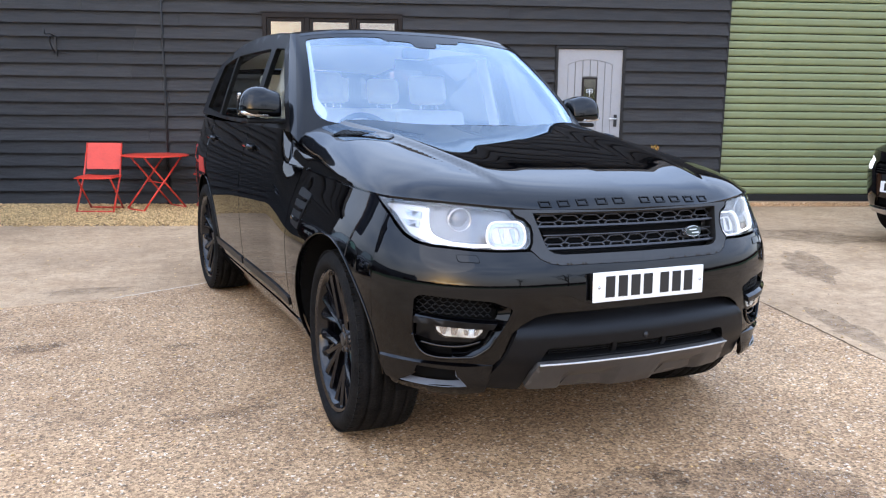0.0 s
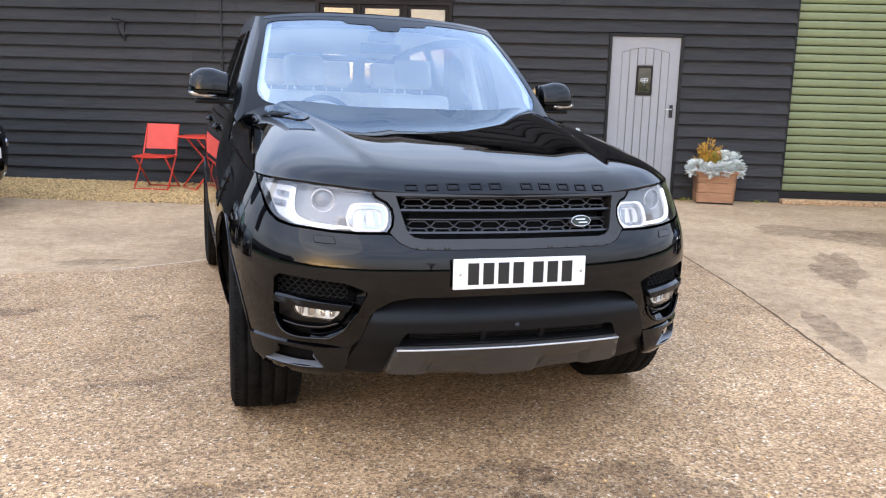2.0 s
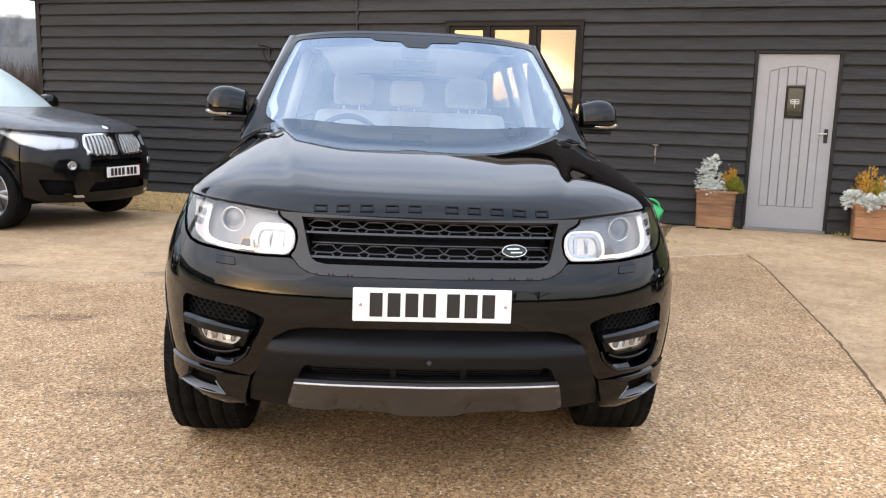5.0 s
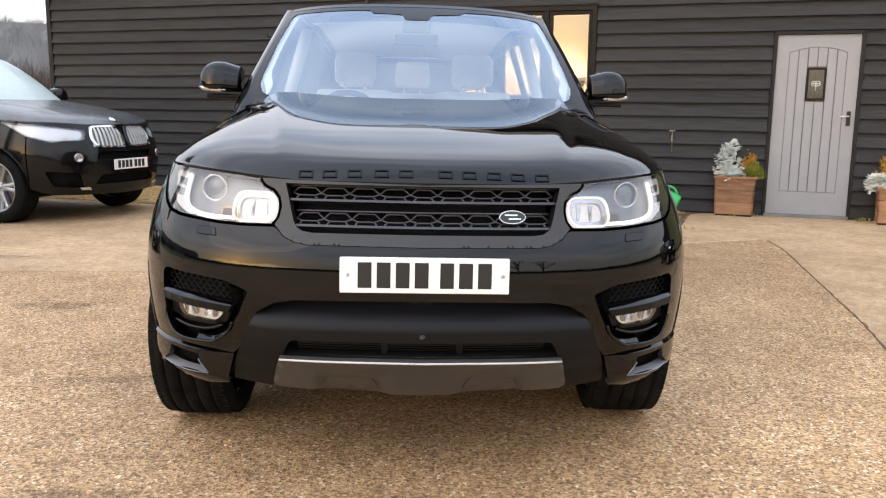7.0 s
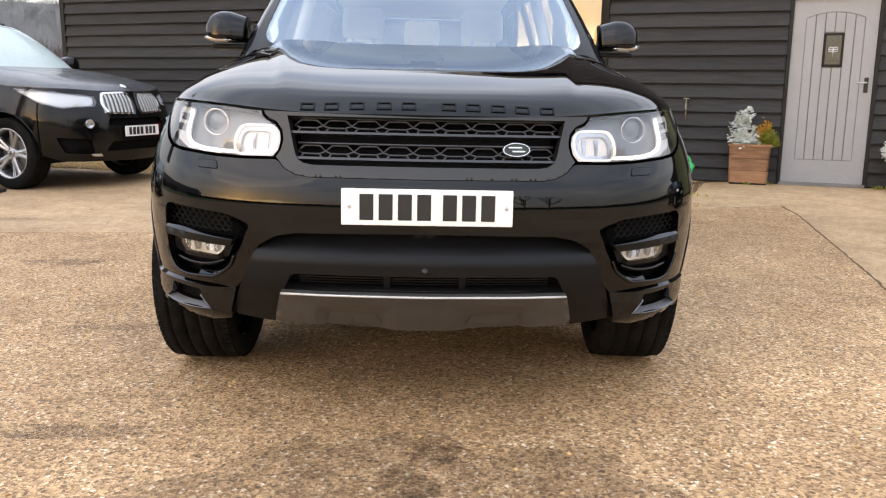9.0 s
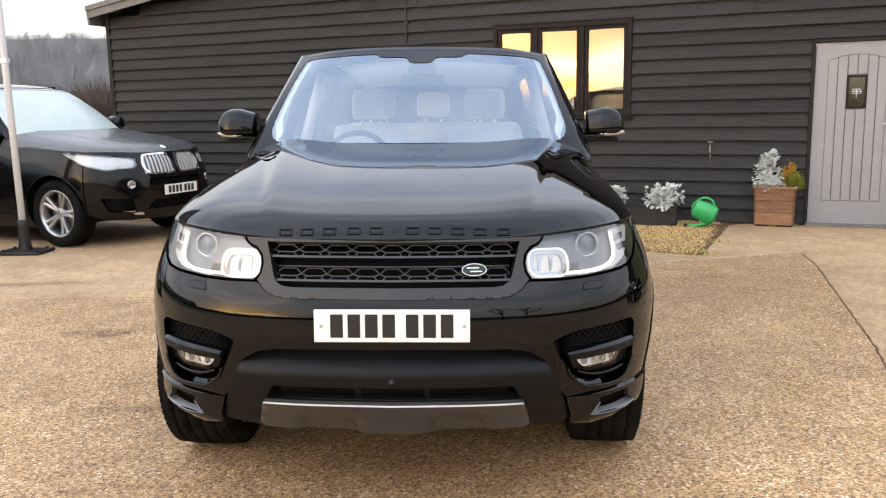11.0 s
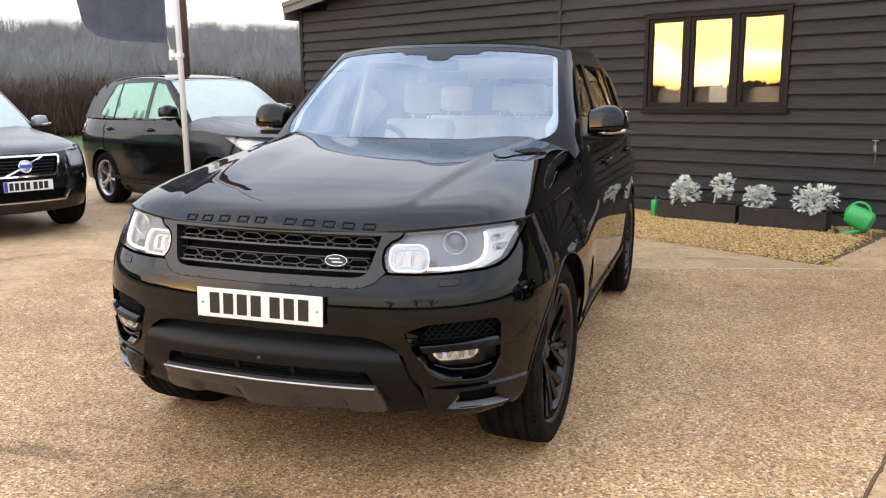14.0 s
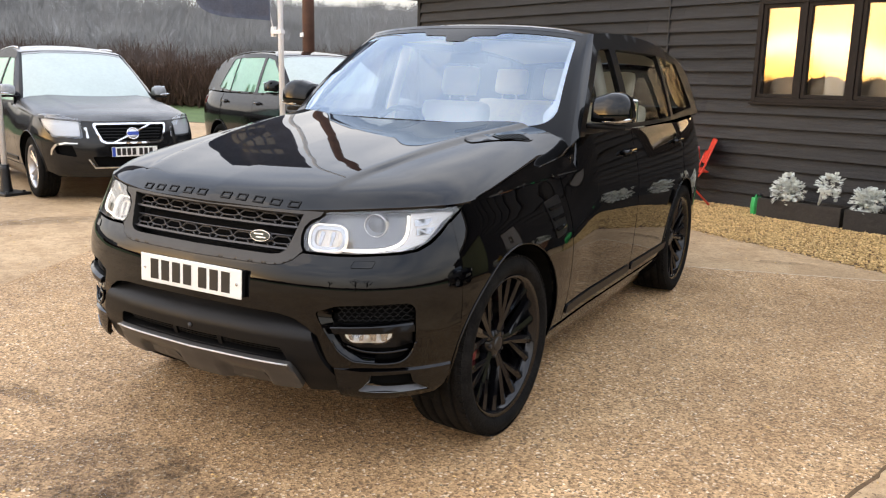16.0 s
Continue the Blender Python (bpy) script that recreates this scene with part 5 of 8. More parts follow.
    def edge(self, s):
        return self.wrap(s, self.zb(s))

    def prepare(self):
        """Where the bonnet's rim runs in plan."""
        es = [self.edge(k * 0.02) for k in range(int(self.s_y(2.0) / 0.02))]
        self.ex, self.ey = np.array([e[0] for e in es]), np.array([e[1] for e in es])

    def bonnet(self, x, y):
        ax = abs(x)
        k = int(np.argmax(self.ex))
        e1 = y - float(np.interp(ax, self.ex[:k + 1], self.ey[:k + 1]))
        e2 = float(np.interp(y, self.ey, self.ex)) - ax
        t = min(1.0, max(0.0, e2 / self.shoulder))
        r = self.rise(max(e1, 0.0)) * math.sqrt(max(0, 1 - (1 - t) ** 3.0))
        # raised middle with a soft step each side
        if self.crease:
            q = ax - self.crease[0] - self.crease[1] * (y - 0.3)
            r += (0.013 * (1 - smoothstep(-0.006, 0.022, q)) - 0.003 * math.exp(-(q / 0.012) ** 2)) * smoothstep(0.16, 0.55, y)
        else:
            r += 0.012 * (1 - smoothstep(0.50, 0.56, ax - 0.10 * (y - 0.9))) * smoothstep(0.30, 0.75, y)
        return (x, y, self.zbase(x, y) + r)

    def screen(self, u, v):
        w = self.ws
        q = 0.45 * u * u + 0.55 * u ** 4
        b = Vector((w["xb"] * u, w["yb"] + w["cb"] * q, w["zb"]))
        t = Vector((w["xt"] * u, w["yt"] + w["ct"] * q, w["zt"] - w["zc"] * q))
        p = b.lerp(t, v)
        n = Vector((0, -0.55, 0.84))
        return p + n * 0.035 * 4 * v * (1 - v)

    def house(self, y, z):
        """The glasshouse side."""
        z0 = self.belt
        x = self.wrap(self.s_y(min(max(y, 1.9), 3.3)), z0)[0] - 0.006 - self.lean[0] * (z - z0) - self.lean[1] * (z - z0) ** 2
        return (x - 0.085 * smoothstep(3.2, 4.8, y), y, z)

    def roof(self, x, y):
        zr = self.roofline(y)
        hw = self.house(y, zr - 0.055)[0]
        return (x, y, zr - 0.058 * min(1.3, abs(x) / hw) ** 2.6)


def mirrored(surf, sg):
    if sg > 0:
        return surf
    return lambda u, v: (lambda p: (-p[0], p[1], p[2]))(surf(u, v))


def arch(cx, cz, r, a0=0.0, a1=math.pi, n=22):
    return [(cx + r * math.cos(a0 + (a1 - a0) * k / n), cz + r * math.sin(a0 + (a1 - a0) * k / n)) for k in range(n + 1)]


def car_wheel(parent, x, y, r, sg, rim_m, style, width=0.275, turn=0.0, up=0.0):
    """Tyre with grooves, rim, spokes, hub, brake."""
    h = new("wheel")
    h.parent = parent
    h.matrix_basis = pose(x, y, r + up, 0, 0, turn + (0 if sg > 0 else 180))      # outward is +x
    w2, ri = width / 2, r * (0.765 if style != "five" else 0.69)
    prof = [(-w2 * 0.78, ri), (-w2 * 0.97, ri + 0.02), (-w2, r * 0.86), (-w2 * 0.97, r * 0.915), (-w2 * 0.89, r * 0.958), (-w2 * 0.76, r * 0.987)]
    for g in (-0.55, -0.18, 0.18, 0.55):
        c = g * w2
        prof += [(c - 0.012, r * (1 - 0.006 * abs(g))), (c - 0.006, r * (1 - 0.006 * abs(g))), (c - 0.005, r - 0.010), (c + 0.005, r - 0.010), (c + 0.006, r * (1 - 0.006 * abs(g)))]
    prof += [(w2 * 0.76, r * 0.987), (w2 * 0.89, r * 0.958), (w2 * 0.97, r * 0.915), (w2, r * 0.86), (w2 * 0.97, ri + 0.02), (w2 * 0.80, ri)]
    part("tyre", lathed(prof, 72, "x", close=False), M_TYRE, h, "black low-profile road tyre")
    if style == "blade":
        bm = bmesh.new()
        for k in range(80):
            t = 2 * math.pi * k / 80
            for s_ in (-1, 1):
                box(bm, s_ * w2 * 0.78 - 0.016, s_ * w2 * 0.78 + 0.016, -0.011, 0.011, r * 0.970, r * 0.9865, m=Matrix.Rotation(t, 4, "X"))
        part("shoulder_tread", bm, M_TYRE, h)["kind"] = "stuff"
    part("rim", lathed([(-w2 * 0.8, ri), (-w2 * 0.7, ri - 0.02), (w2 * 0.55, ri - 0.028), (w2 * 0.80, ri - 0.012), (w2 * 0.90, ri + 0.004), (w2 * 0.80, ri + 0.004)], 72, "x", close=False), rim_m, h)
    part("brake_disc", lathed([(-0.01, 0.0), (-0.01, r * 0.47), (0.012, r * 0.47), (0.012, 0.0)], 40, "x", close=False), M_DISC, h)
    part("brake_caliper", boxed(-0.03, 0.05, r * 0.28, r * 0.52, -0.09, 0.09, 0.015, m=Matrix.Rotation(radians(20 if sg < 0 else 160), 4, "X")), M_CALIPER if style == "blade" else M_DISC, h)
    part("barrel_back", lathed([(-w2 * 0.55, 0.0), (-w2 * 0.55, ri - 0.02)], 40, "x", close=False), M_DARK, h)
    xo = w2 * 0.62
    bm = bmesh.new()

    def blade(prof2, x_in, x_out, d):
        """One spoke from a run of (radius, angle, half-width)."""
        vs = []
        for k, (rr, an, hw) in enumerate(prof2):
            xx = x_in + (x_out - x_in) * k / (len(prof2) - 1)
            for side_ in (-1, 1):
                t = an + side_ * hw / rr
                vs.append([bm.verts.new((xx + dx, rr * math.cos(t), rr * math.sin(t))) for dx in (0, -d)])
                vs[-1].append(bm.verts.new((xx + 0.007, rr * math.cos(an), rr * math.sin(an))))
        for k in range(len(prof2) - 1):
            a, b, c, e = vs[2 * k], vs[2 * k + 1], vs[2 * k + 2], vs[2 * k + 3]
            for q in ((a[0], a[2], c[2], c[0]), (b[2], b[0], e[0], e[2]), (a[1], a[0], c[0], c[1]), (b[0], b[1], e[1], e[0])):
                bm.faces.new(q)
    if style == "blade":
        n = 5
        for sgn in (-1, 1):
            blade([(0.045, 0.12 * sgn, 0.014), (0.11, 0.11 * sgn, 0.014), (0.19, 0.14 * sgn, 0.017), (ri - 0.014, 0.17 * sgn, 0.021)], xo - 0.02, xo + 0.012, 0.035)
            blade([(0.10, 0.12 * sgn, 0.010), (0.16, 0.33 * sgn, 0.014), (0.22, 0.42 * sgn, 0.017), (ri - 0.014, 0.47 * sgn, 0.022)], xo - 0.012, xo + 0.012, 0.03)
    elif style == "five":
        n = 5
        for sgn in (-1, 1):
            blade([(0.04, 0.12 * sgn, 0.02), (0.12, 0.13 * sgn, 0.020), (0.2, 0.15 * sgn, 0.020), (ri - 0.012, 0.17 * sgn, 0.024)], xo - 0.02, xo + 0.008, 0.04)
    first = part("spoke", bm, rim_m, h)
    bmesh_fix(first.data)
    for k in range(1, n):
        o = new("spoke", first.data)
        o.parent, o.rotation_euler = h, (2 * math.pi * k / n, 0, 0)
    part("hub", lathed([(xo - 0.06, 0.07), (xo - 0.018, 0.062), (xo - 0.010, 0.05), (xo - 0.010, 0.0)], 28, "x", close=False), rim_m, h)
    part("centre_cap", lathed([(xo - 0.014, 0.031), (xo - 0.005, 0.030), (xo - 0.003, 0.024), (xo - 0.003, 0.0)], 24, "x", close=False), M_SILV if style == "five" else M_GUN, h, "metal centre cap")
    for k in range(5):
        t = 2 * math.pi * (k + 0.5) / 5
        part("wheel_nut", lathed([(xo - 0.03, 0.010), (xo - 0.012, 0.010), (xo - 0.008, 0.006)], 6, "x", Matrix.Translation((0, 0.054 * math.cos(t), 0.054 * math.sin(t)))), M_SILV if style == "five" else M_IRON, h)
    return h


def bmesh_fix(me):
    bm = bmesh.new()
    bm.from_mesh(me)
    bmesh.ops.recalc_face_normals(bm, faces=bm.faces)
    bm.to_mesh(me)
    bm.free()


def number_plate(parent, m, chars, blue=False):
    p = part("number_plate", boxed(-0.26, 0.26, -0.006, 0.0, -0.0555, 0.0555, 0.004, m=m), M_PLATE, parent, "white number plate with plain dark bars")
    if blue:
        part("band", boxed(-0.258, -0.222, -0.0075, -0.006, -0.053, 0.053, m=m), M_BLUE, p)
    x = -0.205
    for c in chars:
        if c != " ":
            part("character_bar", boxed(x, x + 0.042, -0.008, -0.006, -0.0395, 0.0395, 0.0012, m=m), M_INK, p)
        x += 0.058 if c != " " else 0.020
    return p


def car_base(S, parent, paint, glass_m, lining=M_CREAM2, screen_m=None, rails=False, roof_m=None, header_m=None, bonnet_m=None, frame_m=None, notch=(), top_from=None, dense_step=0.03):
    """All that cars share: wings, doors, sills, bonnet, glass, roof, cabin, wheels are added by the caller."""
    hf, hr, R = S.hub_f, S.hub_r, S.rad
    sf, sr = S.s_y(hf), S.s_y(hr)
    ra = R + 0.055
    d1, d2, d3 = S.s_y(hf + 0.60), S.s_y(hf + 0.60 + 1.13), S.s_y(hr - 0.16)
    bl = S.belt
    end = S.ss[-1]
    for sg in (1, -1):
        W = mirrored(S.wrap, sg)
        H = mirrored(S.house, sg)
        fl = dict(flip=sg < 0)
        # front wing: from the lamp's tail to the door, round the wheel
        s0 = S.s_y(hf - 0.42)
        s1 = S.s_y(top_from) if top_from else s0
        top = [(s1 + (d1 - 0.004 - s1) * k / 10, 0) for k in range(11)]
        top = [(s, S.zb(s) - 0.006) for s, _ in top]
        lo = [(d1 - 0.004, S.sill), (sf + ra * 0.985, S.sill)] + arch(sf, R, ra, -0.17, math.pi * 0.99)[0:] + [(s0, 0.50)] + [(S.s_y(max(y, hf - 0.42)), z) for y, z in notch]
        panel("wing", lo + top, W, paint, parent, step=dense_step, **fl)
        # doors
        for nm, a, b in (("front_door", d1 + 0.004, d2 - 0.004), ("rear_door", d2 + 0.004, d3)):
            if nm == "front_door":
                ol = [(a, S.sill + 0.055), (b, S.sill + 0.055), (b, bl), (S.s_y(hf + 0.88), bl), (S.s_y(hf + 0.785), S.zb(S.s_y(hf + 0.785)) - 0.006), (a, S.zb(a) - 0.006)]
            else:
                cut = [q for q in arch(sr, R, ra + 0.03, math.pi, math.pi * 0.55, 12)]
                ol = [(a, S.sill + 0.055), (sr - ra - 0.035, S.sill + 0.055)] + cut + [(d3 + 0.12, bl), (a, bl)]
            door_ = panel(nm, rounded(ol, 0.012, 2), W, paint, parent, step=dense_step, **fl)
            hx = b - 0.16 if nm == "front_door" else d3 - 0.05
            bm = bmesh.new()
            hz = bl - 0.12
            p0, p1 = Vector(W(hx - 0.09, hz)), Vector(W(hx + 0.09, hz + 0.005))
            off_ = Vector((0.022 * sg, 0, 0))
            tube(bm, [p0, p0 + off_, p1 + off_, p1], [0.012, 0.013, 0.013, 0.012], 8)
            part("handle", bm, paint, door_)
            # flat near-black patch: the hollow's shade is put into its colour
            panel("handle_cup", rounded([(hx - 0.07, hz - 0.03), (hx + 0.06, hz - 0.03), (hx + 0.06, hz + 0.02), (hx - 0.07, hz + 0.02)], 0.02), W, M_DARK, door_, step=0.05, lift=0.0015, **fl)
            panel("door_moulding", rounded([(a + 0.02, S.sill + 0.09), (b - 0.02, S.sill + 0.09), (b - 0.02, S.sill + 0.135), (a + 0.02, S.sill + 0.135)], 0.018), W, M_SATIN, door_, step=0.06, lift=0.008, **fl)
        # rear quarter and rear corner
        cut = arch(sr, R, ra, math.pi * 0.55, -0.17, 16)
        ol = [(q[0] + 0.012 if q[1] > 0.4 else q[0], q[1]) for q in cut] + [(sr + ra, 0.33), (end - 0.02, 0.42), (end - 0.02, bl + 0.04), (d3 + 0.135, bl)]
        panel("rear_quarter", ol, W, paint, parent, step=0.05, **fl)
        # sill
        panel("sill", [(sf + ra, S.sill - 0.11), (sr - ra, S.sill - 0.11), (sr - ra, S.sill + 0.05), (sf + ra, S.sill + 0.05)], W, paint, parent, step=0.08, lift=0.006, **fl)
        # arch lips
        for c, nm in ((sf, "arch_lip"), (sr, "arch_lip")):
            bm = bmesh.new()
            ring = [Vector(W(q[0], q[1])) + Vector((0.002 * sg, 0, 0)) for q in arch(c, R, ra + 0.004, -0.15, math.pi * 1.02, 28)]
            tube(bm, ring, 0.0035 if S.crease else 0.006, 8)
            part(nm, bm, paint, parent)
        # wheel housings
        for yy in (hf, hr):
            bm = bmesh.new()
            pr = arch(yy, R, ra + 0.012, -0.22, math.pi + 0.22, 22)
            a_ = [bm.verts.new((sg * (abs(S.wrap(S.s_y(q[0]), max(q[1], 0.30))[0]) - 0.022), q[0], q[1])) for q in pr]
            b_ = [bm.verts.new((sg * 0.58, q[0], q[1])) for q in pr]
            for k in range(len(pr) - 1):
                bm.faces.new((a_[k], a_[k + 1], b_[k + 1], b_[k]))
            bm.faces.new(b_)
            part("wheel_housing", bm, M_DARK, parent)
        # glasshouse side with its three panes
        w = S.ws
        zt = lambda y: S.roofline(y) - 0.052
        yb, yt = w["yb"] + w["cb"] + 0.075, w["yt"] + w["ct"] + 0.045
        rear_y = S.p[-1][1]
        tail, thin = w.get("tail", 0.30), w.get("thin", 0.0)
        up = [(yt + (rear_y - tail - yt) * k / 12, 0) for k in range(13)]
        outline = [(yb, bl - 0.01), (rear_y - w.get("cut", 0.06), bl + 0.03), (rear_y - w.get("cut", 0.06) - (tail - w.get("cut", 0.06)) * 0.36, bl + 0.03 + 0.66 * (zt(rear_y - tail) - bl))] + [(y, zt(y)) for y, _ in up[::-1]]
        y2 = hf + 1.76
        wtop = lambda y: min(zt(y) - 0.048, 1.685 * S.sz)
        bz = bl + 0.028
        ys1 = y2 - 0.06 + thin * 0.4
        sl = (yt - yb) / (zt(yt) - bl)
        fy = lambda z: yb + sl * (z - bl) + 0.085 - thin
        h1 = rounded([(fy(bz), bz), (ys1, bz), (ys1, wtop(ys1)), (max(fy(wtop(yt)), yt), wtop(yt) - 0.012)], 0.025)
        ra_, rb_ = y2 + 0.05 - thin * 0.3, hr - 0.12 - w.get("back", 0.0)
        h2 = rounded([(ra_, bz), (rb_, bz + 0.008), (rb_ - 0.03, wtop(rb_)), (ra_, wtop(ra_))], 0.025)
        q0, q1 = rb_ + 0.07 - thin, rear_y - 0.12 - w.get("glass_tail", tail)
        h3 = rounded([(q0, bz + 0.012), (q1 + 0.16 - thin * 2 + w.get("slant", 0.0), bz + 0.05), (q1 - 0.10, wtop(q1 - 0.10)), (q0 - 0.03, wtop(q0))], 0.04)
        panel("glasshouse_frame", outline, H, frame_m or paint, parent, [h1, h2, h3], step=0.06, thick=0.03, **fl)
        for nm, hh in (("front_door_glass", h1), ("rear_door_glass", h2), ("quarter_glass", h3)):
            panel(nm, hh, H, glass_m, parent, step=0.09, thick=0.0, lift=-0.008, rim=False, **fl)
        # windscreen pillar
        bm = bmesh.new()

        def pil(i, j, sg=sg):
            a = S.screen(1.0, -0.10 + 1.10 * j)
            z = bl - 0.01 + (zt(yt) - bl + 0.01) * j
            b = Vector(S.house(yb + (yt - yb) * j, z))
            c = (a + b) / 2 + Vector((0.30, -0.75, 0.25)).normalized() * 0.012
            p = (1 - i) ** 2 * a + 2 * i * (1 - i) * c + i * i * b
            return Vector((p.x * sg, p.y, p.z))
        grid(bm, lambda i, j: pil(0.45 + 0.55 * i, j), 6, 16)
        if sg > 0:
            bmesh.ops.reverse_faces(bm, faces=bm.faces)
        part("windscreen_pillar", bm, paint, parent)
        bm = bmesh.new()
        grid(bm, lambda i, j: pil(0.45 * i, j), 4, 16)
        part("pillar_trim", bm, M_FRIT, parent)
        # cream lining inside the pillar
        bm = bmesh.new()

        def lin(i, j, sg=sg):
            uo = 0.972 - 0.085 * (1 - smoothstep(0.0, 0.28, j))
            a = S.screen(uo - (0.062 - 0.018 * j) * i * smoothstep(-0.02, 0.16, j), 0.10 + 0.82 * j) + Vector((0, 0.016, -0.012))
            return Vector((a.x * sg, a.y, a.z))
        grid(bm, lin, 3, 28)
        part("pillar_lining", bm, lining, parent, "cream pillar lining")
    # bonnet
    yb2, cb = S.ws["yb"] - 0.05, S.ws["cb"]
    s_end = S.s_y(hf + 0.80)
    rim_ = []
    n = 110 if S.crease else 60
    for k in range(-n, n + 1):
        s = s_end * k / n
        e = S.edge(s)
        rim_.append((e[0] * 0.9995, e[1] + 0.001))
    xe = rim_[-1][0]
    bm = bmesh.new()
    nv = 44 if S.crease else 30

    def bon(i, j):
        # from the rim back to the rear edge, closest near the rim; the first and last rows fold down
        k = min(int(round(i * 2 * n)), 2 * n)
        f = k / n - 1
        fx, fy = rim_[k]
        rx_, ry_ = 0.94 * xe * f, yb2 + (rim_[-1][1] - 0.01 - yb2) * abs(f) ** 2.0
        row = round(j * (nv + 2)) - 1
        w = min(1.0, max(0.0, row / nv)) ** 1.5
        q = Vector(S.bonnet(fx + (rx_ - fx) * w, fy + (ry_ - fy) * w))
        if row < 0 or row > nv:
            q.z -= 0.016
        return q
    grid(bm, bon, 2 * n, nv + 2)
    bmesh.ops.remove_doubles(bm, verts=bm.verts, dist=2e-4)
    bmesh.ops.recalc_face_normals(bm, faces=bm.faces)
    if sum(f.normal.z for f in bm.faces) < 0:
        bmesh.ops.reverse_faces(bm, faces=bm.faces)
    for e in bm.edges:
        if len(e.link_faces) == 2 and e.calc_face_angle(0) > 0.6:
            e.smooth = False
    part("bonnet", bm, bonnet_m or paint, parent)
    # painted corner between bonnet, pillar foot and door
    if S.crease:
        for sg in (1, -1):
            def cowl(i, j, sg=sg):
                x = 0.50 + 0.425 * i
                a = Vector(S.bonnet(x, yb2 + (rim_[-1][1] - 0.01 - yb2) * (x / (0.94 * xe)) ** 2.0 if x < 0.94 * xe else rim_[-1][1] - 0.01)) - Vector((0, 0.012, 0.005))
                b = S.screen(0.60 + 0.40 * min(1, i / 0.7), 0.015) if i < 0.7 else S.screen(1.0, 0.015).lerp(Vector(S.wrap(S.s_y(hf + 0.885), bl - 0.004)), (i - 0.7) / 0.3)
                q = a.lerp(b, j)
                return Vector((sg * q.x, q.y, q.z - 0.003))
            bm = bmesh.new()
            grid(bm, cowl, 24, 6)
            bmesh.ops.recalc_face_normals(bm, faces=bm.faces)
            if sum(f.normal.z for f in bm.faces) < 0:
                bmesh.ops.reverse_faces(bm, faces=bm.faces)
            part("cowl_corner", bm, paint, parent)
    # scuttle between bonnet and glass
    part("scuttle", gridded(lambda i, j: Vector(((2 * i - 1) * 0.80, yb2 - 0.05 + 0.16 * j + cb * (2 * i - 1) ** 2, S.ws["zb"] - 0.02 + 0.0 * j)), 20, 3), M_SATIN, parent)
    # glass
    full = [(-1, 0.0), (1, 0.0), (1, 1), (-1, 1)]
    inner = rounded([(-0.945, S.ws.get("foot", 0.05)), (0.945, S.ws.get("foot", 0.05)), (0.965, 0.915), (0.36, 0.915), (0.33, 0.875), (0.11, 0.865), (0.09, 0.80), (-0.09, 0.80), (-0.11, 0.865), (-0.33, 0.875), (-0.36, 0.915), (-0.965, 0.915)], [0.16, 0.16] + [0.05] * 10, 6)
    ws_ = panel("windscreen", full, S.screen, screen_m or G_WS, parent, step=0.08, thick=0, rim=False, label="clear windscreen mirroring the pale sky")
    ws_.visible_shadow = False
    if not screen_m:
        panel("black_border", full, S.screen, M_FRIT, ws_, [inner], step=0.04, thick=0.003, lift=0.0025)
    panel("header_rail", [(-1, 0.962), (1, 0.962), (1, 1.0), (-1, 1.0)], S.screen, header_m or roof_m or paint, parent, step=0.06, thick=0.01, lift=0.004)
    # roof
    yt, ct, xt = S.ws["yt"], S.ws["ct"], S.ws["xt"]
    rear_y = S.p[-1][1] - S.ws.get("tail", 0.30) + 0.03
    ol = [(-xt + 2 * xt * k / 12, yt + 0.008 + ct * (2 * k / 12 - 1) ** 2) for k in range(13)]
    sidel = [(S.house(y, S.roofline(y) - 0.055)[0] + 0.002, y) for y in [yt + ct + 0.05 + (rear_y - yt - ct - 0.05) * k / 14 for k in range(15)]]
    panel("roof", ol + sidel + [(-x, y) for x, y in sidel[::-1]], S.roof, roof_m or paint, parent, step=0.06, thick=0.02)
    for sg in (1, -1) if rails else ():
        part("roof_rail", tubed([(sg * (S.house(y, S.roofline(y) - 0.055)[0] - 0.045), y, S.roof(0.6, y)[2] + 0.018) for y in [yt + 0.28 + (rear_y - yt - 0.5) * k / 10 for k in range(11)]], 0.013, 8), M_SILV if roof_m else paint, parent)
    # rear screen and tailgate
    ry, cut = S.p[-1][1], S.ws.get("cut", 0.06)
    bw = S.house(ry - 0.1, bl + 0.03)[0]
    tw = S.house(rear_y, S.roofline(rear_y) - 0.055)[0]

    def tailf(u, v):
        z = bl + 0.03 + (S.roofline(rear_y) - 0.06 - bl - 0.03) * v
        return (u * (bw + (tw - bw) * v), ry - cut + (rear_y - ry + cut + 0.01) * v - 0.05 * u * u, z)
    hole = rounded([(-0.85, 0.12), (0.85, 0.12), (0.82, 0.88), (-0.82, 0.88)], 0.06)
    panel("tailgate_frame", [(-1, 0), (1, 0), (1, 1), (-1, 1)], tailf, paint, parent, [hole], step=0.1, thick=0.02, flip=True)
    panel("rear_screen", hole, tailf, glass_m, parent, step=0.15, thick=0, rim=False, lift=-0.006, flip=True)
    part("tailgate_step", gridded(lambda i, j: Vector(((2 * i - 1) * bw, ry - cut - 0.005 - 0.05 * (2 * i - 1) ** 2 + 0.04 * (1 - j), bl + 0.035)), 12, 2), paint, parent)
    for sg in (1, -1):
        lu = S.ws.get("lamp_up", 0.0)
        panel("tail_lamp", rounded([(end - 0.60, 0.86 + lu), (end - 1.08, 0.91 + lu), (end - 1.10, 1.02 + lu), (end - 0.60, 1.03 + lu)], 0.03), mirrored(S.wrap, sg), M_RED_LENS, parent, step=0.06, lift=0.006, flip=sg < 0)
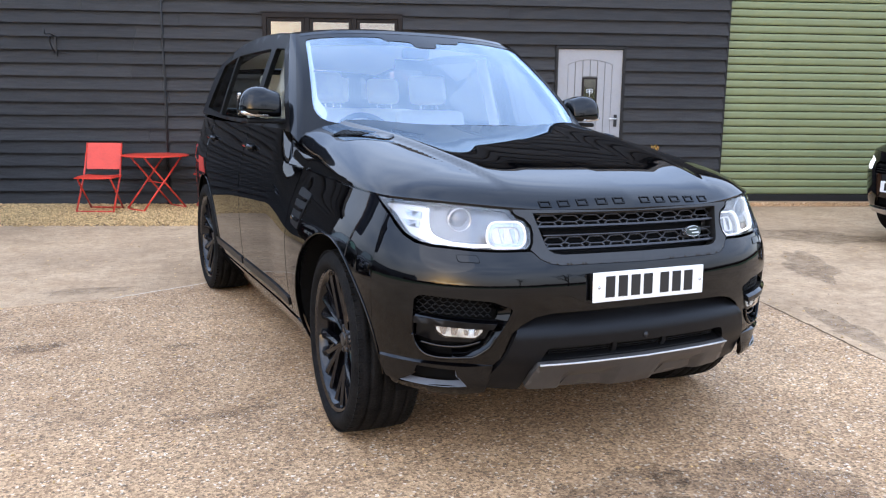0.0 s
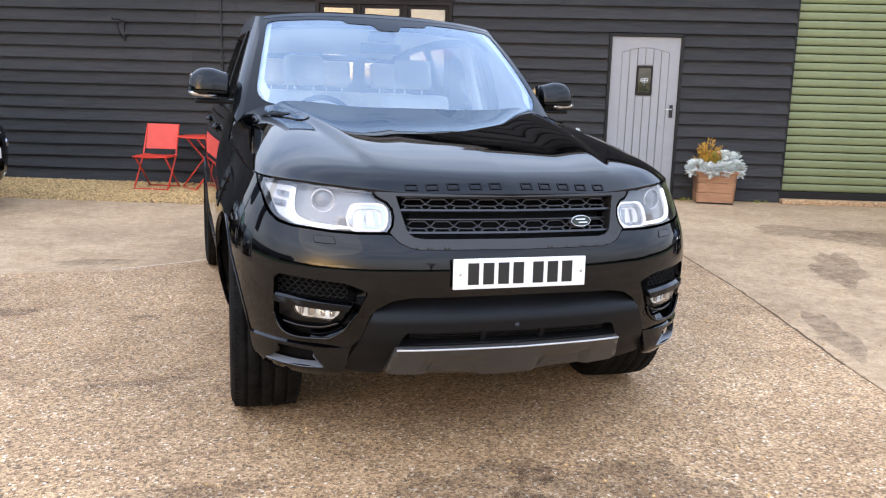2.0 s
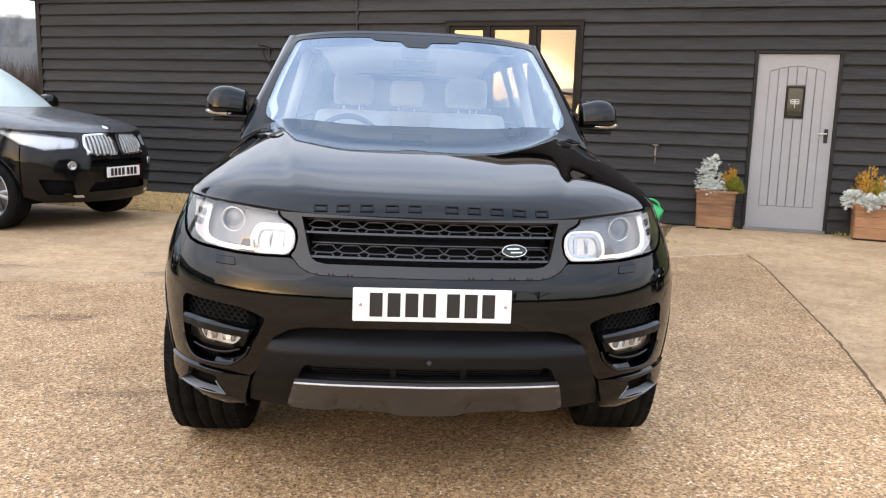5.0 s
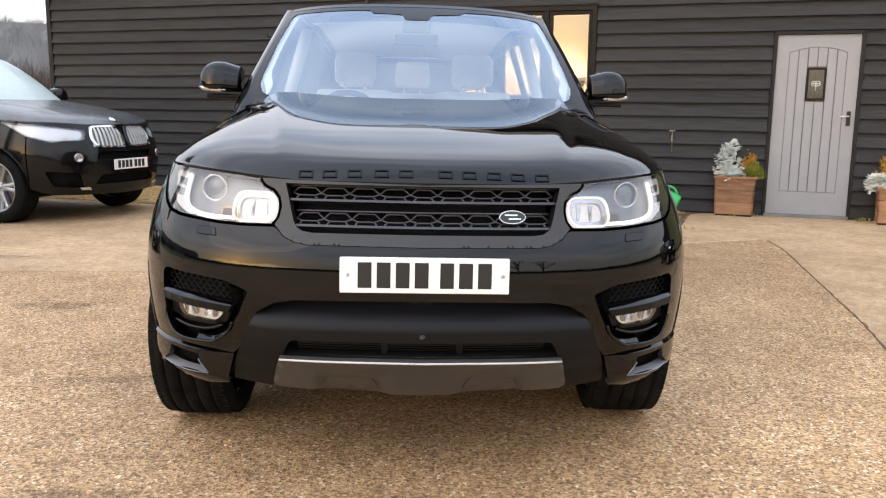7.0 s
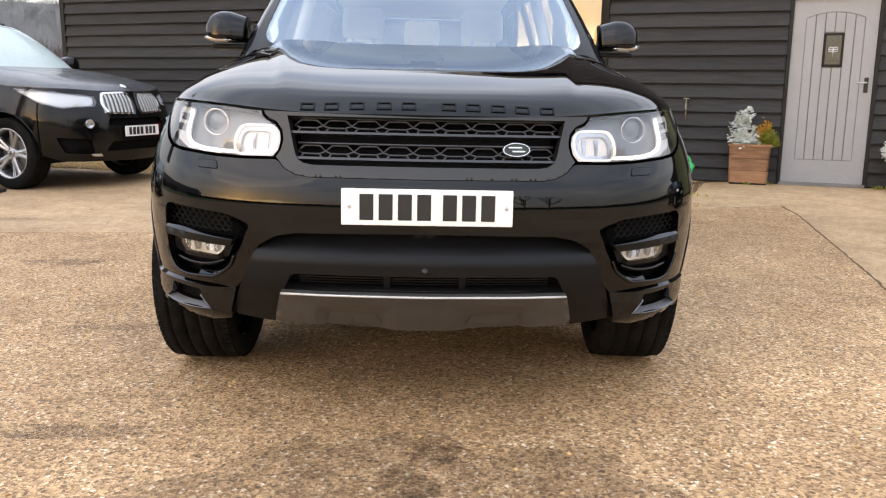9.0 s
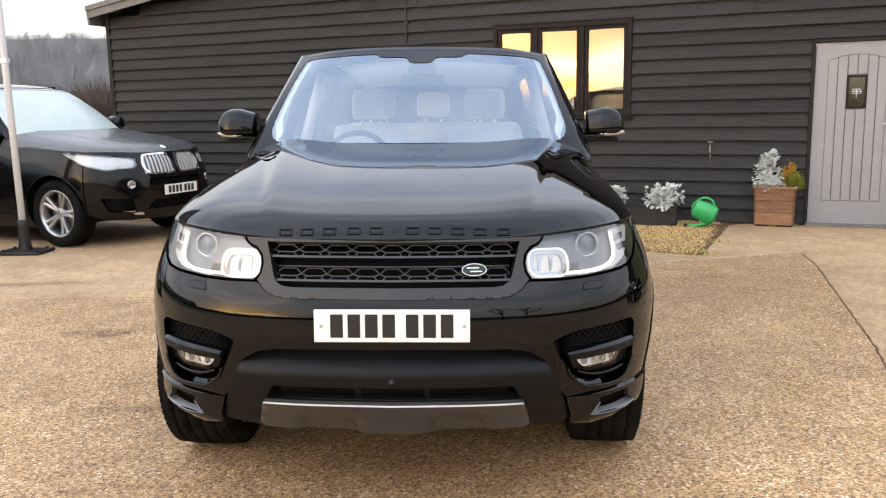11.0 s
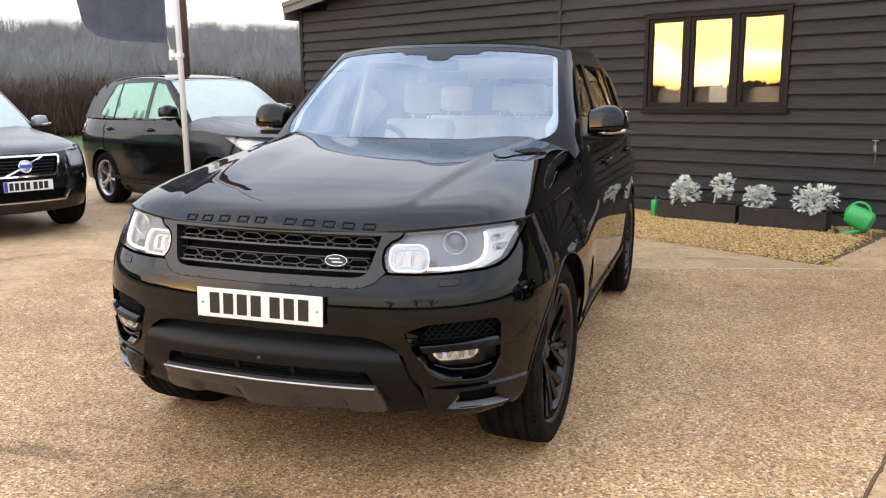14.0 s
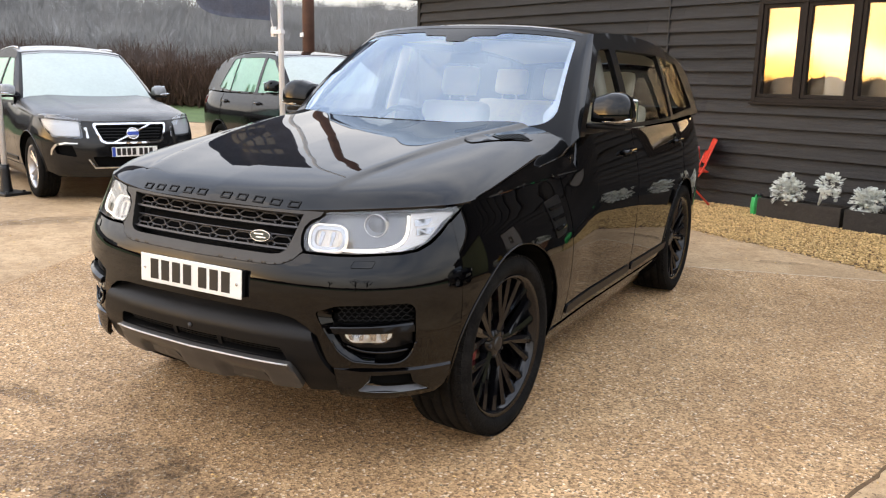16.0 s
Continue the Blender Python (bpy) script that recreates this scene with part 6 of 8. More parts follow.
    # floor pan, and added near-black blocks that keep the inside dark
    bm = bmesh.new()
    box(bm, -0.80, 0.80, hf + 0.50, hr - 0.50, 0.24, 0.42)
    box(bm, -0.56, 0.56, 0.42, hf + 0.55, 0.36, 0.80)
    box(bm, -0.56, 0.56, hr - 0.50, hr + 0.78, 0.28, 0.62)
    box(bm, -0.70, 0.70, hf + 0.50, hf + 0.56, 0.40, 1.02)
    part("floor_pan", bm, M_DARK, parent)
    return ws_


def seat(parent, x, y, m):
    for nm, a in (("seat_cushion", (-0.25, 0.25, -0.26, 0.24, 0.62, 0.78, 0.05)), ("seat_back", (-0.245, 0.245, -0.07, 0.07, 0.0, 0.62, 0.06)), ("headrest", (-0.13, 0.13, -0.05, 0.05, 0.66, 0.86, 0.045))):
        bm = bmesh.new()
        box(bm, *a)
        if nm == "seat_cushion":
            bmesh.ops.translate(bm, vec=(x, y, 0), verts=bm.verts)
        else:
            bmesh.ops.transform(bm, matrix=pose(x, y + 0.22, 0.74, -16, 0, 0), verts=bm.verts)
        for f in bm.faces:
            f.smooth = True
        part(nm, bm, m, parent)
    for dx in (-0.06, 0.06):
        part("headrest_post", tubed([Matrix(pose(x, y + 0.22, 0.74, -16, 0, 0)) @ Vector((dx, 0, 0.60)), Matrix(pose(x, y + 0.22, 0.74, -16, 0, 0)) @ Vector((dx, 0, 0.68))], 0.008, 6), M_CHROME, parent)


def cabin(S, parent, m, lining, rh=-1):
    y0 = S.hub_f + 0.62
    w = S.ws
    # dash following the glass
    bm = bmesh.new()
    grid(bm, lambda i, j: Vector(((2 * i - 1) * 0.72, w["yb"] + 0.05 + w["cb"] * (2 * i - 1) ** 2 * (1 - j) + 0.42 * j, w["zb"] - 0.035 + 0.01 * math.sin(j * 3.1) - 0.16 * max(0, j - 0.8) * 5)), 16, 10)
    part("dashboard", bm, M_DASH, parent)
    part("instrument_hood", boxed(rh * 0.37 - 0.19, rh * 0.37 + 0.19, y0 + 0.30, y0 + 0.50, 1.09, 1.205, 0.04), M_DASH, parent)
    part("dash_front", boxed(-0.72, 0.72, y0 + 0.30, y0 + 0.42, 0.62, 1.10, 0.03), M_DASH, parent)
    st = Matrix.Translation((rh * 0.37, y0 + 0.58, 1.14)) @ Matrix.Rotation(radians(-25), 4, "X")
    bm = bmesh.new()
    ring = [st @ Vector((0.185 * math.cos(2 * math.pi * k / 28), 0, 0.185 * math.sin(2 * math.pi * k / 28))) for k in range(29)]
    tube(bm, ring, 0.016, 8)
    wheel_ = part("steering_wheel", bm, M_DASH, parent)
    part("airbag_boss", boxed(-0.075, 0.075, -0.035, 0.03, -0.06, 0.06, 0.02, m=st), M_DASH, wheel_)
    for a in (0, math.pi, -math.pi / 2):
        part("wheel_spoke", tubed([st @ Vector((0.05 * math.cos(a), 0, 0.05 * math.sin(a))), st @ Vector((0.18 * math.cos(a), 0, 0.18 * math.sin(a)))], 0.013, 6), M_SILV, wheel_)
    part("column", tubed([st @ Vector((0, -0.03, 0)), st @ Vector((0, -0.30, -0.05))], 0.035, 10), M_DASH, parent)
    for x in (-0.37, 0.37):
        seat(parent, x, y0 + 0.95, m)
    for x in (-0.42, 0.0, 0.42):
        seat(parent, x, y0 + 1.90, m)
    part("headlining", gridded(lambda i, j: Vector(((2 * i - 1) * 0.60, w["yt"] + 0.10 + 2.1 * j, S.roofline(w["yt"] + 0.10 + 2.1 * j) - 0.09 - 0.03 * (2 * i - 1) ** 2)), 10, 12), lining, parent)
    for sg in (1, -1):
        part("middle_pillar_lining", boxed(sg * 0.79 - 0.03, sg * 0.79 + 0.03, S.hub_f + 1.68, S.hub_f + 1.80, 1.0, 1.14, 0.01), lining, parent)
        part("middle_pillar_lining", tubed([(sg * 0.80, S.hub_f + 1.74, 1.12), (sg * 0.64, S.hub_f + 1.74, 1.68)], 0.035, 8), lining, parent)
        part("door_card", boxed(sg * 0.86 - 0.025, sg * 0.86 + 0.025, S.hub_f + 0.75, S.hub_r - 0.2, 0.45, 1.10, 0.02), lining, parent)
    part("inner_mirror", boxed(-0.12, 0.12, w["yt"] + 0.0, w["yt"] + 0.03, w["zt"] - 0.215, w["zt"] - 0.155, 0.012), M_DASH, parent)
    part("sensor_pod", boxed(-0.075, 0.075, w["yt"] - 0.06, w["yt"] + 0.03, w["zt"] - 0.15, w["zt"] - 0.09, 0.015), M_DASH, parent)


def door_mirror(S, parent, paint, sg, y=1.93, z=1.298, x=0.925, strip=M_SILV, size=1.0):
    mm = Matrix.Translation((sg * x, y, z))

    def shell(i, j):
        # i round, j from the door side outwards
        t = 2 * math.pi * i
        jj = 0.05 + 0.95 * j
        c = (1 - max(0, (jj - 0.45) / 0.55) ** 2.6) ** 0.5 if jj > 0.45 else 1.0
        c *= 0.82 + 0.18 * min(1, jj / 0.4)
        yy, zz = math.cos(t), math.sin(t)
        yy = math.copysign(abs(yy) ** 0.7, yy)
        zz = math.copysign(abs(zz) ** (0.75 if zz > 0 else 0.35), zz)
        top = 0.124 if zz > 0 else 0.03
        return mm @ Vector((sg * (-0.03 + 0.222 * jj) * size, (0.02 + 0.105 * yy * c - 0.02 * jj) * size, (0.02 + zz * top * (c if zz > 0 else max(c, 0.2))) * size + 0.012 * jj))
    bm = bmesh.new()
    grid(bm, shell, 28, 16, closed=True)
    es = [e for e in bm.edges if len(e.link_faces) == 1]
    bmesh.ops.holes_fill(bm, edges=es, sides=64)
    bmesh.ops.remove_doubles(bm, verts=bm.verts, dist=1e-5)
    bmesh.ops.recalc_face_normals(bm, faces=bm.faces)
    o = part("door_mirror", bm, paint, parent, "gloss black door mirror")
    bm = bmesh.new()
    tube(bm, [mm @ Vector((sg * q, -0.083 + 0.035 * (k / 5) ** 2, 0.004 + 0.014 * k / 5)) for k, q in enumerate((0.045, 0.075, 0.105, 0.135, 0.162, 0.185))], [0.006, 0.012, 0.014, 0.014, 0.012, 0.006], 8)
    part("indicator_strip", bm, strip, o)
    bm = bmesh.new()
    box(bm, -0.085, 0.155, -0.045, 0.075, -0.038, -0.012, 0.010, m=mm @ Matrix.Diagonal((sg, 1, 1, 1)))
    bmesh.ops.recalc_face_normals(bm, faces=bm.faces)
    part("mirror_arm", bm, M_SATIN, o)
    part("mirror_glass", boxed(0.03, 0.175, 0.083, 0.087, -0.0, 0.12, 0.01, m=mm @ Matrix.Diagonal((sg, 1, 1, 1))), M_CHROME, o)
    return o


HERO = dict(
    contour=[(0, 0), (0.3, 0.017), (0.5, 0.05), (0.62, 0.088), (0.72, 0.14), (0.80, 0.205), (0.866, 0.285), (0.920, 0.385), (0.955, 0.50), (0.976, 0.65), (0.987, 0.85), (0.989, 1.2), (0.987, 1.7), (0.985, 2.6), (0.982, 3.3), (0.975, 3.8), (0.955, 4.2), (0.92, 4.5), (0.85, 4.70), (0.72, 4.80), (0.5, 4.85), (0, 4.87)],
    front=[(0.20, 0.22), (0.28, 0.14), (0.34, 0.085), (0.40, 0.05), (0.46, 0.03), (0.55, 0.022), (0.64, 0.010), (0.72, 0.011), (0.79, 0.021), (0.82, 0.033), (0.85, 0.052), (0.90, 0.076), (0.95, 0.096), (1.0, 0.115), (1.05, 0.14), (1.1, 0.18)],
    side=[(0.20, 0.15), (0.26, 0.075), (0.32, 0.035), (0.40, 0.012), (0.5, -0.008), (0.6, -0.018), (0.72, -0.022), (0.82, -0.010), (0.90, 0.014), (0.96, 0.040), (1.0, 0.058), (1.04, 0.074), (1.1, 0.100), (1.2, 0.17)],
    door=[(0.20, 0.14), (0.26, 0.08), (0.32, 0.045), (0.40, 0.028), (0.5, 0.016), (0.6, 0.008), (0.72, 0.002), (0.82, 0.0), (0.92, 0.004), (1.0, 0.016), (1.06, 0.03), (1.13, 0.050), (1.2, 0.070), (1.26, 0.090)],
    belt=1.235, zb0=1.004, lean=(0.275, 0.12), shoulder=0.52, crease=(0.487, 0.161),
    rise=[(0, 0), (0.01, 0.016), (0.03, 0.036), (0.06, 0.056), (0.1, 0.0725), (0.2, 0.0965), (0.35, 0.1225), (0.6, 0.1585), (0.9, 0.1960), (1.4, 0.2450)],
    roof=[(2.2, 1.787), (2.35, 1.808), (2.5, 1.822), (3.0, 1.836), (3.6, 1.818), (4.2, 1.766), (4.7, 1.69)],
    ws=dict(xb=0.855, yb=1.42, cb=0.22, zb=1.215, xt=0.678, yt=2.23, ct=0.07, zt=1.790, zc=0.038, foot=0.085))
PLAIN = dict(contour=HERO["contour"],
    door=[(0.20, 0.14), (0.26, 0.08), (0.32, 0.045), (0.40, 0.028), (0.5, 0.016), (0.6, 0.008), (0.72, 0.002), (0.82, 0.0), (0.92, 0.004), (1.0, 0.016), (1.06, 0.03), (1.13, 0.055), (1.2, 0.085)],
    front=[(0.20, 0.22), (0.28, 0.14), (0.34, 0.085), (0.40, 0.05), (0.46, 0.03), (0.55, 0.024), (0.64, 0.016), (0.72, 0.010), (0.79, 0.014), (0.82, 0.03), (0.85, 0.055), (0.90, 0.078), (0.95, 0.096), (1.0, 0.115), (1.05, 0.14), (1.1, 0.18)],
    side=[(0.20, 0.16), (0.26, 0.09), (0.32, 0.05), (0.40, 0.03), (0.5, 0.010), (0.6, -0.004), (0.72, -0.008), (0.82, 0.002), (0.90, 0.020), (0.96, 0.035), (1.0, 0.048), (1.04, 0.062), (1.1, 0.090), (1.2, 0.16)])


def shelf_on(parent, name, surf, sg, path, out, depth, rise, m=None):
    """A narrow flat running along a path on the skin: from out (negative: proud) inwards by depth, rising a little."""
    d = Vector((-0.45 * sg, 1, 0)).normalized()

    def at(i, j):
        k = min(int(i * (len(path) - 1)), len(path) - 2)
        f = i * (len(path) - 1) - k
        u, v = path[k][0] + (path[k + 1][0] - path[k][0]) * f, path[k][1] + (path[k + 1][1] - path[k][1]) * f
        return Vector(surf(u, v)) + d * (out + depth * j) + Vector((0, 0, rise * j))
    bm = bmesh.new()
    grid(bm, at, (len(path) - 1) * 2, 3)
    bmesh.ops.recalc_face_normals(bm, faces=bm.faces)
    if sum(f.normal.z for f in bm.faces) < 0:
        bmesh.ops.reverse_faces(bm, faces=bm.faces)
    part(name, bm, m or M_PAINT, parent)


def hero_car():
    car = thing("large_suv", pose(1.945, 2.44, 0, 0, 0.7, 1.5), "gloss black luxury SUV with lit headlights and black alloy wheels", "car", "parked cars")
    S = Shell(**HERO)
    S.prepare()
    sx, sy, W = S.s_x, S.s_y, S.wrap
    yof = lambda q: float(np.interp(q, S.ss, S.ys))
    P = lambda *pts: [(S.s_at(x, z), z) for x, z in pts]
    car_base(S, car, M_PAINT, G_SIDE, frame_m=M_SATIN, notch=[(0.0, 0.978), (yof(1.15), 0.996)], top_from=yof(1.215))
    cabin(S, car, M_CREAM, M_CREAM2)
    for sg in (1, -1):
        door_mirror(S, car, M_PAINT, sg)
        for y in (S.hub_f, S.hub_r):
            car_wheel(car, sg * 0.834, y, 0.39, sg, M_RIM, "blade", 0.285, turn=-3.0 if y < 2 else 0.0, up=sg * 0.0103)
    # ---- nose ----
    st = lambda s: S.zb(s) - 0.007
    lamp = [(0.550, 0.994), (0.530, 0.979), (0.500, 0.968), (0.480, 0.947), (0.473, 0.922), (0.476, 0.892), (0.492, 0.871), (0.605, 0.870), (0.70, 0.873), (0.785, 0.879), (0.87, 0.884), (0.93, 0.893), (0.985, 0.914), (1.035, 0.945), (1.095, 0.983), (1.15, 1.006)]
    lamp += [(q, st(q)) for q in (1.20, 1.10, 0.98, 0.85, 0.70, 0.60, 0.556)]
    # painted bumper, with openings
    fog = rounded(P((0.545, 0.662), (0.62, 0.690), (0.72, 0.699), (0.838, 0.706), (0.855, 0.69), (0.853, 0.55), (0.84, 0.515), (0.815, 0.485), (0.77, 0.475), (0.67, 0.483), (0.615, 0.522), (0.58, 0.58)), 0.015)
    top = [(0, 0.8115), (0.368, 0.8125), (0.411, 0.8195), (0.448, 0.8355), (0.471, 0.8565), (0.484, 0.8615), (0.497, 0.861), (0.605, 0.860), (0.70, 0.863), (0.785, 0.869), (0.875, 0.874), (0.94, 0.884), (0.995, 0.906), (1.045, 0.937), (1.095, 0.973), (sy(0.4285), 0.976), (sy(0.4285), 0.53), (sy(0.418), 0.50), (sy(0.407), 0.451)]
    ridge = P((0.858, 0.452), (0.78, 0.450), (0.694, 0.448), (0.600, 0.452))
    low = [(sx(0.57), 0.49), (sx(0.545), 0.560), (sx(0.52), 0.599), (sx(0.465), 0.630), (sx(0.40), 0.642), (0, 0.648)]
    half = top + ridge + low
    outline = half + [(-a, b) for a, b in half[1:-1][::-1]]
    bumper = panel("front_bumper", outline, W, M_PAINT, car, [fog, [(-a, b) for a, b in fog]], step=0.022, thick=0.03)
    # grille surround
    so = [(0, 0.813), (0.368, 0.814), (0.41, 0.821), (0.446, 0.837), (0.468, 0.858), (0.480, 0.869), (0.467, 0.890), (0.463, 0.922), (0.470, 0.951), (0.494, 0.976), (0.524, 0.987), (0.538, 0.996), (0.545, st(0.545)), (0, st(0))]
    so_full = so + [(-a, b) for a, b in so[1:-1][::-1]]
    gi = [(0, 0.848)] + P((0.345, 0.848), (0.378, 0.853), (0.396, 0.864), (0.405, 0.88), (0.411, 0.90), (0.425, 0.955), (0.435, 0.994)) + [(0, 0.994)]
    gi_full = gi + [(-a, b) for a, b in gi[1:-1][::-1]]
    grille = panel("grille_surround", so_full, W, M_GUN, car, [gi_full], step=0.007, thick=0.05, lift=0.002, label="gunmetal grille surround")
    panel("grille_seal", [(sx(-0.46), 0.796), (sx(0.46), 0.796), (sx(0.46), 0.828), (sx(-0.46), 0.828)], W, M_SATIN, grille, step=0.04, thick=0, rim=False, lift=-0.006)
    # near-black sheet stands in for the shade behind the grille
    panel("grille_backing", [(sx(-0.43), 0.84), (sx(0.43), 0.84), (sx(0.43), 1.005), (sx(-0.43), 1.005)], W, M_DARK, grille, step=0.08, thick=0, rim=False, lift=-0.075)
    # two rows of long hexagons over bright-edged bars

    def onw(x, z, d):
        p = Vector(W(sx(x), z))
        q = Vector(W(sx(x) + 0.002, z)) - Vector(W(sx(x) - 0.002, z))
        r = Vector(W(sx(x), z + 0.002)) - Vector(W(sx(x), z - 0.002))
        return p + q.cross(r).normalized() * d
    for z0, z1 in ((0.952, 0.990), (0.876, 0.914)):
        bm = bmesh.new()
        n, hw = 9, 0.436 if z0 > 0.9 else 0.416
        w_ = 2 * hw / n
        h_ = z1 - z0
        up_, mid_ = [], []
        for k in range(n):
            a = -hw + w_ * k
            up_ += [(a, 0.52), (a + w_ * 0.22, 0.98), (a + w_ * 0.78, 0.98)]
            mid_ += [(a, 0.52), (a + w_ * 0.22, 0.34), (a + w_ * 0.78, 0.34)]
            for fa, fb in ((0.22, 0.10), (0.78, 0.90)):
                tube(bm, [onw(a + w_ * fa, z0 + h_ * 0.34, -0.022), onw(a + w_ * fb, z0, -0.022)], 0.0035, 6)
        for line in (up_ + [(hw, 0.52)], mid_ + [(hw, 0.52)]):
            tube(bm, [onw(x, z0 + h_ * q, -0.022) for x, q in line], 0.0035, 6)
        for f in bm.faces:
            f.smooth = True
        part("grille_mesh", bm, M_MESH, grille)
        bm = bmesh.new()
        sheet(bm, [(sx(-hw - 0.01), z0 - 0.006), (sx(hw + 0.01), z0 - 0.006), (sx(hw + 0.01), z0 + 0.001), (sx(-hw - 0.01), z0 + 0.001)], W, step=0.05, thick=0.02, lift=-0.012)
        part("grille_bar", bm, M_MESH, grille)
        part("grille_bar_top", tubed([onw(-hw + 2 * hw * k / 14, z1 + 0.004, -0.016) for k in range(15)], 0.0035, 6), M_MESH, grille)
    bm = bmesh.new()
    sheet(bm, [(sx(-0.40), 0.925), (sx(0.40), 0.925), (sx(0.40), 0.940), (sx(-0.40), 0.940)], W, step=0.06, thick=0.02, lift=-0.05)
    part("grille_bar", bm, M_DARK, grille)
    # oval badge, plain
    bp = onw(0.285, 0.905, -0.004)
    yaw = math.atan2(2 * 0.2 * 0.285, 1)
    bmx = Matrix.Translation(bp) @ Matrix.Rotation(yaw, 4, "Z") @ Matrix.Rotation(radians(-14), 4, "X")
    for nm, a, b, d, m_ in (("badge_ring", 0.0425, 0.0215, 0.0, M_SILV), ("badge_face", 0.0395, 0.0188, -0.003, M_BADGE)):
        bm = bmesh.new()
        r1 = [bm.verts.new(bmx @ Vector((a * math.cos(t), 0.012, b * math.sin(t)))) for t in [2 * math.pi * k / 40 for k in range(40)]]
        r2 = [bm.verts.new(bmx @ Vector((a * math.cos(t), d - 0.008, b * math.sin(t)))) for t in [2 * math.pi * k / 40 for k in range(40)]]
        for k in range(40):
            bm.faces.new((r1[k], r1[(k + 1) % 40], r2[(k + 1) % 40], r2[k]))
        bm.faces.new(r2)
        bmesh.ops.recalc_face_normals(bm, faces=bm.faces)
        part(nm, bm, m_, grille)
    for dz, x0, x1 in ((0.006, -0.026, 0.016), (-0.006, -0.014, 0.026)):
        part("badge_bar", boxed(x0, x1, -0.0125, -0.010, dz - 0.0022, dz + 0.0022, m=bmx), M_SILV, grille)
    # raised blocks where the maker's name stands on the bonnet's lip
    for x in (-0.374, -0.298, -0.219, -0.134, -0.057, 0.068, 0.144, 0.223, 0.300, 0.380):

        def lip(u, v):
            e = S.edge(sx(u))
            return S.bonnet(u, e[1] + v)
        bm = bmesh.new()
        for v0, v1, a0, a1 in ((0.0115, 0.015, -0.023, 0.023), (0.0285, 0.032, -0.023, 0.023), (0.015, 0.0285, -0.023, -0.018), (0.015, 0.0285, 0.018, 0.023)):
            sheet(bm, [(x + a0, v0), (x + a1, v0), (x + a1, v1), (x + a0, v1)], lip, step=0.02, thick=0.006, lift=0.0035)
        part("name_block", bm, M_SATIN, car)
    # number plate
    plate_m = Matrix.Translation((0.004, 0.006, 0.732)) @ Matrix.Rotation(radians(-2), 4, "X")
    pl = number_plate(car, plate_m, "XXXX XXX")
    for x in (-0.235, 0.24):
        part("plate_screw", lathed([(0, 0.006), (0.003, 0.004)], 10, "y", plate_m @ Matrix.Translation((x, -0.0088, 0.0)) @ Matrix.Rotation(math.pi, 4, "Z")), M_SILV, pl)
    part("plate_plinth", boxed(-0.255, 0.255, 0.0, 0.04, -0.05, 0.05, m=plate_m), M_SATIN, car)
    # ---- lower bumper: satin bar, intake, skid plate ----
    bar_o = [(sx(0.612), 0.42), (sx(0.576), 0.492), (sx(0.549), 0.557), (sx(0.522), 0.596), (sx(0.467), 0.627), (sx(0.40), 0.639), (0, 0.645)]

    def bar(u, v):
        p = Vector(W(u, v))
        t = smoothstep(0.640, 0.555, v)
        return (p.x, p.y + 0.055 * (1 - t) - 0.022 * t * smoothstep(0.40, 0.50, v), p.z)
    hole = rounded([(sx(-0.445), 0.462), (sx(0.445), 0.462), (sx(0.418), 0.515), (sx(-0.418), 0.515)], 0.015)
    ol = [(sx(-0.635), 0.352), (sx(-0.50), 0.335), (sx(-0.492), 0.350), (sx(-0.458), 0.455), (sx(0.458), 0.455), (sx(0.492), 0.350), (sx(0.50), 0.335), (sx(0.635), 0.352)] + bar_o + [(-a, b) for a, b in bar_o[::-1][1:]]
    panel("bumper_bar", ol, bar, M_SATIN, car, [hole], step=0.02, thick=0.05, label="satin black lower bumper moulding")
    panel("lower_grille", [(sx(-0.45), 0.45), (sx(0.45), 0.45), (sx(0.45), 0.52), (sx(-0.45), 0.52)], bar, M_DARK, car, step=0.1, thick=0, rim=False, lift=-0.05)
    for z in (0.472, 0.484, 0.496):
        for x0, x1 in ((-0.40, -0.13), (-0.11, 0.11), (0.13, 0.40)):
            bm = bmesh.new()
            sheet(bm, [(sx(x0), z), (sx(x1), z), (sx(x1), z + 0.006), (sx(x0), z + 0.006)], bar, step=0.06, thick=0.02, lift=-0.03)
            part("lower_grille_slat", bm, M_SATIN, car)
    for x in (-0.12, 0.12):
        bm = bmesh.new()
        sheet(bm, [(sx(x) - 0.010, 0.458), (sx(x) + 0.010, 0.458), (sx(x) + 0.010, 0.518), (sx(x) - 0.010, 0.518)], bar, step=0.03, thick=0.02, lift=-0.022)
        part("lower_grille_divider", bm, M_SATIN, car)
    part("sensor", lathed([(0, 0.011), (0.006, 0.010), (0.008, 0.0)], 16, "y", Matrix.Translation(Vector(bar(0.0, 0.535)) + Vector((0, 0.002, 0))) @ Matrix.Rotation(math.pi, 4, "Z")), M_IRON, car)
    skid = [(sx(-0.455), 0.452), (sx(0.455), 0.452), (sx(0.488), 0.358), (sx(0.472), 0.342), (sx(0.34), 0.336), (sx(0.12), 0.322), (sx(-0.12), 0.322), (sx(-0.34), 0.336), (sx(-0.472), 0.342), (sx(-0.488), 0.358)]

    def skidf(u, v):
        p = Vector(bar(u, v))
        a = abs(p.x)
        rec = 0.027 * smoothstep(0.10, 0.13, a) * (1 - smoothstep(0.31, 0.34, a)) * smoothstep(0.405, 0.385, v)
        return (p.x, p.y - 0.022 + rec, p.z)
    panel("skid_plate", skid, skidf, M_SKID, car, step=0.02, thick=0.03, label="dark grey skid plate")
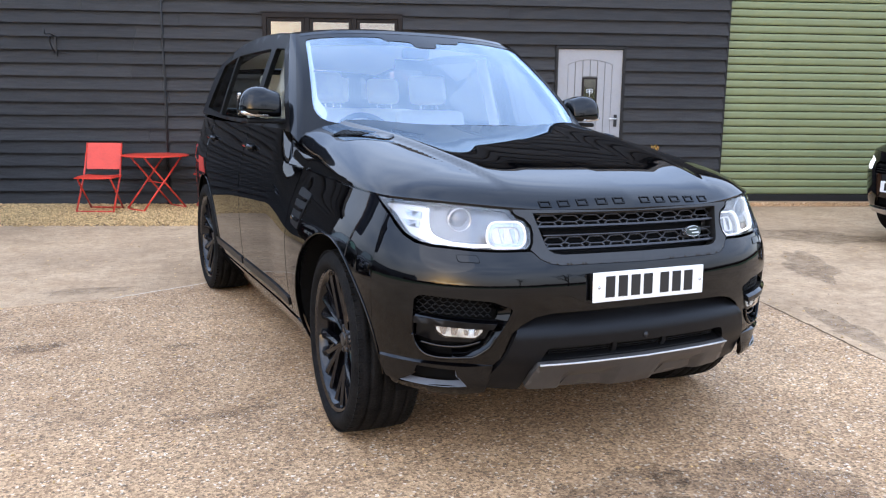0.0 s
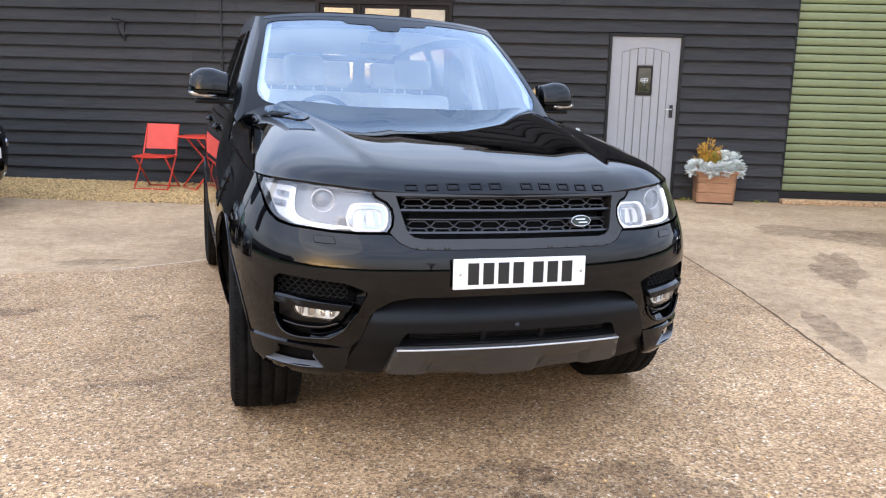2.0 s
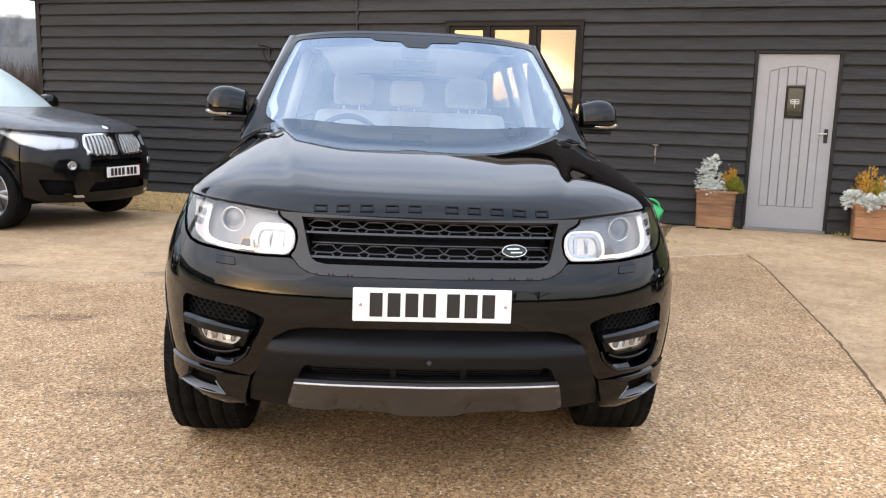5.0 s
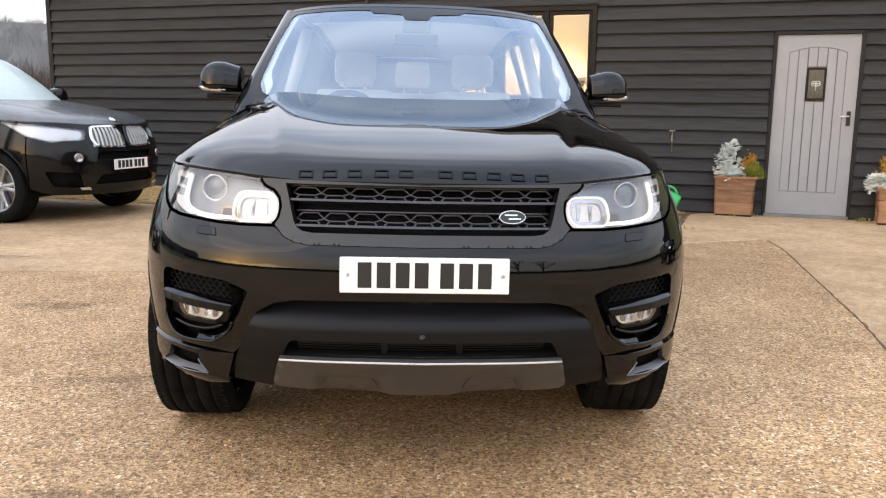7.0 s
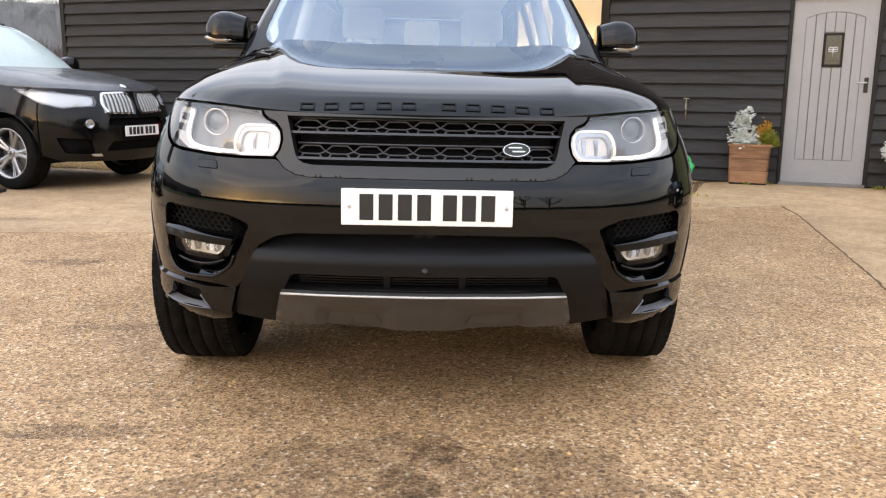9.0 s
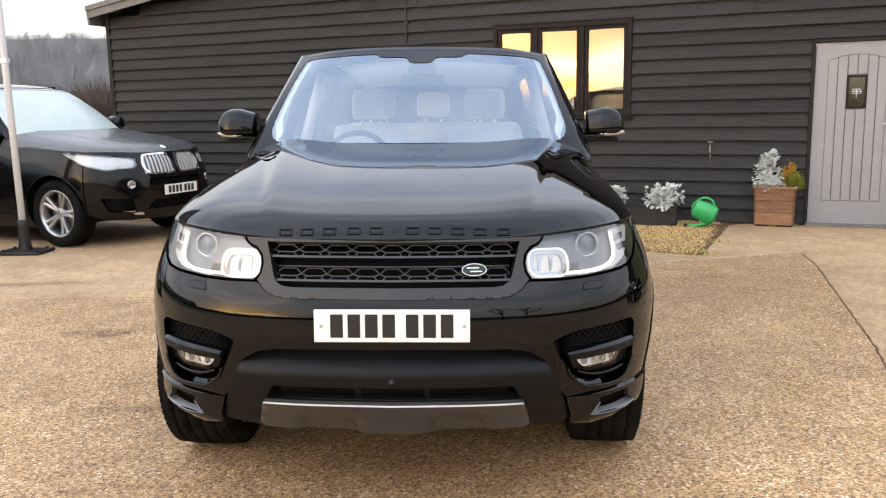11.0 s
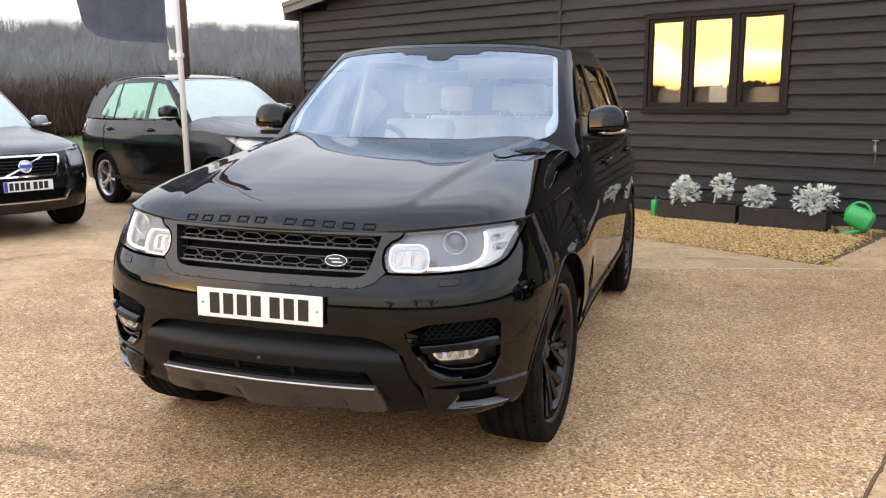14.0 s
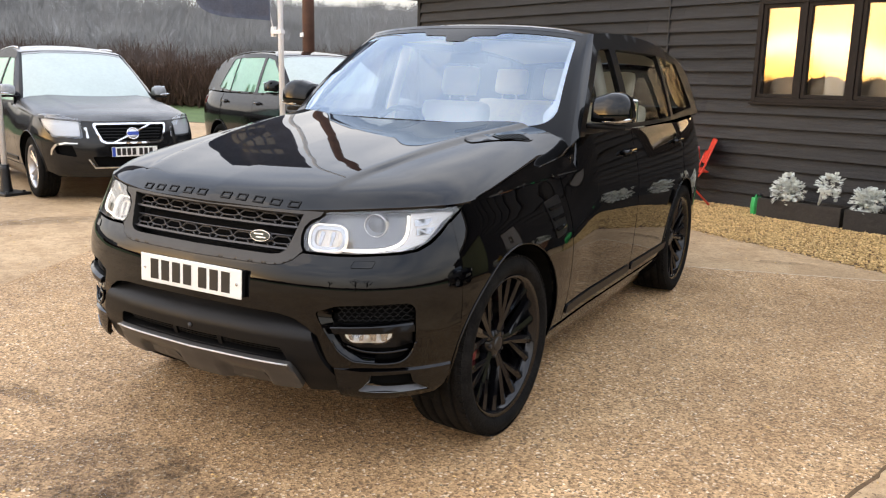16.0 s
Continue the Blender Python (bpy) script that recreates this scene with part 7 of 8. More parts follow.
    for sg in (1, -1):
        rc = rounded([(sg * sx(0.135), 0.338), (sg * sx(0.325), 0.346), (sg * sx(0.300), 0.388), (sg * sx(0.160), 0.384)], 0.008)
        panel("skid_recess", rc if sg > 0 else rc[::-1], skidf, M_SKID, car, step=0.03, thick=0.004, lift=0.003)
    # highlight along the skid plate's top edge, built as a thin silver tube
    part("skid_highlight", tubed([Vector(skidf(sx(-0.452 + 0.904 * k / 16), 0.4515)) + Vector((0, -0.003, 0.001)) for k in range(17)], 0.0038, 8), M_SLAT, car)
    part("under_tray", gridded(lambda i, j: Vector(((2 * i - 1) * 0.48, 0.14 + 0.33 * j + 0.15 * (2 * i - 1) ** 2, 0.365 - 0.03 * j)), 10, 4), M_DARK, car)
    # ---- each side: lamp, fog lamp, lower lip ----
    for sg in (1, -1):
        Wm = mirrored(S.wrap, sg)
        fl = dict(flip=sg < 0)
        # headlamp
        hous = panel("headlight", lamp, Wm, M_LAMPBACK, car, step=0.03, thick=0.05, lift=-0.045, label="lit headlight with a bright running-light strip", **fl)
        bm = bmesh.new()
        # side walls of the housing
        rimp = dense(lamp, 0.02)
        q0 = [bm.verts.new(Wm(*p)) for p in rimp]
        q1 = []
        for p in rimp:
            a = Vector(Wm(p[0] + 1e-3, p[1])) - Vector(Wm(p[0] - 1e-3, p[1]))
            b = Vector(Wm(p[0], p[1] + 1e-3)) - Vector(Wm(p[0], p[1] - 1e-3))
            nn = a.cross(b).normalized() * sg
            q1.append(bm.verts.new(Vector(Wm(*p)) - nn * 0.05))
        for k in range(len(rimp)):
            j = (k + 1) % len(rimp)
            bm.faces.new((q0[k], q0[j], q1[j], q1[k]))
        part("lamp_wall", bm, M_SATIN, hous)
        # thin running-light line from the inner lamp along the bottom and up, silver reflector outside it
        def inl(u, v, d, Wm=Wm, sg=sg):
            a_ = Vector(Wm(u + 1e-3, v)) - Vector(Wm(u - 1e-3, v))
            b_ = Vector(Wm(u, v + 1e-3)) - Vector(Wm(u, v - 1e-3))
            return Vector(Wm(u, v)) - a_.cross(b_).normalized() * sg * d
        line = [(0.642, 0.887), (0.74, 0.889), (0.82, 0.897), (0.875, 0.915), (0.905, 0.945), (0.918, 0.98), (0.925, 1.008)]
        part("running_light", tubed([inl(u, v, 0.022) for u, v in spline(line, 5)], 0.0055, 8), M_DRL, hous, "white lit running-light line")
        tail_ = [(0.625, 0.876), (0.78, 0.883), (0.88, 0.890), (0.98, 0.918), (1.085, 0.985), (1.17, 1.013), (1.09, st(1.09) - 0.010), (0.94, st(0.94) - 0.010), (0.932, 0.98), (0.918, 0.945), (0.885, 0.910), (0.82, 0.890), (0.74, 0.883)]
        tl = panel("tail_reflector", tail_, Wm, M_TAILLIT, hous, step=0.025, thick=0.01, lift=-0.030, label="silver outer reflector", **fl)
        for z in (0.942, 0.974):
            panel("reflector_block", rounded([(0.950, z), (1.012, z + 0.004), (1.040, z + 0.026), (0.953, z + 0.022)], 0.005), Wm, M_LAMPIN, tl, step=0.03, thick=0.006, lift=-0.024, **fl)
        rc, rz = 0.570, 0.9235
        ringo = rounded([(0.487, 0.877), (0.653, 0.877), (0.653, 0.970), (0.487, 0.970)], 0.045, 8)
        ringi = [(rc + (u - rc) * 0.95, rz + (v - rz) * 0.915) for u, v in ringo]
        ring2 = [(rc + (u - rc) * 0.74, rz + (v - rz) * 0.62) for u, v in ringo]
        panel("lamp_ring", ringo, Wm, M_RINGLIT, hous, [ringi], step=0.02, thick=0.02, lift=-0.012, **fl)
        panel("inner_bezel", ringi, Wm, M_LAMPIN, hous, [ring2], step=0.02, thick=0.02, lift=-0.022, **fl)
        panel("inner_reflector", ring2, Wm, M_LOWBEAM, hous, step=0.03, thick=0.0, rim=False, lift=-0.036, **fl)
        for xa in (0.525, 0.575):
            panel("reflector_vane", [(xa, 0.900), (xa + 0.010, 0.900), (xa + 0.024, 0.946), (xa + 0.004, 0.946)], Wm, M_LAMPIN, hous, step=0.03, thick=0.006, lift=-0.030, **fl)
        # projector
        c = Vector(Wm(0.760, 0.966)) + Vector((-0.25 * sg, 1, 0)).normalized() * 0.012
        fwd = Vector((0.25 * sg, -1, 0)).normalized()
        pm = Matrix.Translation(c) @ fwd.to_track_quat("Z", "Y").to_matrix().to_4x4()
        part("projector_ring", lathed([(-0.05, 0.047), (-0.022, 0.045), (-0.018, 0.041), (-0.022, 0.038), (-0.045, 0.037)], 32, "z", pm, close=False), M_SILV, hous)
        part("projector_lens", lathed([(-0.044, 0.037), (-0.032, 0.032), (-0.025, 0.022), (-0.022, 0.0)], 32, "z", pm, close=False), mat("projector_glass", (0.10, 0.11, 0.13), 0.05, coat=1.0, var=0.1), hous)
        lens = panel("lamp_lens", lamp, Wm, G_CLEAR, hous, step=0.04, thick=0.0, rim=False, lift=-0.002, **fl)
        lens.visible_shadow = False
        # washer cover
        wc = rounded(P((0.652, 0.825), (0.722, 0.827), (0.727, 0.852), (0.657, 0.851)), 0.008)
        wci = rounded(P((0.6535, 0.8265), (0.7205, 0.8285), (0.7255, 0.8505), (0.6585, 0.8495)), 0.007)
        panel("washer_gap", wc, Wm, M_DARK, bumper, step=0.04, thick=0, rim=False, lift=0.0008, **fl)
        panel("washer_cover", wci, Wm, M_PAINT, bumper, step=0.03, thick=0.004, lift=0.0025, **fl)
        # fog recess, backed by a near-black sheet for its inner shade
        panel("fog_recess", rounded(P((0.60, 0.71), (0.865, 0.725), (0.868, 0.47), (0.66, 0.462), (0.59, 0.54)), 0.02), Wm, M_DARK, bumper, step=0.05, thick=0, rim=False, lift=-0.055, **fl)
        bm = bmesh.new()
        for r in range(5):
            z = 0.632 + 0.014 * r
            pts = []
            for k in range(21):
                x = 0.618 + 0.232 * k / 20
                p = Vector(Wm(S.s_at(x, z), z + 0.03 * (x - 0.62) + (0.005 if (k + r) % 2 else -0.005)))
                pts.append(p + Vector((-0.3 * sg, 1, 0)).normalized() * 0.03)
            tube(bm, pts, 0.0026, 5)
        part("fog_mesh", bm, M_SATIN, bumper)
        panel("fog_trim", P((0.600, 0.609), (0.852, 0.625), (0.852, 0.600), (0.612, 0.588)), Wm, M_SATIN, bumper, step=0.03, thick=0.05, lift=0.006, **fl)
        line_ = P(*[(0.600 + 0.25 * k / 8, 0.6095 + 0.016 * k / 8) for k in range(9)])
        shelf_on(bumper, "fog_shelf", Wm, sg, line_, -0.008, 0.014, 0.010)
        panel("fog_bezel", P((0.615, 0.585), (0.622, 0.592), (0.850, 0.606), (0.850, 0.545), (0.80, 0.530), (0.68, 0.530), (0.635, 0.545)), Wm, M_SATIN, bumper, step=0.03, thick=0.02, lift=-0.022, **fl)
        lo_ = rounded(P((0.667, 0.549), (0.645, 0.569), (0.640, 0.602), (0.796, 0.605), (0.791, 0.570), (0.766, 0.552)), 0.010)
        fogl = panel("fog_light", lo_, Wm, M_FOGW, car, step=0.03, thick=0.03, lift=-0.016, label="clear twin fog light", **fl)
        for xa, xb in ((0.652, 0.712), (0.722, 0.785)):
            xm = (xa + xb) / 2
            panel("fog_reflector", rounded(P((xa + 0.008, 0.560), (xb - 0.008, 0.560), (xb, 0.597), (xa, 0.597)), 0.006), Wm, M_LAMPIN, fogl, step=0.02, thick=0.006, lift=-0.010, **fl)
            panel("fog_bulb", P((xm - 0.010, 0.558), (xm + 0.010, 0.558), (xm + 0.004, 0.594), (xm - 0.004, 0.594)), Wm, M_FOGW, fogl, step=0.02, thick=0.004, lift=-0.006, **fl)
        panel("fog_lens", lo_, Wm, G_CLEAR, fogl, step=0.05, thick=0, rim=False, lift=-0.002, **fl).visible_shadow = False
        low_edge = P((0.600, 0.556), (0.618, 0.520), (0.665, 0.484), (0.70, 0.478), (0.775, 0.474), (0.818, 0.485), (0.843, 0.518), (0.854, 0.556))
        part("fog_lower_trim", tubed([Vector(Wm(*q)) + Vector((0.3 * sg, -1, 0.2)).normalized() * 0.003 for q in spline(low_edge, 5)], 0.0055, 8), M_PAINT, bumper)
        part("fog_blade", tubed([Vector(Wm(*q)) + Vector((-0.3 * sg, 1, 0)).normalized() * 0.022 for q in spline(P((0.645, 0.535), (0.70, 0.516), (0.77, 0.513), (0.83, 0.524)), 5)], 0.006, 8), M_PAINT, bumper)

        # smooth cheek round the inner and lower side of the fog opening
        path = spline([(0.60, 0.684), (0.556, 0.664), (0.566, 0.618), (0.583, 0.577), (0.617, 0.522), (0.672, 0.484), (0.735, 0.477)], 6)

        def cheek(i, j, Wm=Wm, sg=sg, path=path):
            x, z = path[min(int(i * (len(path) - 1) + 0.5), len(path) - 1)]
            x, z = x + 0.22 * j * (0.73 - x), z + 0.22 * j * (0.60 - z)
            return Vector(Wm(S.s_at(x, z), z)) + Vector((-0.3 * sg, 1, 0)).normalized() * (0.003 + 0.034 * j)
        bm = gridded(cheek, len(path) - 1, 4)
        if sg < 0:
            bmesh.ops.reverse_faces(bm, faces=bm.faces)
        part("fog_cheek", bm, M_PAINT, bumper)

        # lower lip with a slot
        def lipf(u, v, Wm=Wm, sg=sg):
            p = Vector(Wm(u, max(v, 0.45)))
            p.z = v
            k = 0.010 * smoothstep(0.34, 0.40, v) * smoothstep(sx(0.60), sx(0.72), u) - 0.03 * smoothstep(0.36, 0.325, v)
            d = Vector((0.5 * sg, -1, 0)).normalized()
            return tuple(p + d * k)
        at = lambda *pts: [(S.s_at(x, 0.45), z) for x, z in pts]
        lip_o = at((0.600, 0.449), (0.694, 0.4455), (0.78, 0.4475), (0.858, 0.4495)) + [(sy(0.405), 0.4485), (sy(0.400), 0.415), (sy(0.375), 0.376), (sy(0.335), 0.348)] + at((0.80, 0.328), (0.70, 0.326), (0.625, 0.345))
        slot = rounded(at((0.684, 0.371), (0.716, 0.402), (0.722, 0.432), (0.835, 0.437), (0.842, 0.402), (0.882, 0.364)), 0.005)
        panel("bumper_lip", lip_o, lipf, M_PAINT, bumper, [slot], step=0.02, thick=0.018, **fl)
        panel("lip_slot", at((0.68, 0.37), (0.87, 0.37), (0.87, 0.448), (0.68, 0.445)), lipf, M_DARK, bumper, step=0.08, thick=0, rim=False, lift=-0.05, **fl)
        # flats facing the sky: slot floor with sky shine in its grey, lip edge
        shelf_on(bumper, "lip_ledge", lipf, sg, at((0.722, 0.412), (0.704, 0.392), *[(0.686 + 0.190 * k / 10, 0.371 - 0.006 * math.sin(3.14 * k / 10)) for k in range(11)]), -0.003, 0.028, 0.016, M_LEDGE)
        s0, s1 = S.s_at(0.602, 0.45), sy(0.403)
        shelf_on(bumper, "lip_edge", lipf, sg, [(s0 + (s1 - s0) * k / 12, 0.4490) for k in range(13)], -0.003, 0.012, 0.008)
        # wing vent and bonnet vent
        dv = sy(S.hub_f + 0.55)
        vent = rounded([(dv - 0.16, 0.80), (dv - 0.03, 0.82), (dv - 0.03, 0.985), (dv - 0.22, 0.965)], 0.02)
        v_ = panel("wing_vent", vent, Wm, M_SATIN, car, step=0.04, thick=0.01, lift=0.004, **fl)
        for k in range(3):
            z = 0.835 + 0.045 * k
            panel("vent_fin", rounded([(dv - 0.165 - 0.012 * k, z), (dv - 0.04, z + 0.006), (dv - 0.04, z + 0.022), (dv - 0.175 - 0.012 * k, z + 0.014)], 0.004), Wm, M_PAINT, v_, step=0.04, thick=0.008, lift=0.014, **fl)
        Bm = mirrored(S.bonnet, sg)
        bv = rounded([(0.600, 1.05), (0.655, 1.04), (0.790, 1.37), (0.785, 1.43), (0.700, 1.42)], 0.035, 6)
        b_ = panel("bonnet_vent", bv, Bm, M_PAINT, car, step=0.025, thick=0.006, lift=0.0045, **fl)
        gq = lambda a, c: (0.668 + 0.048 * a + (0.066 + 0.004 * a) * c, 1.20 - 0.008 * a + 0.185 * c)
        # no real well: shade of the vent opening painted as a flat near-black patch
        panel("vent_well", rounded([gq(0, 0), gq(1, 0), gq(1, 1), gq(0, 1)], 0.012), Bm, M_DARK, b_, step=0.03, thick=0.0, rim=False, lift=0.0060, **fl)
        for k in range(7):
            c0, c1 = gq(0.05, (k + 0.3) / 7), gq(0.95, (k + 0.55) / 7)
            panel("vent_slat", [c0, c1, (c1[0] + 0.003, c1[1] + 0.009), (c0[0] + 0.003, c0[1] + 0.009)], Bm, M_SATIN, b_, step=0.04, thick=0.003, lift=0.0080, **fl)
    # wipers
    for x0, x1 in ((-0.55, 0.05), (0.08, 0.62)):
        bm = bmesh.new()
        pts = [S.screen(x, 0.025 + 0.008 * math.sin(3.1 * k / 8)) + Vector((0, -0.015, 0.010)) for k, x in [(k, x0 + (x1 - x0) * k / 8) for k in range(9)]]
        tube(bm, pts, 0.007, 6)
        part("wiper", bm, M_IRON, car)
    # added near-black sheet behind the gaps, standing in for the shade inside
    bm = bmesh.new()
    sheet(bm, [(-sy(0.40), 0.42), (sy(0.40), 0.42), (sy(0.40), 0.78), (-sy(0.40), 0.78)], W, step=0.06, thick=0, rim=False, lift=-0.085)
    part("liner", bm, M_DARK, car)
    return car


hero_car()


# ---- the other parked cars ----
def plain_face(S, car, paint, holes, step=0.04):
    """Nose skin from the bonnet's rim down, with openings."""
    sy, W = S.s_y, S.wrap
    a = sy(S.hub_f - S.rad - 0.06)
    n = 14
    top = [(a * k / n, S.zb(a * k / n) - 0.006) for k in range(-n, n + 1)]
    low = [(a, 0.36), (a * 0.8, 0.30), (0, 0.28), (-a * 0.8, 0.30), (-a, 0.36)]
    full = [h for h in holes] + [[(-u, v) for u, v in h] for h in holes if min(u for u, v in h) > 0.001]
    p = panel("front_bumper", low + top, W, paint, car, full, step=step, thick=0.03)
    # near-black sheet behind every opening: its inner shade is put into the colour
    for h in full:
        panel("opening_back", h, W, M_DARK, p, step=0.08, thick=0, rim=False, lift=-0.045)
    return p


def lamps(S, car, poly, lit=False):
    for sg in (1, -1):
        Wm = mirrored(S.wrap, sg)
        fl = dict(flip=sg < 0)
        h = panel("headlight", poly, Wm, M_LAMPDK, car, step=0.05, thick=0.03, lift=-0.022, label="clear glass headlight", **fl)
        cu, cv = sum(p[0] for p in poly) / len(poly), sum(p[1] for p in poly) / len(poly)
        inner = [(cu + (u - cu) * 0.90, cv - 0.002 + (v - cv) * 0.80) for u, v in poly]
        panel("lamp_bowl", inner, Wm, M_LAMPW if not lit else M_DRL, h, step=0.05, thick=0.01, lift=-0.016, **fl)
        panel("lamp_lens", poly, Wm, G_CLEAR, h, step=0.06, thick=0, rim=False, lift=-0.002, **fl).visible_shadow = False


def shell_of(**over):
    d = dict(PLAIN)
    d.update(over)
    S = Shell(**d)
    S.prepare()
    return S


ROUND = [(0, 0), (0.2, 0.012), (0.4, 0.05), (0.55, 0.105), (0.66, 0.165), (0.75, 0.24), (0.82, 0.325), (0.875, 0.43), (0.915, 0.55), (0.94, 0.70), (0.955, 0.87), (0.963, 1.2), (0.968, 1.7), (0.968, 2.6), (0.966, 3.3), (0.96, 3.8), (0.94, 4.2), (0.90, 4.5), (0.83, 4.70), (0.70, 4.82), (0.5, 4.88), (0, 4.90)]


def second_suv():
    car = thing("crossover_suv", pose(-1.26, 9.09, 0, 0, 0, 68.5), "dusty black SUV with twin kidney grilles and silver five-spoke wheels", "car", "parked cars")
    S = shell_of(contour=ROUND, front=[(0.20, 0.16), (0.30, 0.06), (0.40, 0.02), (0.50, 0.0), (0.62, 0.0), (0.72, 0.012), (0.80, 0.03), (0.90, 0.065), (0.98, 0.11), (1.05, 0.17), (1.1, 0.22)], zb0=1.02, zbx=0.03, zby=0.055, hub_f=0.94, hub_r=3.84, rad=0.373, belt=1.215,
                 roof=[(2.2, 1.770), (2.6, 1.832), (3.0, 1.852), (3.5, 1.842), (4.0, 1.800), (4.4, 1.73), (4.8, 1.61)], ws=dict(lamp_up=0.13, cut=0.26, tail=0.66, glass_tail=0.86, slant=0.15, thin=0.045, back=0.10, xb=0.82, yb=1.40, cb=0.22, zb=1.19, xt=0.64, yt=2.30, ct=0.08, zt=1.775, zc=0.035), sz=1.03)
    sx, sy = S.s_x, S.s_y
    car_base(S, car, M_PAINT2, G_GREEN, screen_m=G_MIST, rails=True, header_m=M_FROST_SHINE, bonnet_m=M_DEW_SHINE, frame_m=M_PAINT2, notch=[(0.0, 0.897), (0.855, 1.048), (0.0, 1.030)], lining=M_DASH, dense_step=0.04)
    dark_cabin(S, car)
    kid = rounded([(sx(0.030), 0.775), (sx(0.40), 0.785), (sx(0.475), 0.885), (sx(0.435), 1.000), (sx(0.06), 1.008), (sx(0.016), 0.885)], 0.05)
    intake = rounded([(sx(-0.45), 0.40), (sx(0.45), 0.40), (sx(0.38), 0.50), (sx(-0.38), 0.50)], 0.03)
    slot = rounded([(sx(-0.42), 0.665), (sx(0.42), 0.665), (sx(0.40), 0.735), (sx(-0.40), 0.735)], 0.02)
    sidei = rounded([(sx(0.56), 0.37), (sx(0.80), 0.39), (sx(0.84), 0.55), (sx(0.60), 0.53)], 0.03)
    lamp = rounded([(sx(0.500), 0.900), (sx(0.53), 0.860), (sx(0.80), 0.838), (sy(0.52), 0.90), (sy(0.84), 1.045), (sx(0.86), 1.020), (sx(0.64), 0.985), (sx(0.508), 0.968)], 0.02)
    plain_face(S, car, M_PAINT2, [kid, sidei, lamp, intake, slot])
    lamps(S, car, lamp)
    for sg in (1, -1):
        Wm = mirrored(S.wrap, sg)
        fl = dict(flip=sg < 0)
        inner = [(0.5 * (min(p[0] for p in kid) + max(p[0] for p in kid)) + (p[0] - 0.5 * (min(q[0] for q in kid) + max(q[0] for q in kid))) * 0.88, 0.892 + (p[1] - 0.892) * 0.86) for p in kid]
        g = panel("kidney_grille", kid, Wm, M_CHROME, car, [inner], step=0.03, thick=0.04, lift=0.008, label="chrome-rimmed kidney grille", **fl)
        for k in range(8):
            x = 0.060 + 0.355 * k / 7
            panel("grille_slat", [(sx(x), 0.792), (sx(x) + 0.026, 0.792), (sx(x) + 0.026, 0.990), (sx(x), 0.990)], Wm, M_SLAT, g, step=0.05, thick=0.03, lift=0.003, **fl)
        c = Vector(Wm(sx(0.60), 0.685))
        pm = Matrix.Translation(c) @ Vector((0.45 * sg, -1, 0)).normalized().to_track_quat("Z", "Y").to_matrix().to_4x4()
        part("fog_light", lathed([(-0.01, 0.046), (0.008, 0.045), (0.010, 0.040), (0.008, 0.038), (0.007, 0.0)], 28, "z", pm, close=False), M_LAMPIN, car, "round clear fog light")
        door_mirror(S, car, M_PAINT2, sg, y=1.92, z=1.275, x=0.90, strip=M_PAINT2)
        for y in (S.hub_f, S.hub_r):
            car_wheel(car, sg * 0.81, y, 0.373, sg, M_ALLOY, "five", 0.26)
        panel("bumper_insert", rounded([(sx(0.48), 0.345), (sx(0.58), 0.35), (sx(0.60), 0.375), (sx(0.50), 0.375)], 0.008), Wm, M_SILV, car, step=0.05, lift=0.006, **fl)
    b = Vector(S.bonnet(0, 0.20))
    part("badge", lathed([(-0.004, 0.045), (0.006, 0.044), (0.009, 0.0)], 24, "z", Matrix.Translation(b) @ Matrix.Rotation(radians(25), 4, "X"), close=False), M_CHROME, car)
    number_plate(car, Matrix.Translation((0, -0.012, 0.60)), "XXXX XXX")
    return car


def dark_cabin(S, car):
    w = S.ws
    part("dashboard", gridded(lambda i, j: Vector(((2 * i - 1) * 0.70, w["yb"] + 0.05 + w["cb"] * (2 * i - 1) ** 2 * (1 - j) + 0.45 * j, w["zb"] - 0.04 - 0.12 * j * j)), 12, 6), M_DASH, car)
    part("cabin_tub", boxed(-0.80, 0.80, S.hub_f + 0.75, S.hub_r + 0.3, 0.40, 0.95, 0.05), M_DASH, car)
    for x in (-0.37, 0.37):
        part("seat_back", boxed(x - 0.23, x + 0.23, S.hub_f + 1.72, S.hub_f + 1.84, 0.90, 1.26, 0.05), M_DASH, car)


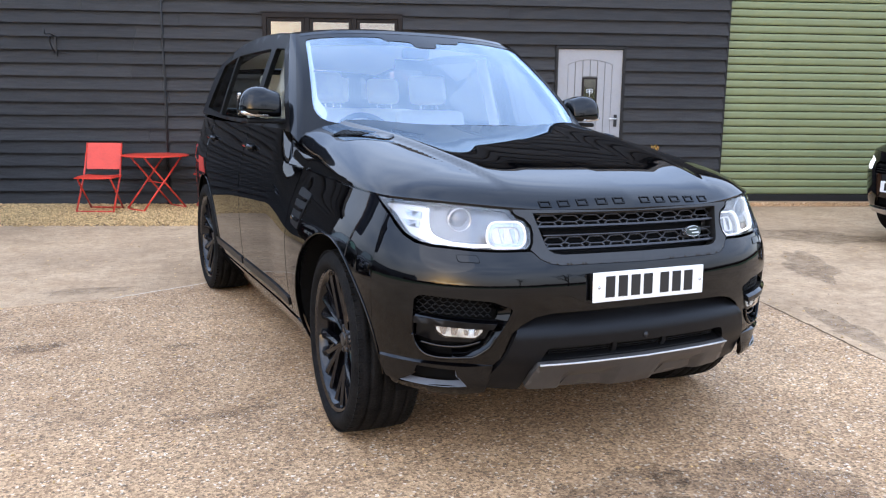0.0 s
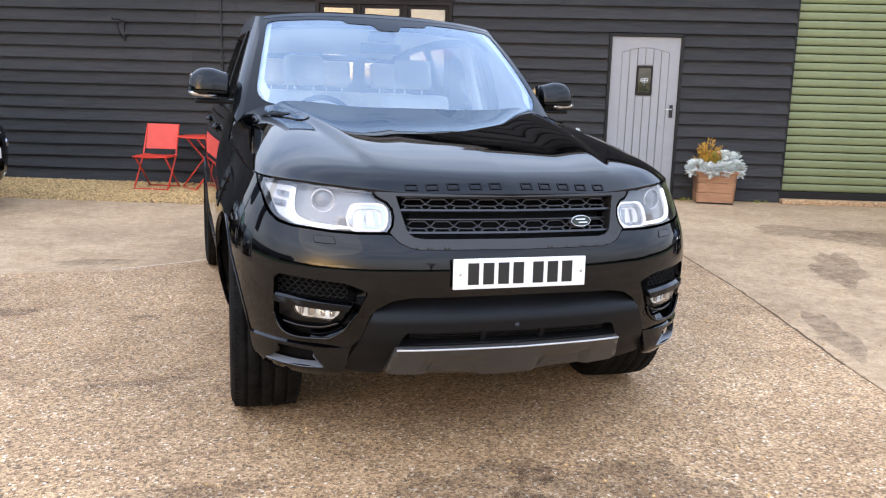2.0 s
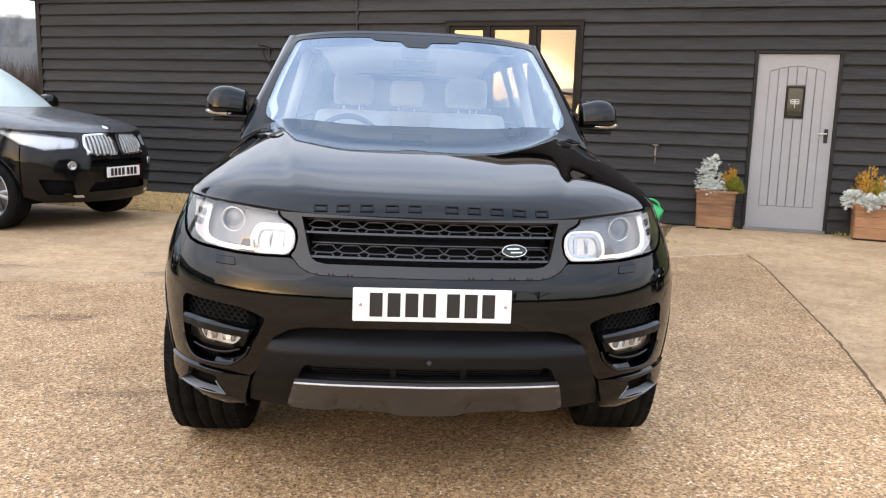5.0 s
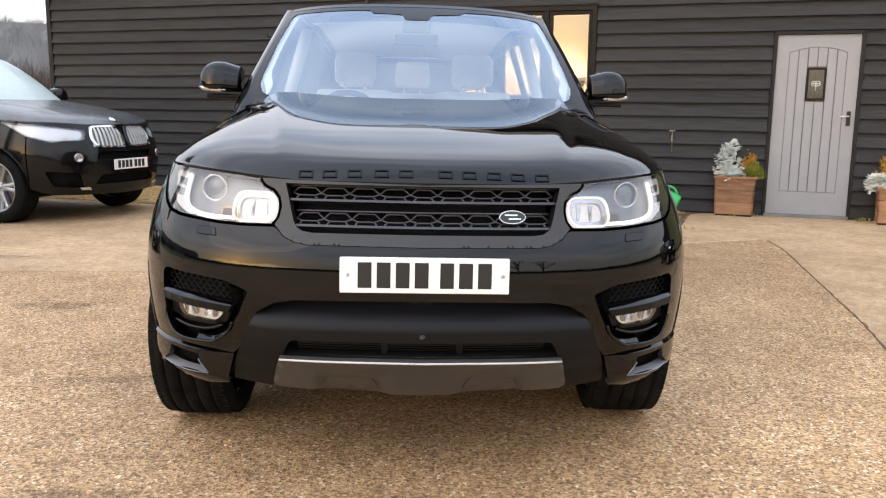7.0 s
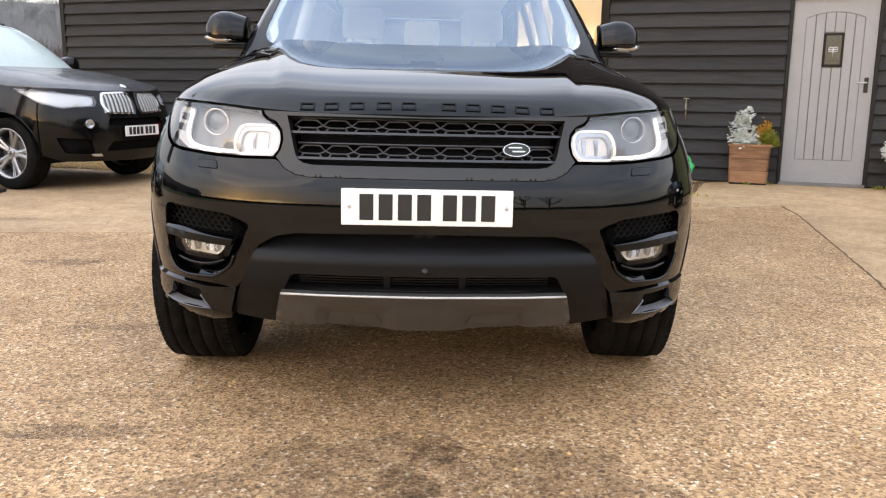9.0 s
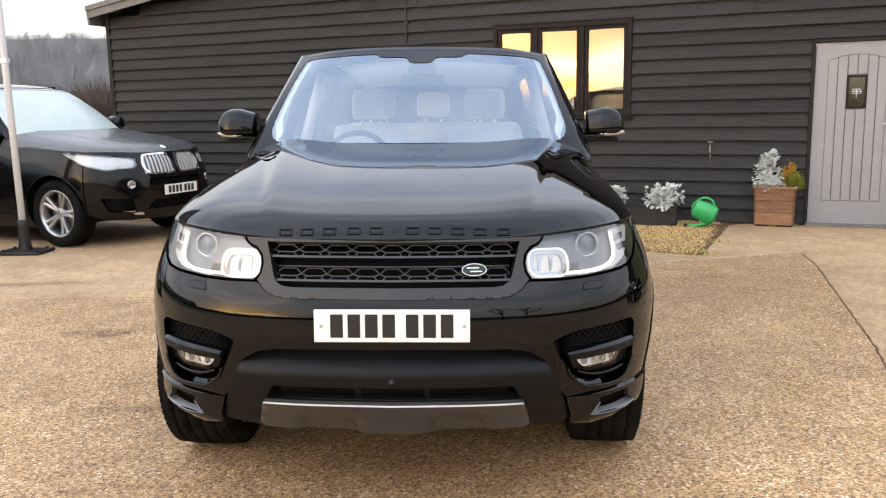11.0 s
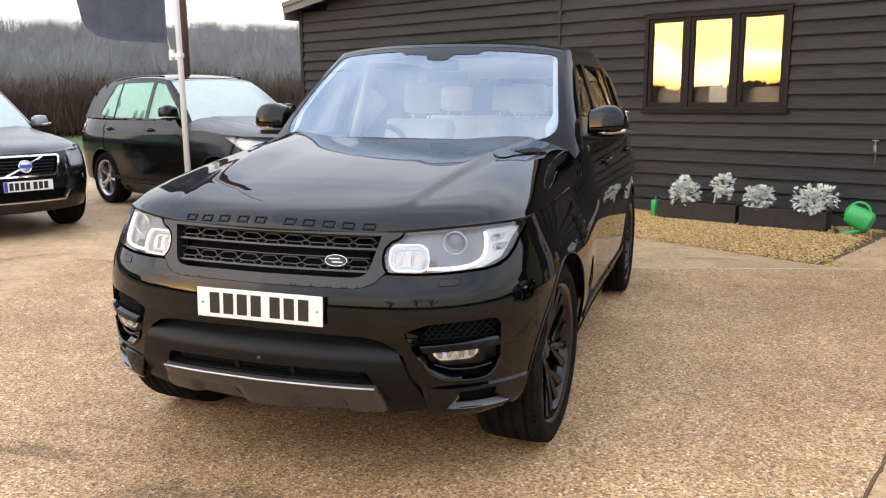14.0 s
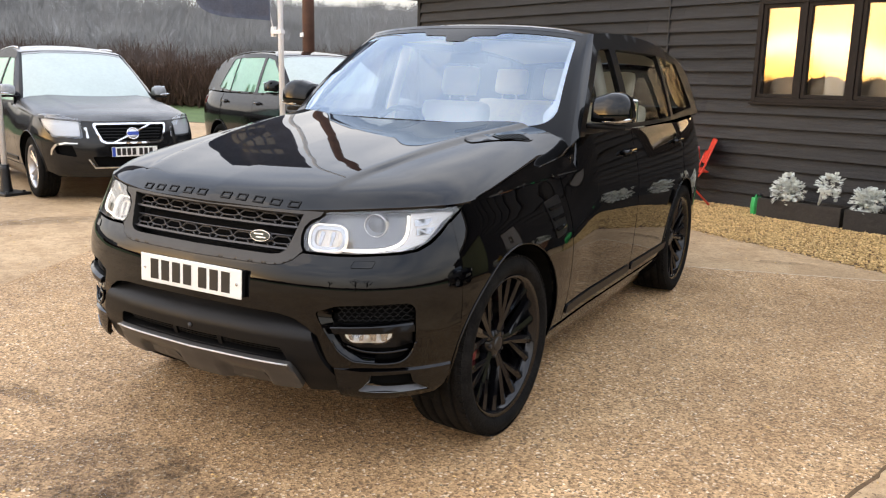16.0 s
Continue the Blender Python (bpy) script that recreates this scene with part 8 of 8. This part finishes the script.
def estate_car():
    car = thing("estate_suv", pose(-3.66, 6.78, 0, 0, 0, 69.5), "dark grey crossover estate with a chrome-framed grille and diagonal bar", "car", "parked cars")
    S = shell_of(contour=[(x * 0.975, y * 0.945) for x, y in ROUND], front=[(0.20, 0.14), (0.30, 0.05), (0.40, 0.015), (0.50, 0.0), (0.64, 0.005), (0.74, 0.025), (0.84, 0.06), (0.92, 0.10), (1.0, 0.16), (1.1, 0.24)], zb0=0.925, zbx=0.03, zby=0.075, hub_f=0.90, hub_r=3.67, rad=0.365, belt=1.085,
                 roof=[(2.1, 1.72), (2.5, 1.80), (2.9, 1.825), (3.4, 1.80), (4.0, 1.72), (4.5, 1.60)], ws=dict(xb=0.81, yb=1.30, cb=0.24, zb=1.09, xt=0.62, yt=2.22, ct=0.08, zt=1.735, zc=0.04, cut=0.25, tail=0.46, glass_tail=0.56, thin=0.06, back=0.08), sz=0.98)
    sx, sy = S.s_x, S.s_y
    car_base(S, car, M_PAINT3, G_GREEN, screen_m=G_MIST, rails=True, roof_m=M_FROST_SHINE, bonnet_m=M_DEW_SHINE, frame_m=M_SATIN, notch=[(0.0, 0.868), (0.635, 0.988), (0.0, 0.983)], lining=M_DASH, dense_step=0.04)
    dark_cabin(S, car)
    gr = [(sx(0.31), 0.675), (sx(0.36), 0.70), (sx(0.44), 0.88), (sx(0.43), 0.905), (0, 0.908)]
    half = [(0, 0.672)] + gr
    grill = rounded(half + [(-a, b) for a, b in half[1:-1][::-1]], 0.015)
    gi = [(u * 0.93, 0.79 + (v - 0.79) * 0.83) for u, v in grill]
    lamp = rounded([(sx(0.535), 0.735), (sx(0.80), 0.742), (sy(0.46), 0.86), (sy(0.64), 0.994), (sx(0.78), 1.000), (sx(0.565), 0.945)], 0.04)
    pos = rounded([(sx(0.475), 0.74), (sx(0.505), 0.74), (sx(0.535), 0.86), (sx(0.505), 0.87)], 0.01)
    intake = rounded([(sx(-0.40), 0.42), (sx(0.40), 0.42), (sx(0.45), 0.53), (sx(-0.45), 0.53)], 0.02)
    foglow = rounded([(sx(0.60), 0.53), (sx(0.78), 0.56), (sx(0.80), 0.66), (sx(0.64), 0.66)], 0.02)
    plain_face(S, car, M_PAINT3, [grill, lamp, pos, intake, foglow])
    lamps(S, car, lamp)
    W = S.wrap
    g = panel("grille_frame", grill, W, M_CHROME, car, [gi], step=0.04, thick=0.05, lift=0.008, label="chrome grille frame")
    for k in range(6):
        z = 0.71 + 0.034 * k
        hw = 0.31 + 0.5 * (z - 0.70)
        panel("grille_slat", [(sx(-hw), z), (sx(hw), z), (sx(hw), z + 0.012), (sx(-hw), z + 0.012)], W, M_SATIN, g, step=0.08, thick=0.02, lift=-0.02)
    panel("diagonal_bar", [(sx(-0.24), 0.69), (sx(-0.20), 0.69), (sx(0.26), 0.895), (sx(0.22), 0.895)], W, M_CHROME, g, step=0.05, thick=0.01, lift=0.012)
    pm = Matrix.Translation(Vector(W(0, 0.79)) + Vector((0, -0.012, 0))) @ Vector((0, -1, 0.25)).normalized().to_track_quat("Z", "Y").to_matrix().to_4x4()
    part("badge_ring", lathed([(-0.01, 0.072), (0.008, 0.070), (0.010, 0.060), (0.004, 0.056)], 32, "z", pm, close=False), M_CHROME, g)
    part("badge_face", lathed([(0.003, 0.058), (0.005, 0.05), (0.006, 0.0)], 28, "z", pm, close=False), M_SILV, g)
    part("badge_band", boxed(-0.066, 0.066, -0.020, 0.020, 0.006, 0.011, 0.002, m=pm), M_BLUE, g)
    for sg in (1, -1):
        Wm = mirrored(S.wrap, sg)
        fl = dict(flip=sg < 0)
        panel("position_light", pos, Wm, M_SILV, car, step=0.05, lift=-0.008, **fl)
        tr = [(sx(0.585), 0.685), (sx(0.595), 0.674), (sx(0.70), 0.676), (sx(0.775), 0.652), (sx(0.805), 0.60), (sx(0.815), 0.548), (sx(0.826), 0.548), (sx(0.818), 0.61), (sx(0.788), 0.668), (sx(0.71), 0.694)]
        panel("running_light_trim", tr, Wm, M_CHROME, car, step=0.03, thick=0.02, lift=0.006, **fl)
        lip = [(sx(0.415), 0.402), (sx(0.435), 0.402), (sx(0.495), 0.50), (sx(0.482), 0.505)]
        panel("silver_lip", lip, Wm, M_SILV, car, step=0.03, thick=0.02, lift=0.010, **fl)
        door_mirror(S, car, M_FROST_SHINE, sg, y=1.70, z=1.19, x=0.885, strip=M_SILV, size=0.82)
        for y in (S.hub_f, S.hub_r):
            car_wheel(car, sg * 0.79, y, 0.365, sg, M_ALLOY, "five", 0.24)
    panel("silver_lip_bar", [(sx(-0.435), 0.398), (sx(0.435), 0.398), (sx(0.44), 0.412), (sx(-0.44), 0.412)], W, M_SILV, car, step=0.06, thick=0.02, lift=0.010)
    number_plate(car, Matrix.Translation((0, -0.012, 0.585)), "XXXX XXX", blue=True)
    return car


def fourth_car():
    car = thing("compact_suv", pose(7.40, 5.50, 0, 0, 0, -100), "black compact SUV with white running lights by the green shutter", "car", "parked cars")
    S = shell_of(contour=[(x * 0.96, y * 0.90) for x, y in ROUND], zb0=0.93, zbx=0.03, zby=0.06, hub_f=0.85, hub_r=3.50, rad=0.36, belt=1.05, roof=[(2.0, 1.56), (2.4, 1.61), (2.9, 1.61), (3.4, 1.58), (3.9, 1.52), (4.4, 1.45)],
                 ws=dict(xb=0.78, yb=1.28, cb=0.22, zb=1.09, xt=0.61, yt=2.1, ct=0.08, zt=1.57, zc=0.035), sz=0.9)
    sx, sy = S.s_x, S.s_y
    car_base(S, car, M_PAINT, G_SIDE, lining=M_DASH, dense_step=0.05)
    dark_cabin(S, car)
    grill = rounded([(sx(-0.45), 0.72), (sx(0.45), 0.72), (sx(0.47), 0.84), (sx(-0.47), 0.84)], 0.03)
    lamp = rounded([(sx(0.52), 0.75), (sx(0.74), 0.73), (sy(0.38), 0.80), (sy(0.55), 0.90), (sx(0.75), 0.90), (sx(0.55), 0.85)], 0.02)
    intake = rounded([(sx(-0.50), 0.38), (sx(0.50), 0.38), (sx(0.42), 0.48), (sx(-0.42), 0.48)], 0.03)
    plain_face(S, car, M_PAINT, [grill, lamp, intake], step=0.06)
    lamps(S, car, lamp, lit=True)
    for k in range(4):
        z = 0.735 + 0.026 * k
        panel("grille_slat", [(sx(-0.45), z), (sx(0.45), z), (sx(0.45), z + 0.01), (sx(-0.45), z + 0.01)], S.wrap, M_SATIN, car, step=0.1, thick=0.02, lift=-0.01)
    panel("silver_lip", [(sx(-0.72), 0.31), (sx(0.72), 0.31), (sx(0.70), 0.36), (sx(-0.70), 0.36)], S.wrap, M_SILV, car, step=0.08, thick=0.02, lift=0.012)
    for sg in (1, -1):
        panel("running_light", rounded([(sx(0.70), 0.76), (sx(0.78), 0.76), (sy(0.42), 0.88), (sx(0.79), 0.885)], 0.01), mirrored(S.wrap, sg), M_DRL, car, step=0.04, lift=-0.006, flip=sg < 0)
        door_mirror(S, car, M_PAINT, sg, y=1.65, z=1.14, x=0.87)
        for y in (S.hub_f, S.hub_r):
            car_wheel(car, sg * 0.77, y, 0.36, sg, M_ALLOY, "five", 0.235)
    number_plate(car, Matrix.Translation((0, -0.010, 0.60)), "XXXX XXX")
    return car


second_suv()
estate_car()
fourth_car()


# ---- hedges, woods and trees round the yard ----
def twig_mass(bm, rng, x, y, z, h, r, n, blade=0.03):
    """Many thin upright twigs: the look of a bare hedge or thicket."""
    for _ in range(n):
        a, q = rng.uniform(0, 6.283), r * math.sqrt(rng.random())
        bx, by, bz = x + q * math.cos(a), y + q * math.sin(a), z + h * rng.uniform(0, 0.55)
        ln = h * rng.uniform(0.25, 0.5)
        dx, dy = rng.gauss(0, 0.35) * ln, rng.gauss(0, 0.35) * ln
        t = rng.uniform(0, 3.14)
        wx, wy = blade * math.cos(t), blade * math.sin(t)
        bm.faces.new([bm.verts.new(p) for p in ((bx - wx, by - wy, bz), (bx + wx, by + wy, bz), (bx + dx, by + dy, bz + ln))])


def hedge():
    bm = bmesh.new()
    rng = random.Random(8)
    for k in range(900):
        t = rng.random()
        x, y = -52 + 62 * t + rng.gauss(0, 1.0), 25 + 14 * t + rng.gauss(0, 1.3)
        twig_mass(bm, rng, x, y, -0.06, rng.uniform(1.4, 2.7), 0.8, 110, 0.02)
    return bm


tagged(part("hedge", hedge(), M_HEDGE), "tangled brown bare winter hedge beyond the grass", "hedge", kind="stuff")


def hedge_bank():
    bm = bmesh.new()
    n = 90

    def at(i, j):
        x, y = -56 + 70 * i, 25.2 + 15.5 * i
        h = 1.5 + 0.35 * math.sin(i * 40) + 0.25 * math.sin(i * 93)
        return Vector((x - 0.4 * math.sin(3.14 * j), y + (j - 0.5) * 2.4, -0.06 + h * math.sin(3.14 * j) ** 0.6))
    grid(bm, at, n, 8)
    return bm


tagged(part("hedge_bank", hedge_bank(), M_HEDGE), "dense brown bramble core of the hedge", "hedge", kind="structure")


def hill():
    def at(i, j):
        a = radians(95 + 105 * i)
        d = 130 + 190 * j
        h = (26.0 + 3.0 * math.sin(i * 11) + 1.5 * math.sin(i * 23) + 0.5 * math.sin(i * 67)) * smoothstep(0.05, 1.0, j)
        return Vector((d * math.cos(a), d * math.sin(a), -0.2 + h))
    return gridded(at, 240, 14)


tagged(part("backdrop_hill", hill(), M_HILL), "distant grey-brown wooded hillside, haze put into its pale colour", "hill", kind="structure")


def bare_tree_far(bm, rng, x, y, z, h):
    """A leafless tree: trunk, limbs and a fan of fine twigs."""
    t = rng.uniform(0, 3.14)
    w_ = 0.02 * h
    for k in range(2):
        c, s = math.cos(t + 1.57 * k) * w_, math.sin(t + 1.57 * k) * w_
        bm.faces.new([bm.verts.new(p) for p in ((x - c, y - s, z), (x + c, y + s, z), (x + c * 0.3, y + s * 0.3, z + h * 0.7), (x - c * 0.3, y - s * 0.3, z + h * 0.7))])
    r = h * rng.uniform(0.22, 0.34)
    for _ in range(135):
        a, e = rng.uniform(0, 6.283), rng.uniform(0.1, 1.5)
        bz = z + h * rng.uniform(0.30, 0.62)
        ln = h * rng.uniform(0.16, 0.36)
        q = r * rng.uniform(0, 0.7)
        bx, by = x + q * math.cos(a), y + q * math.sin(a)
        dx, dy, dz = math.cos(a) * math.cos(e) * ln, math.sin(a) * math.cos(e) * ln, math.sin(e) * ln
        m_ = rng.uniform(0, 3.14)
        wx, wy = 0.0033 * h * math.cos(m_), 0.0033 * h * math.sin(m_)
        bm.faces.new([bm.verts.new(p) for p in ((bx - wx, by - wy, bz), (bx + wx, by + wy, bz), (bx + dx, by + dy, bz + dz))])


def woods(n, a0, a1, d0, d1, h0, h1, seed, slope):
    bm = bmesh.new()
    rng = random.Random(seed)
    for _ in range(n):
        i = rng.random()
        a, j = radians(a0 + (a1 - a0) * i), rng.random()
        d = d0 + (d1 - d0) * j
        z = (19.5 * smoothstep(0.05, 1.0, (d - 130) / 190) - 0.3) if slope else -0.1
        bare_tree_far(bm, rng, d * math.cos(a), d * math.sin(a), z, rng.uniform(h0, h1))
    return bm


tagged(part("woods", woods(4600, 97, 198, 150, 320, 6.5, 13.5, 5, True), M_WOOD1), "bare winter woods on the hill, haze put into their pale colour", "woods", kind="stuff")
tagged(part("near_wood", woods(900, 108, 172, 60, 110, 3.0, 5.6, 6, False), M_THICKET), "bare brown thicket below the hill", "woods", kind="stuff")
tagged(part("rear_trees", woods(1100, 185, 372, 75, 115, 2.6, 4.6, 7, False), M_HEDGE), "line of bare trees on the far side of the yard", "woods", kind="stuff")


def rear_bank():
    rng = random.Random(12)
    hs = [rng.gauss(0, 0.15) for _ in range(1401)]

    def at(i, j):
        a = radians(185 + 187 * i)
        h = 2.75 + 0.3 * math.sin(i * 60) + 0.25 * math.sin(i * 143) + 0.2 * math.sin(i * 331) + hs[int(round(i * 1400))]
        d = 84 + 5 * j
        return Vector((d * math.cos(a), d * math.sin(a), -0.1 + h * math.sin(3.14 * j) ** 0.5))
    return gridded(at, 1400, 6)


tagged(part("rear_hedge", rear_bank(), M_HEDGE), "dark dense hedge line on the far side of the yard", "hedge", kind="structure")


def tree(x, y, h, seed):
    t = thing("bare_tree", pose(x, y, -0.05), "leafless winter tree with forked limbs beyond the yard", "tree", "bare trees")
    rng = random.Random(seed)
    trunk, crown = bmesh.new(), bmesh.new()

    def grow(bm, p, d, ln, r, depth):
        q = p + d * ln
        m_ = (p + q) / 2 + Vector((rng.gauss(0, 0.04), rng.gauss(0, 0.04), 0)) * ln
        tube(bm, [p, m_, q], [r, r * 0.85, r * 0.66], 6 if depth < 3 else 3, caps=False)
        if depth >= 5:
            return
        for _ in range(2 if depth else 4):
            nd = (d + Vector((rng.gauss(0, 0.45), rng.gauss(0, 0.45), rng.uniform(0.0, 0.35)))).normalized()
            grow(crown, q, nd, ln * rng.uniform(0.62, 0.82), r * 0.62, depth + 1)
        if depth >= 1:
            nd = (d + Vector((rng.gauss(0, 0.7), rng.gauss(0, 0.7), 0.1))).normalized()
            grow(crown, m_, nd, ln * 0.5, r * 0.4, depth + 2)
    grow(trunk, Vector((0, 0, 0)), Vector((0.03, 0, 1)).normalized(), h * 0.28, h * 0.022, 0)
    part("trunk", trunk, M_BARK, t)
    part("crown", crown, M_BARK, t)
    return t


for x, y, h, s in ((9.5, -17.5, 7.0, 1), (15, -22, 8, 2), (4.5, -27, 7, 5)):
    tree(x, y, h, s)
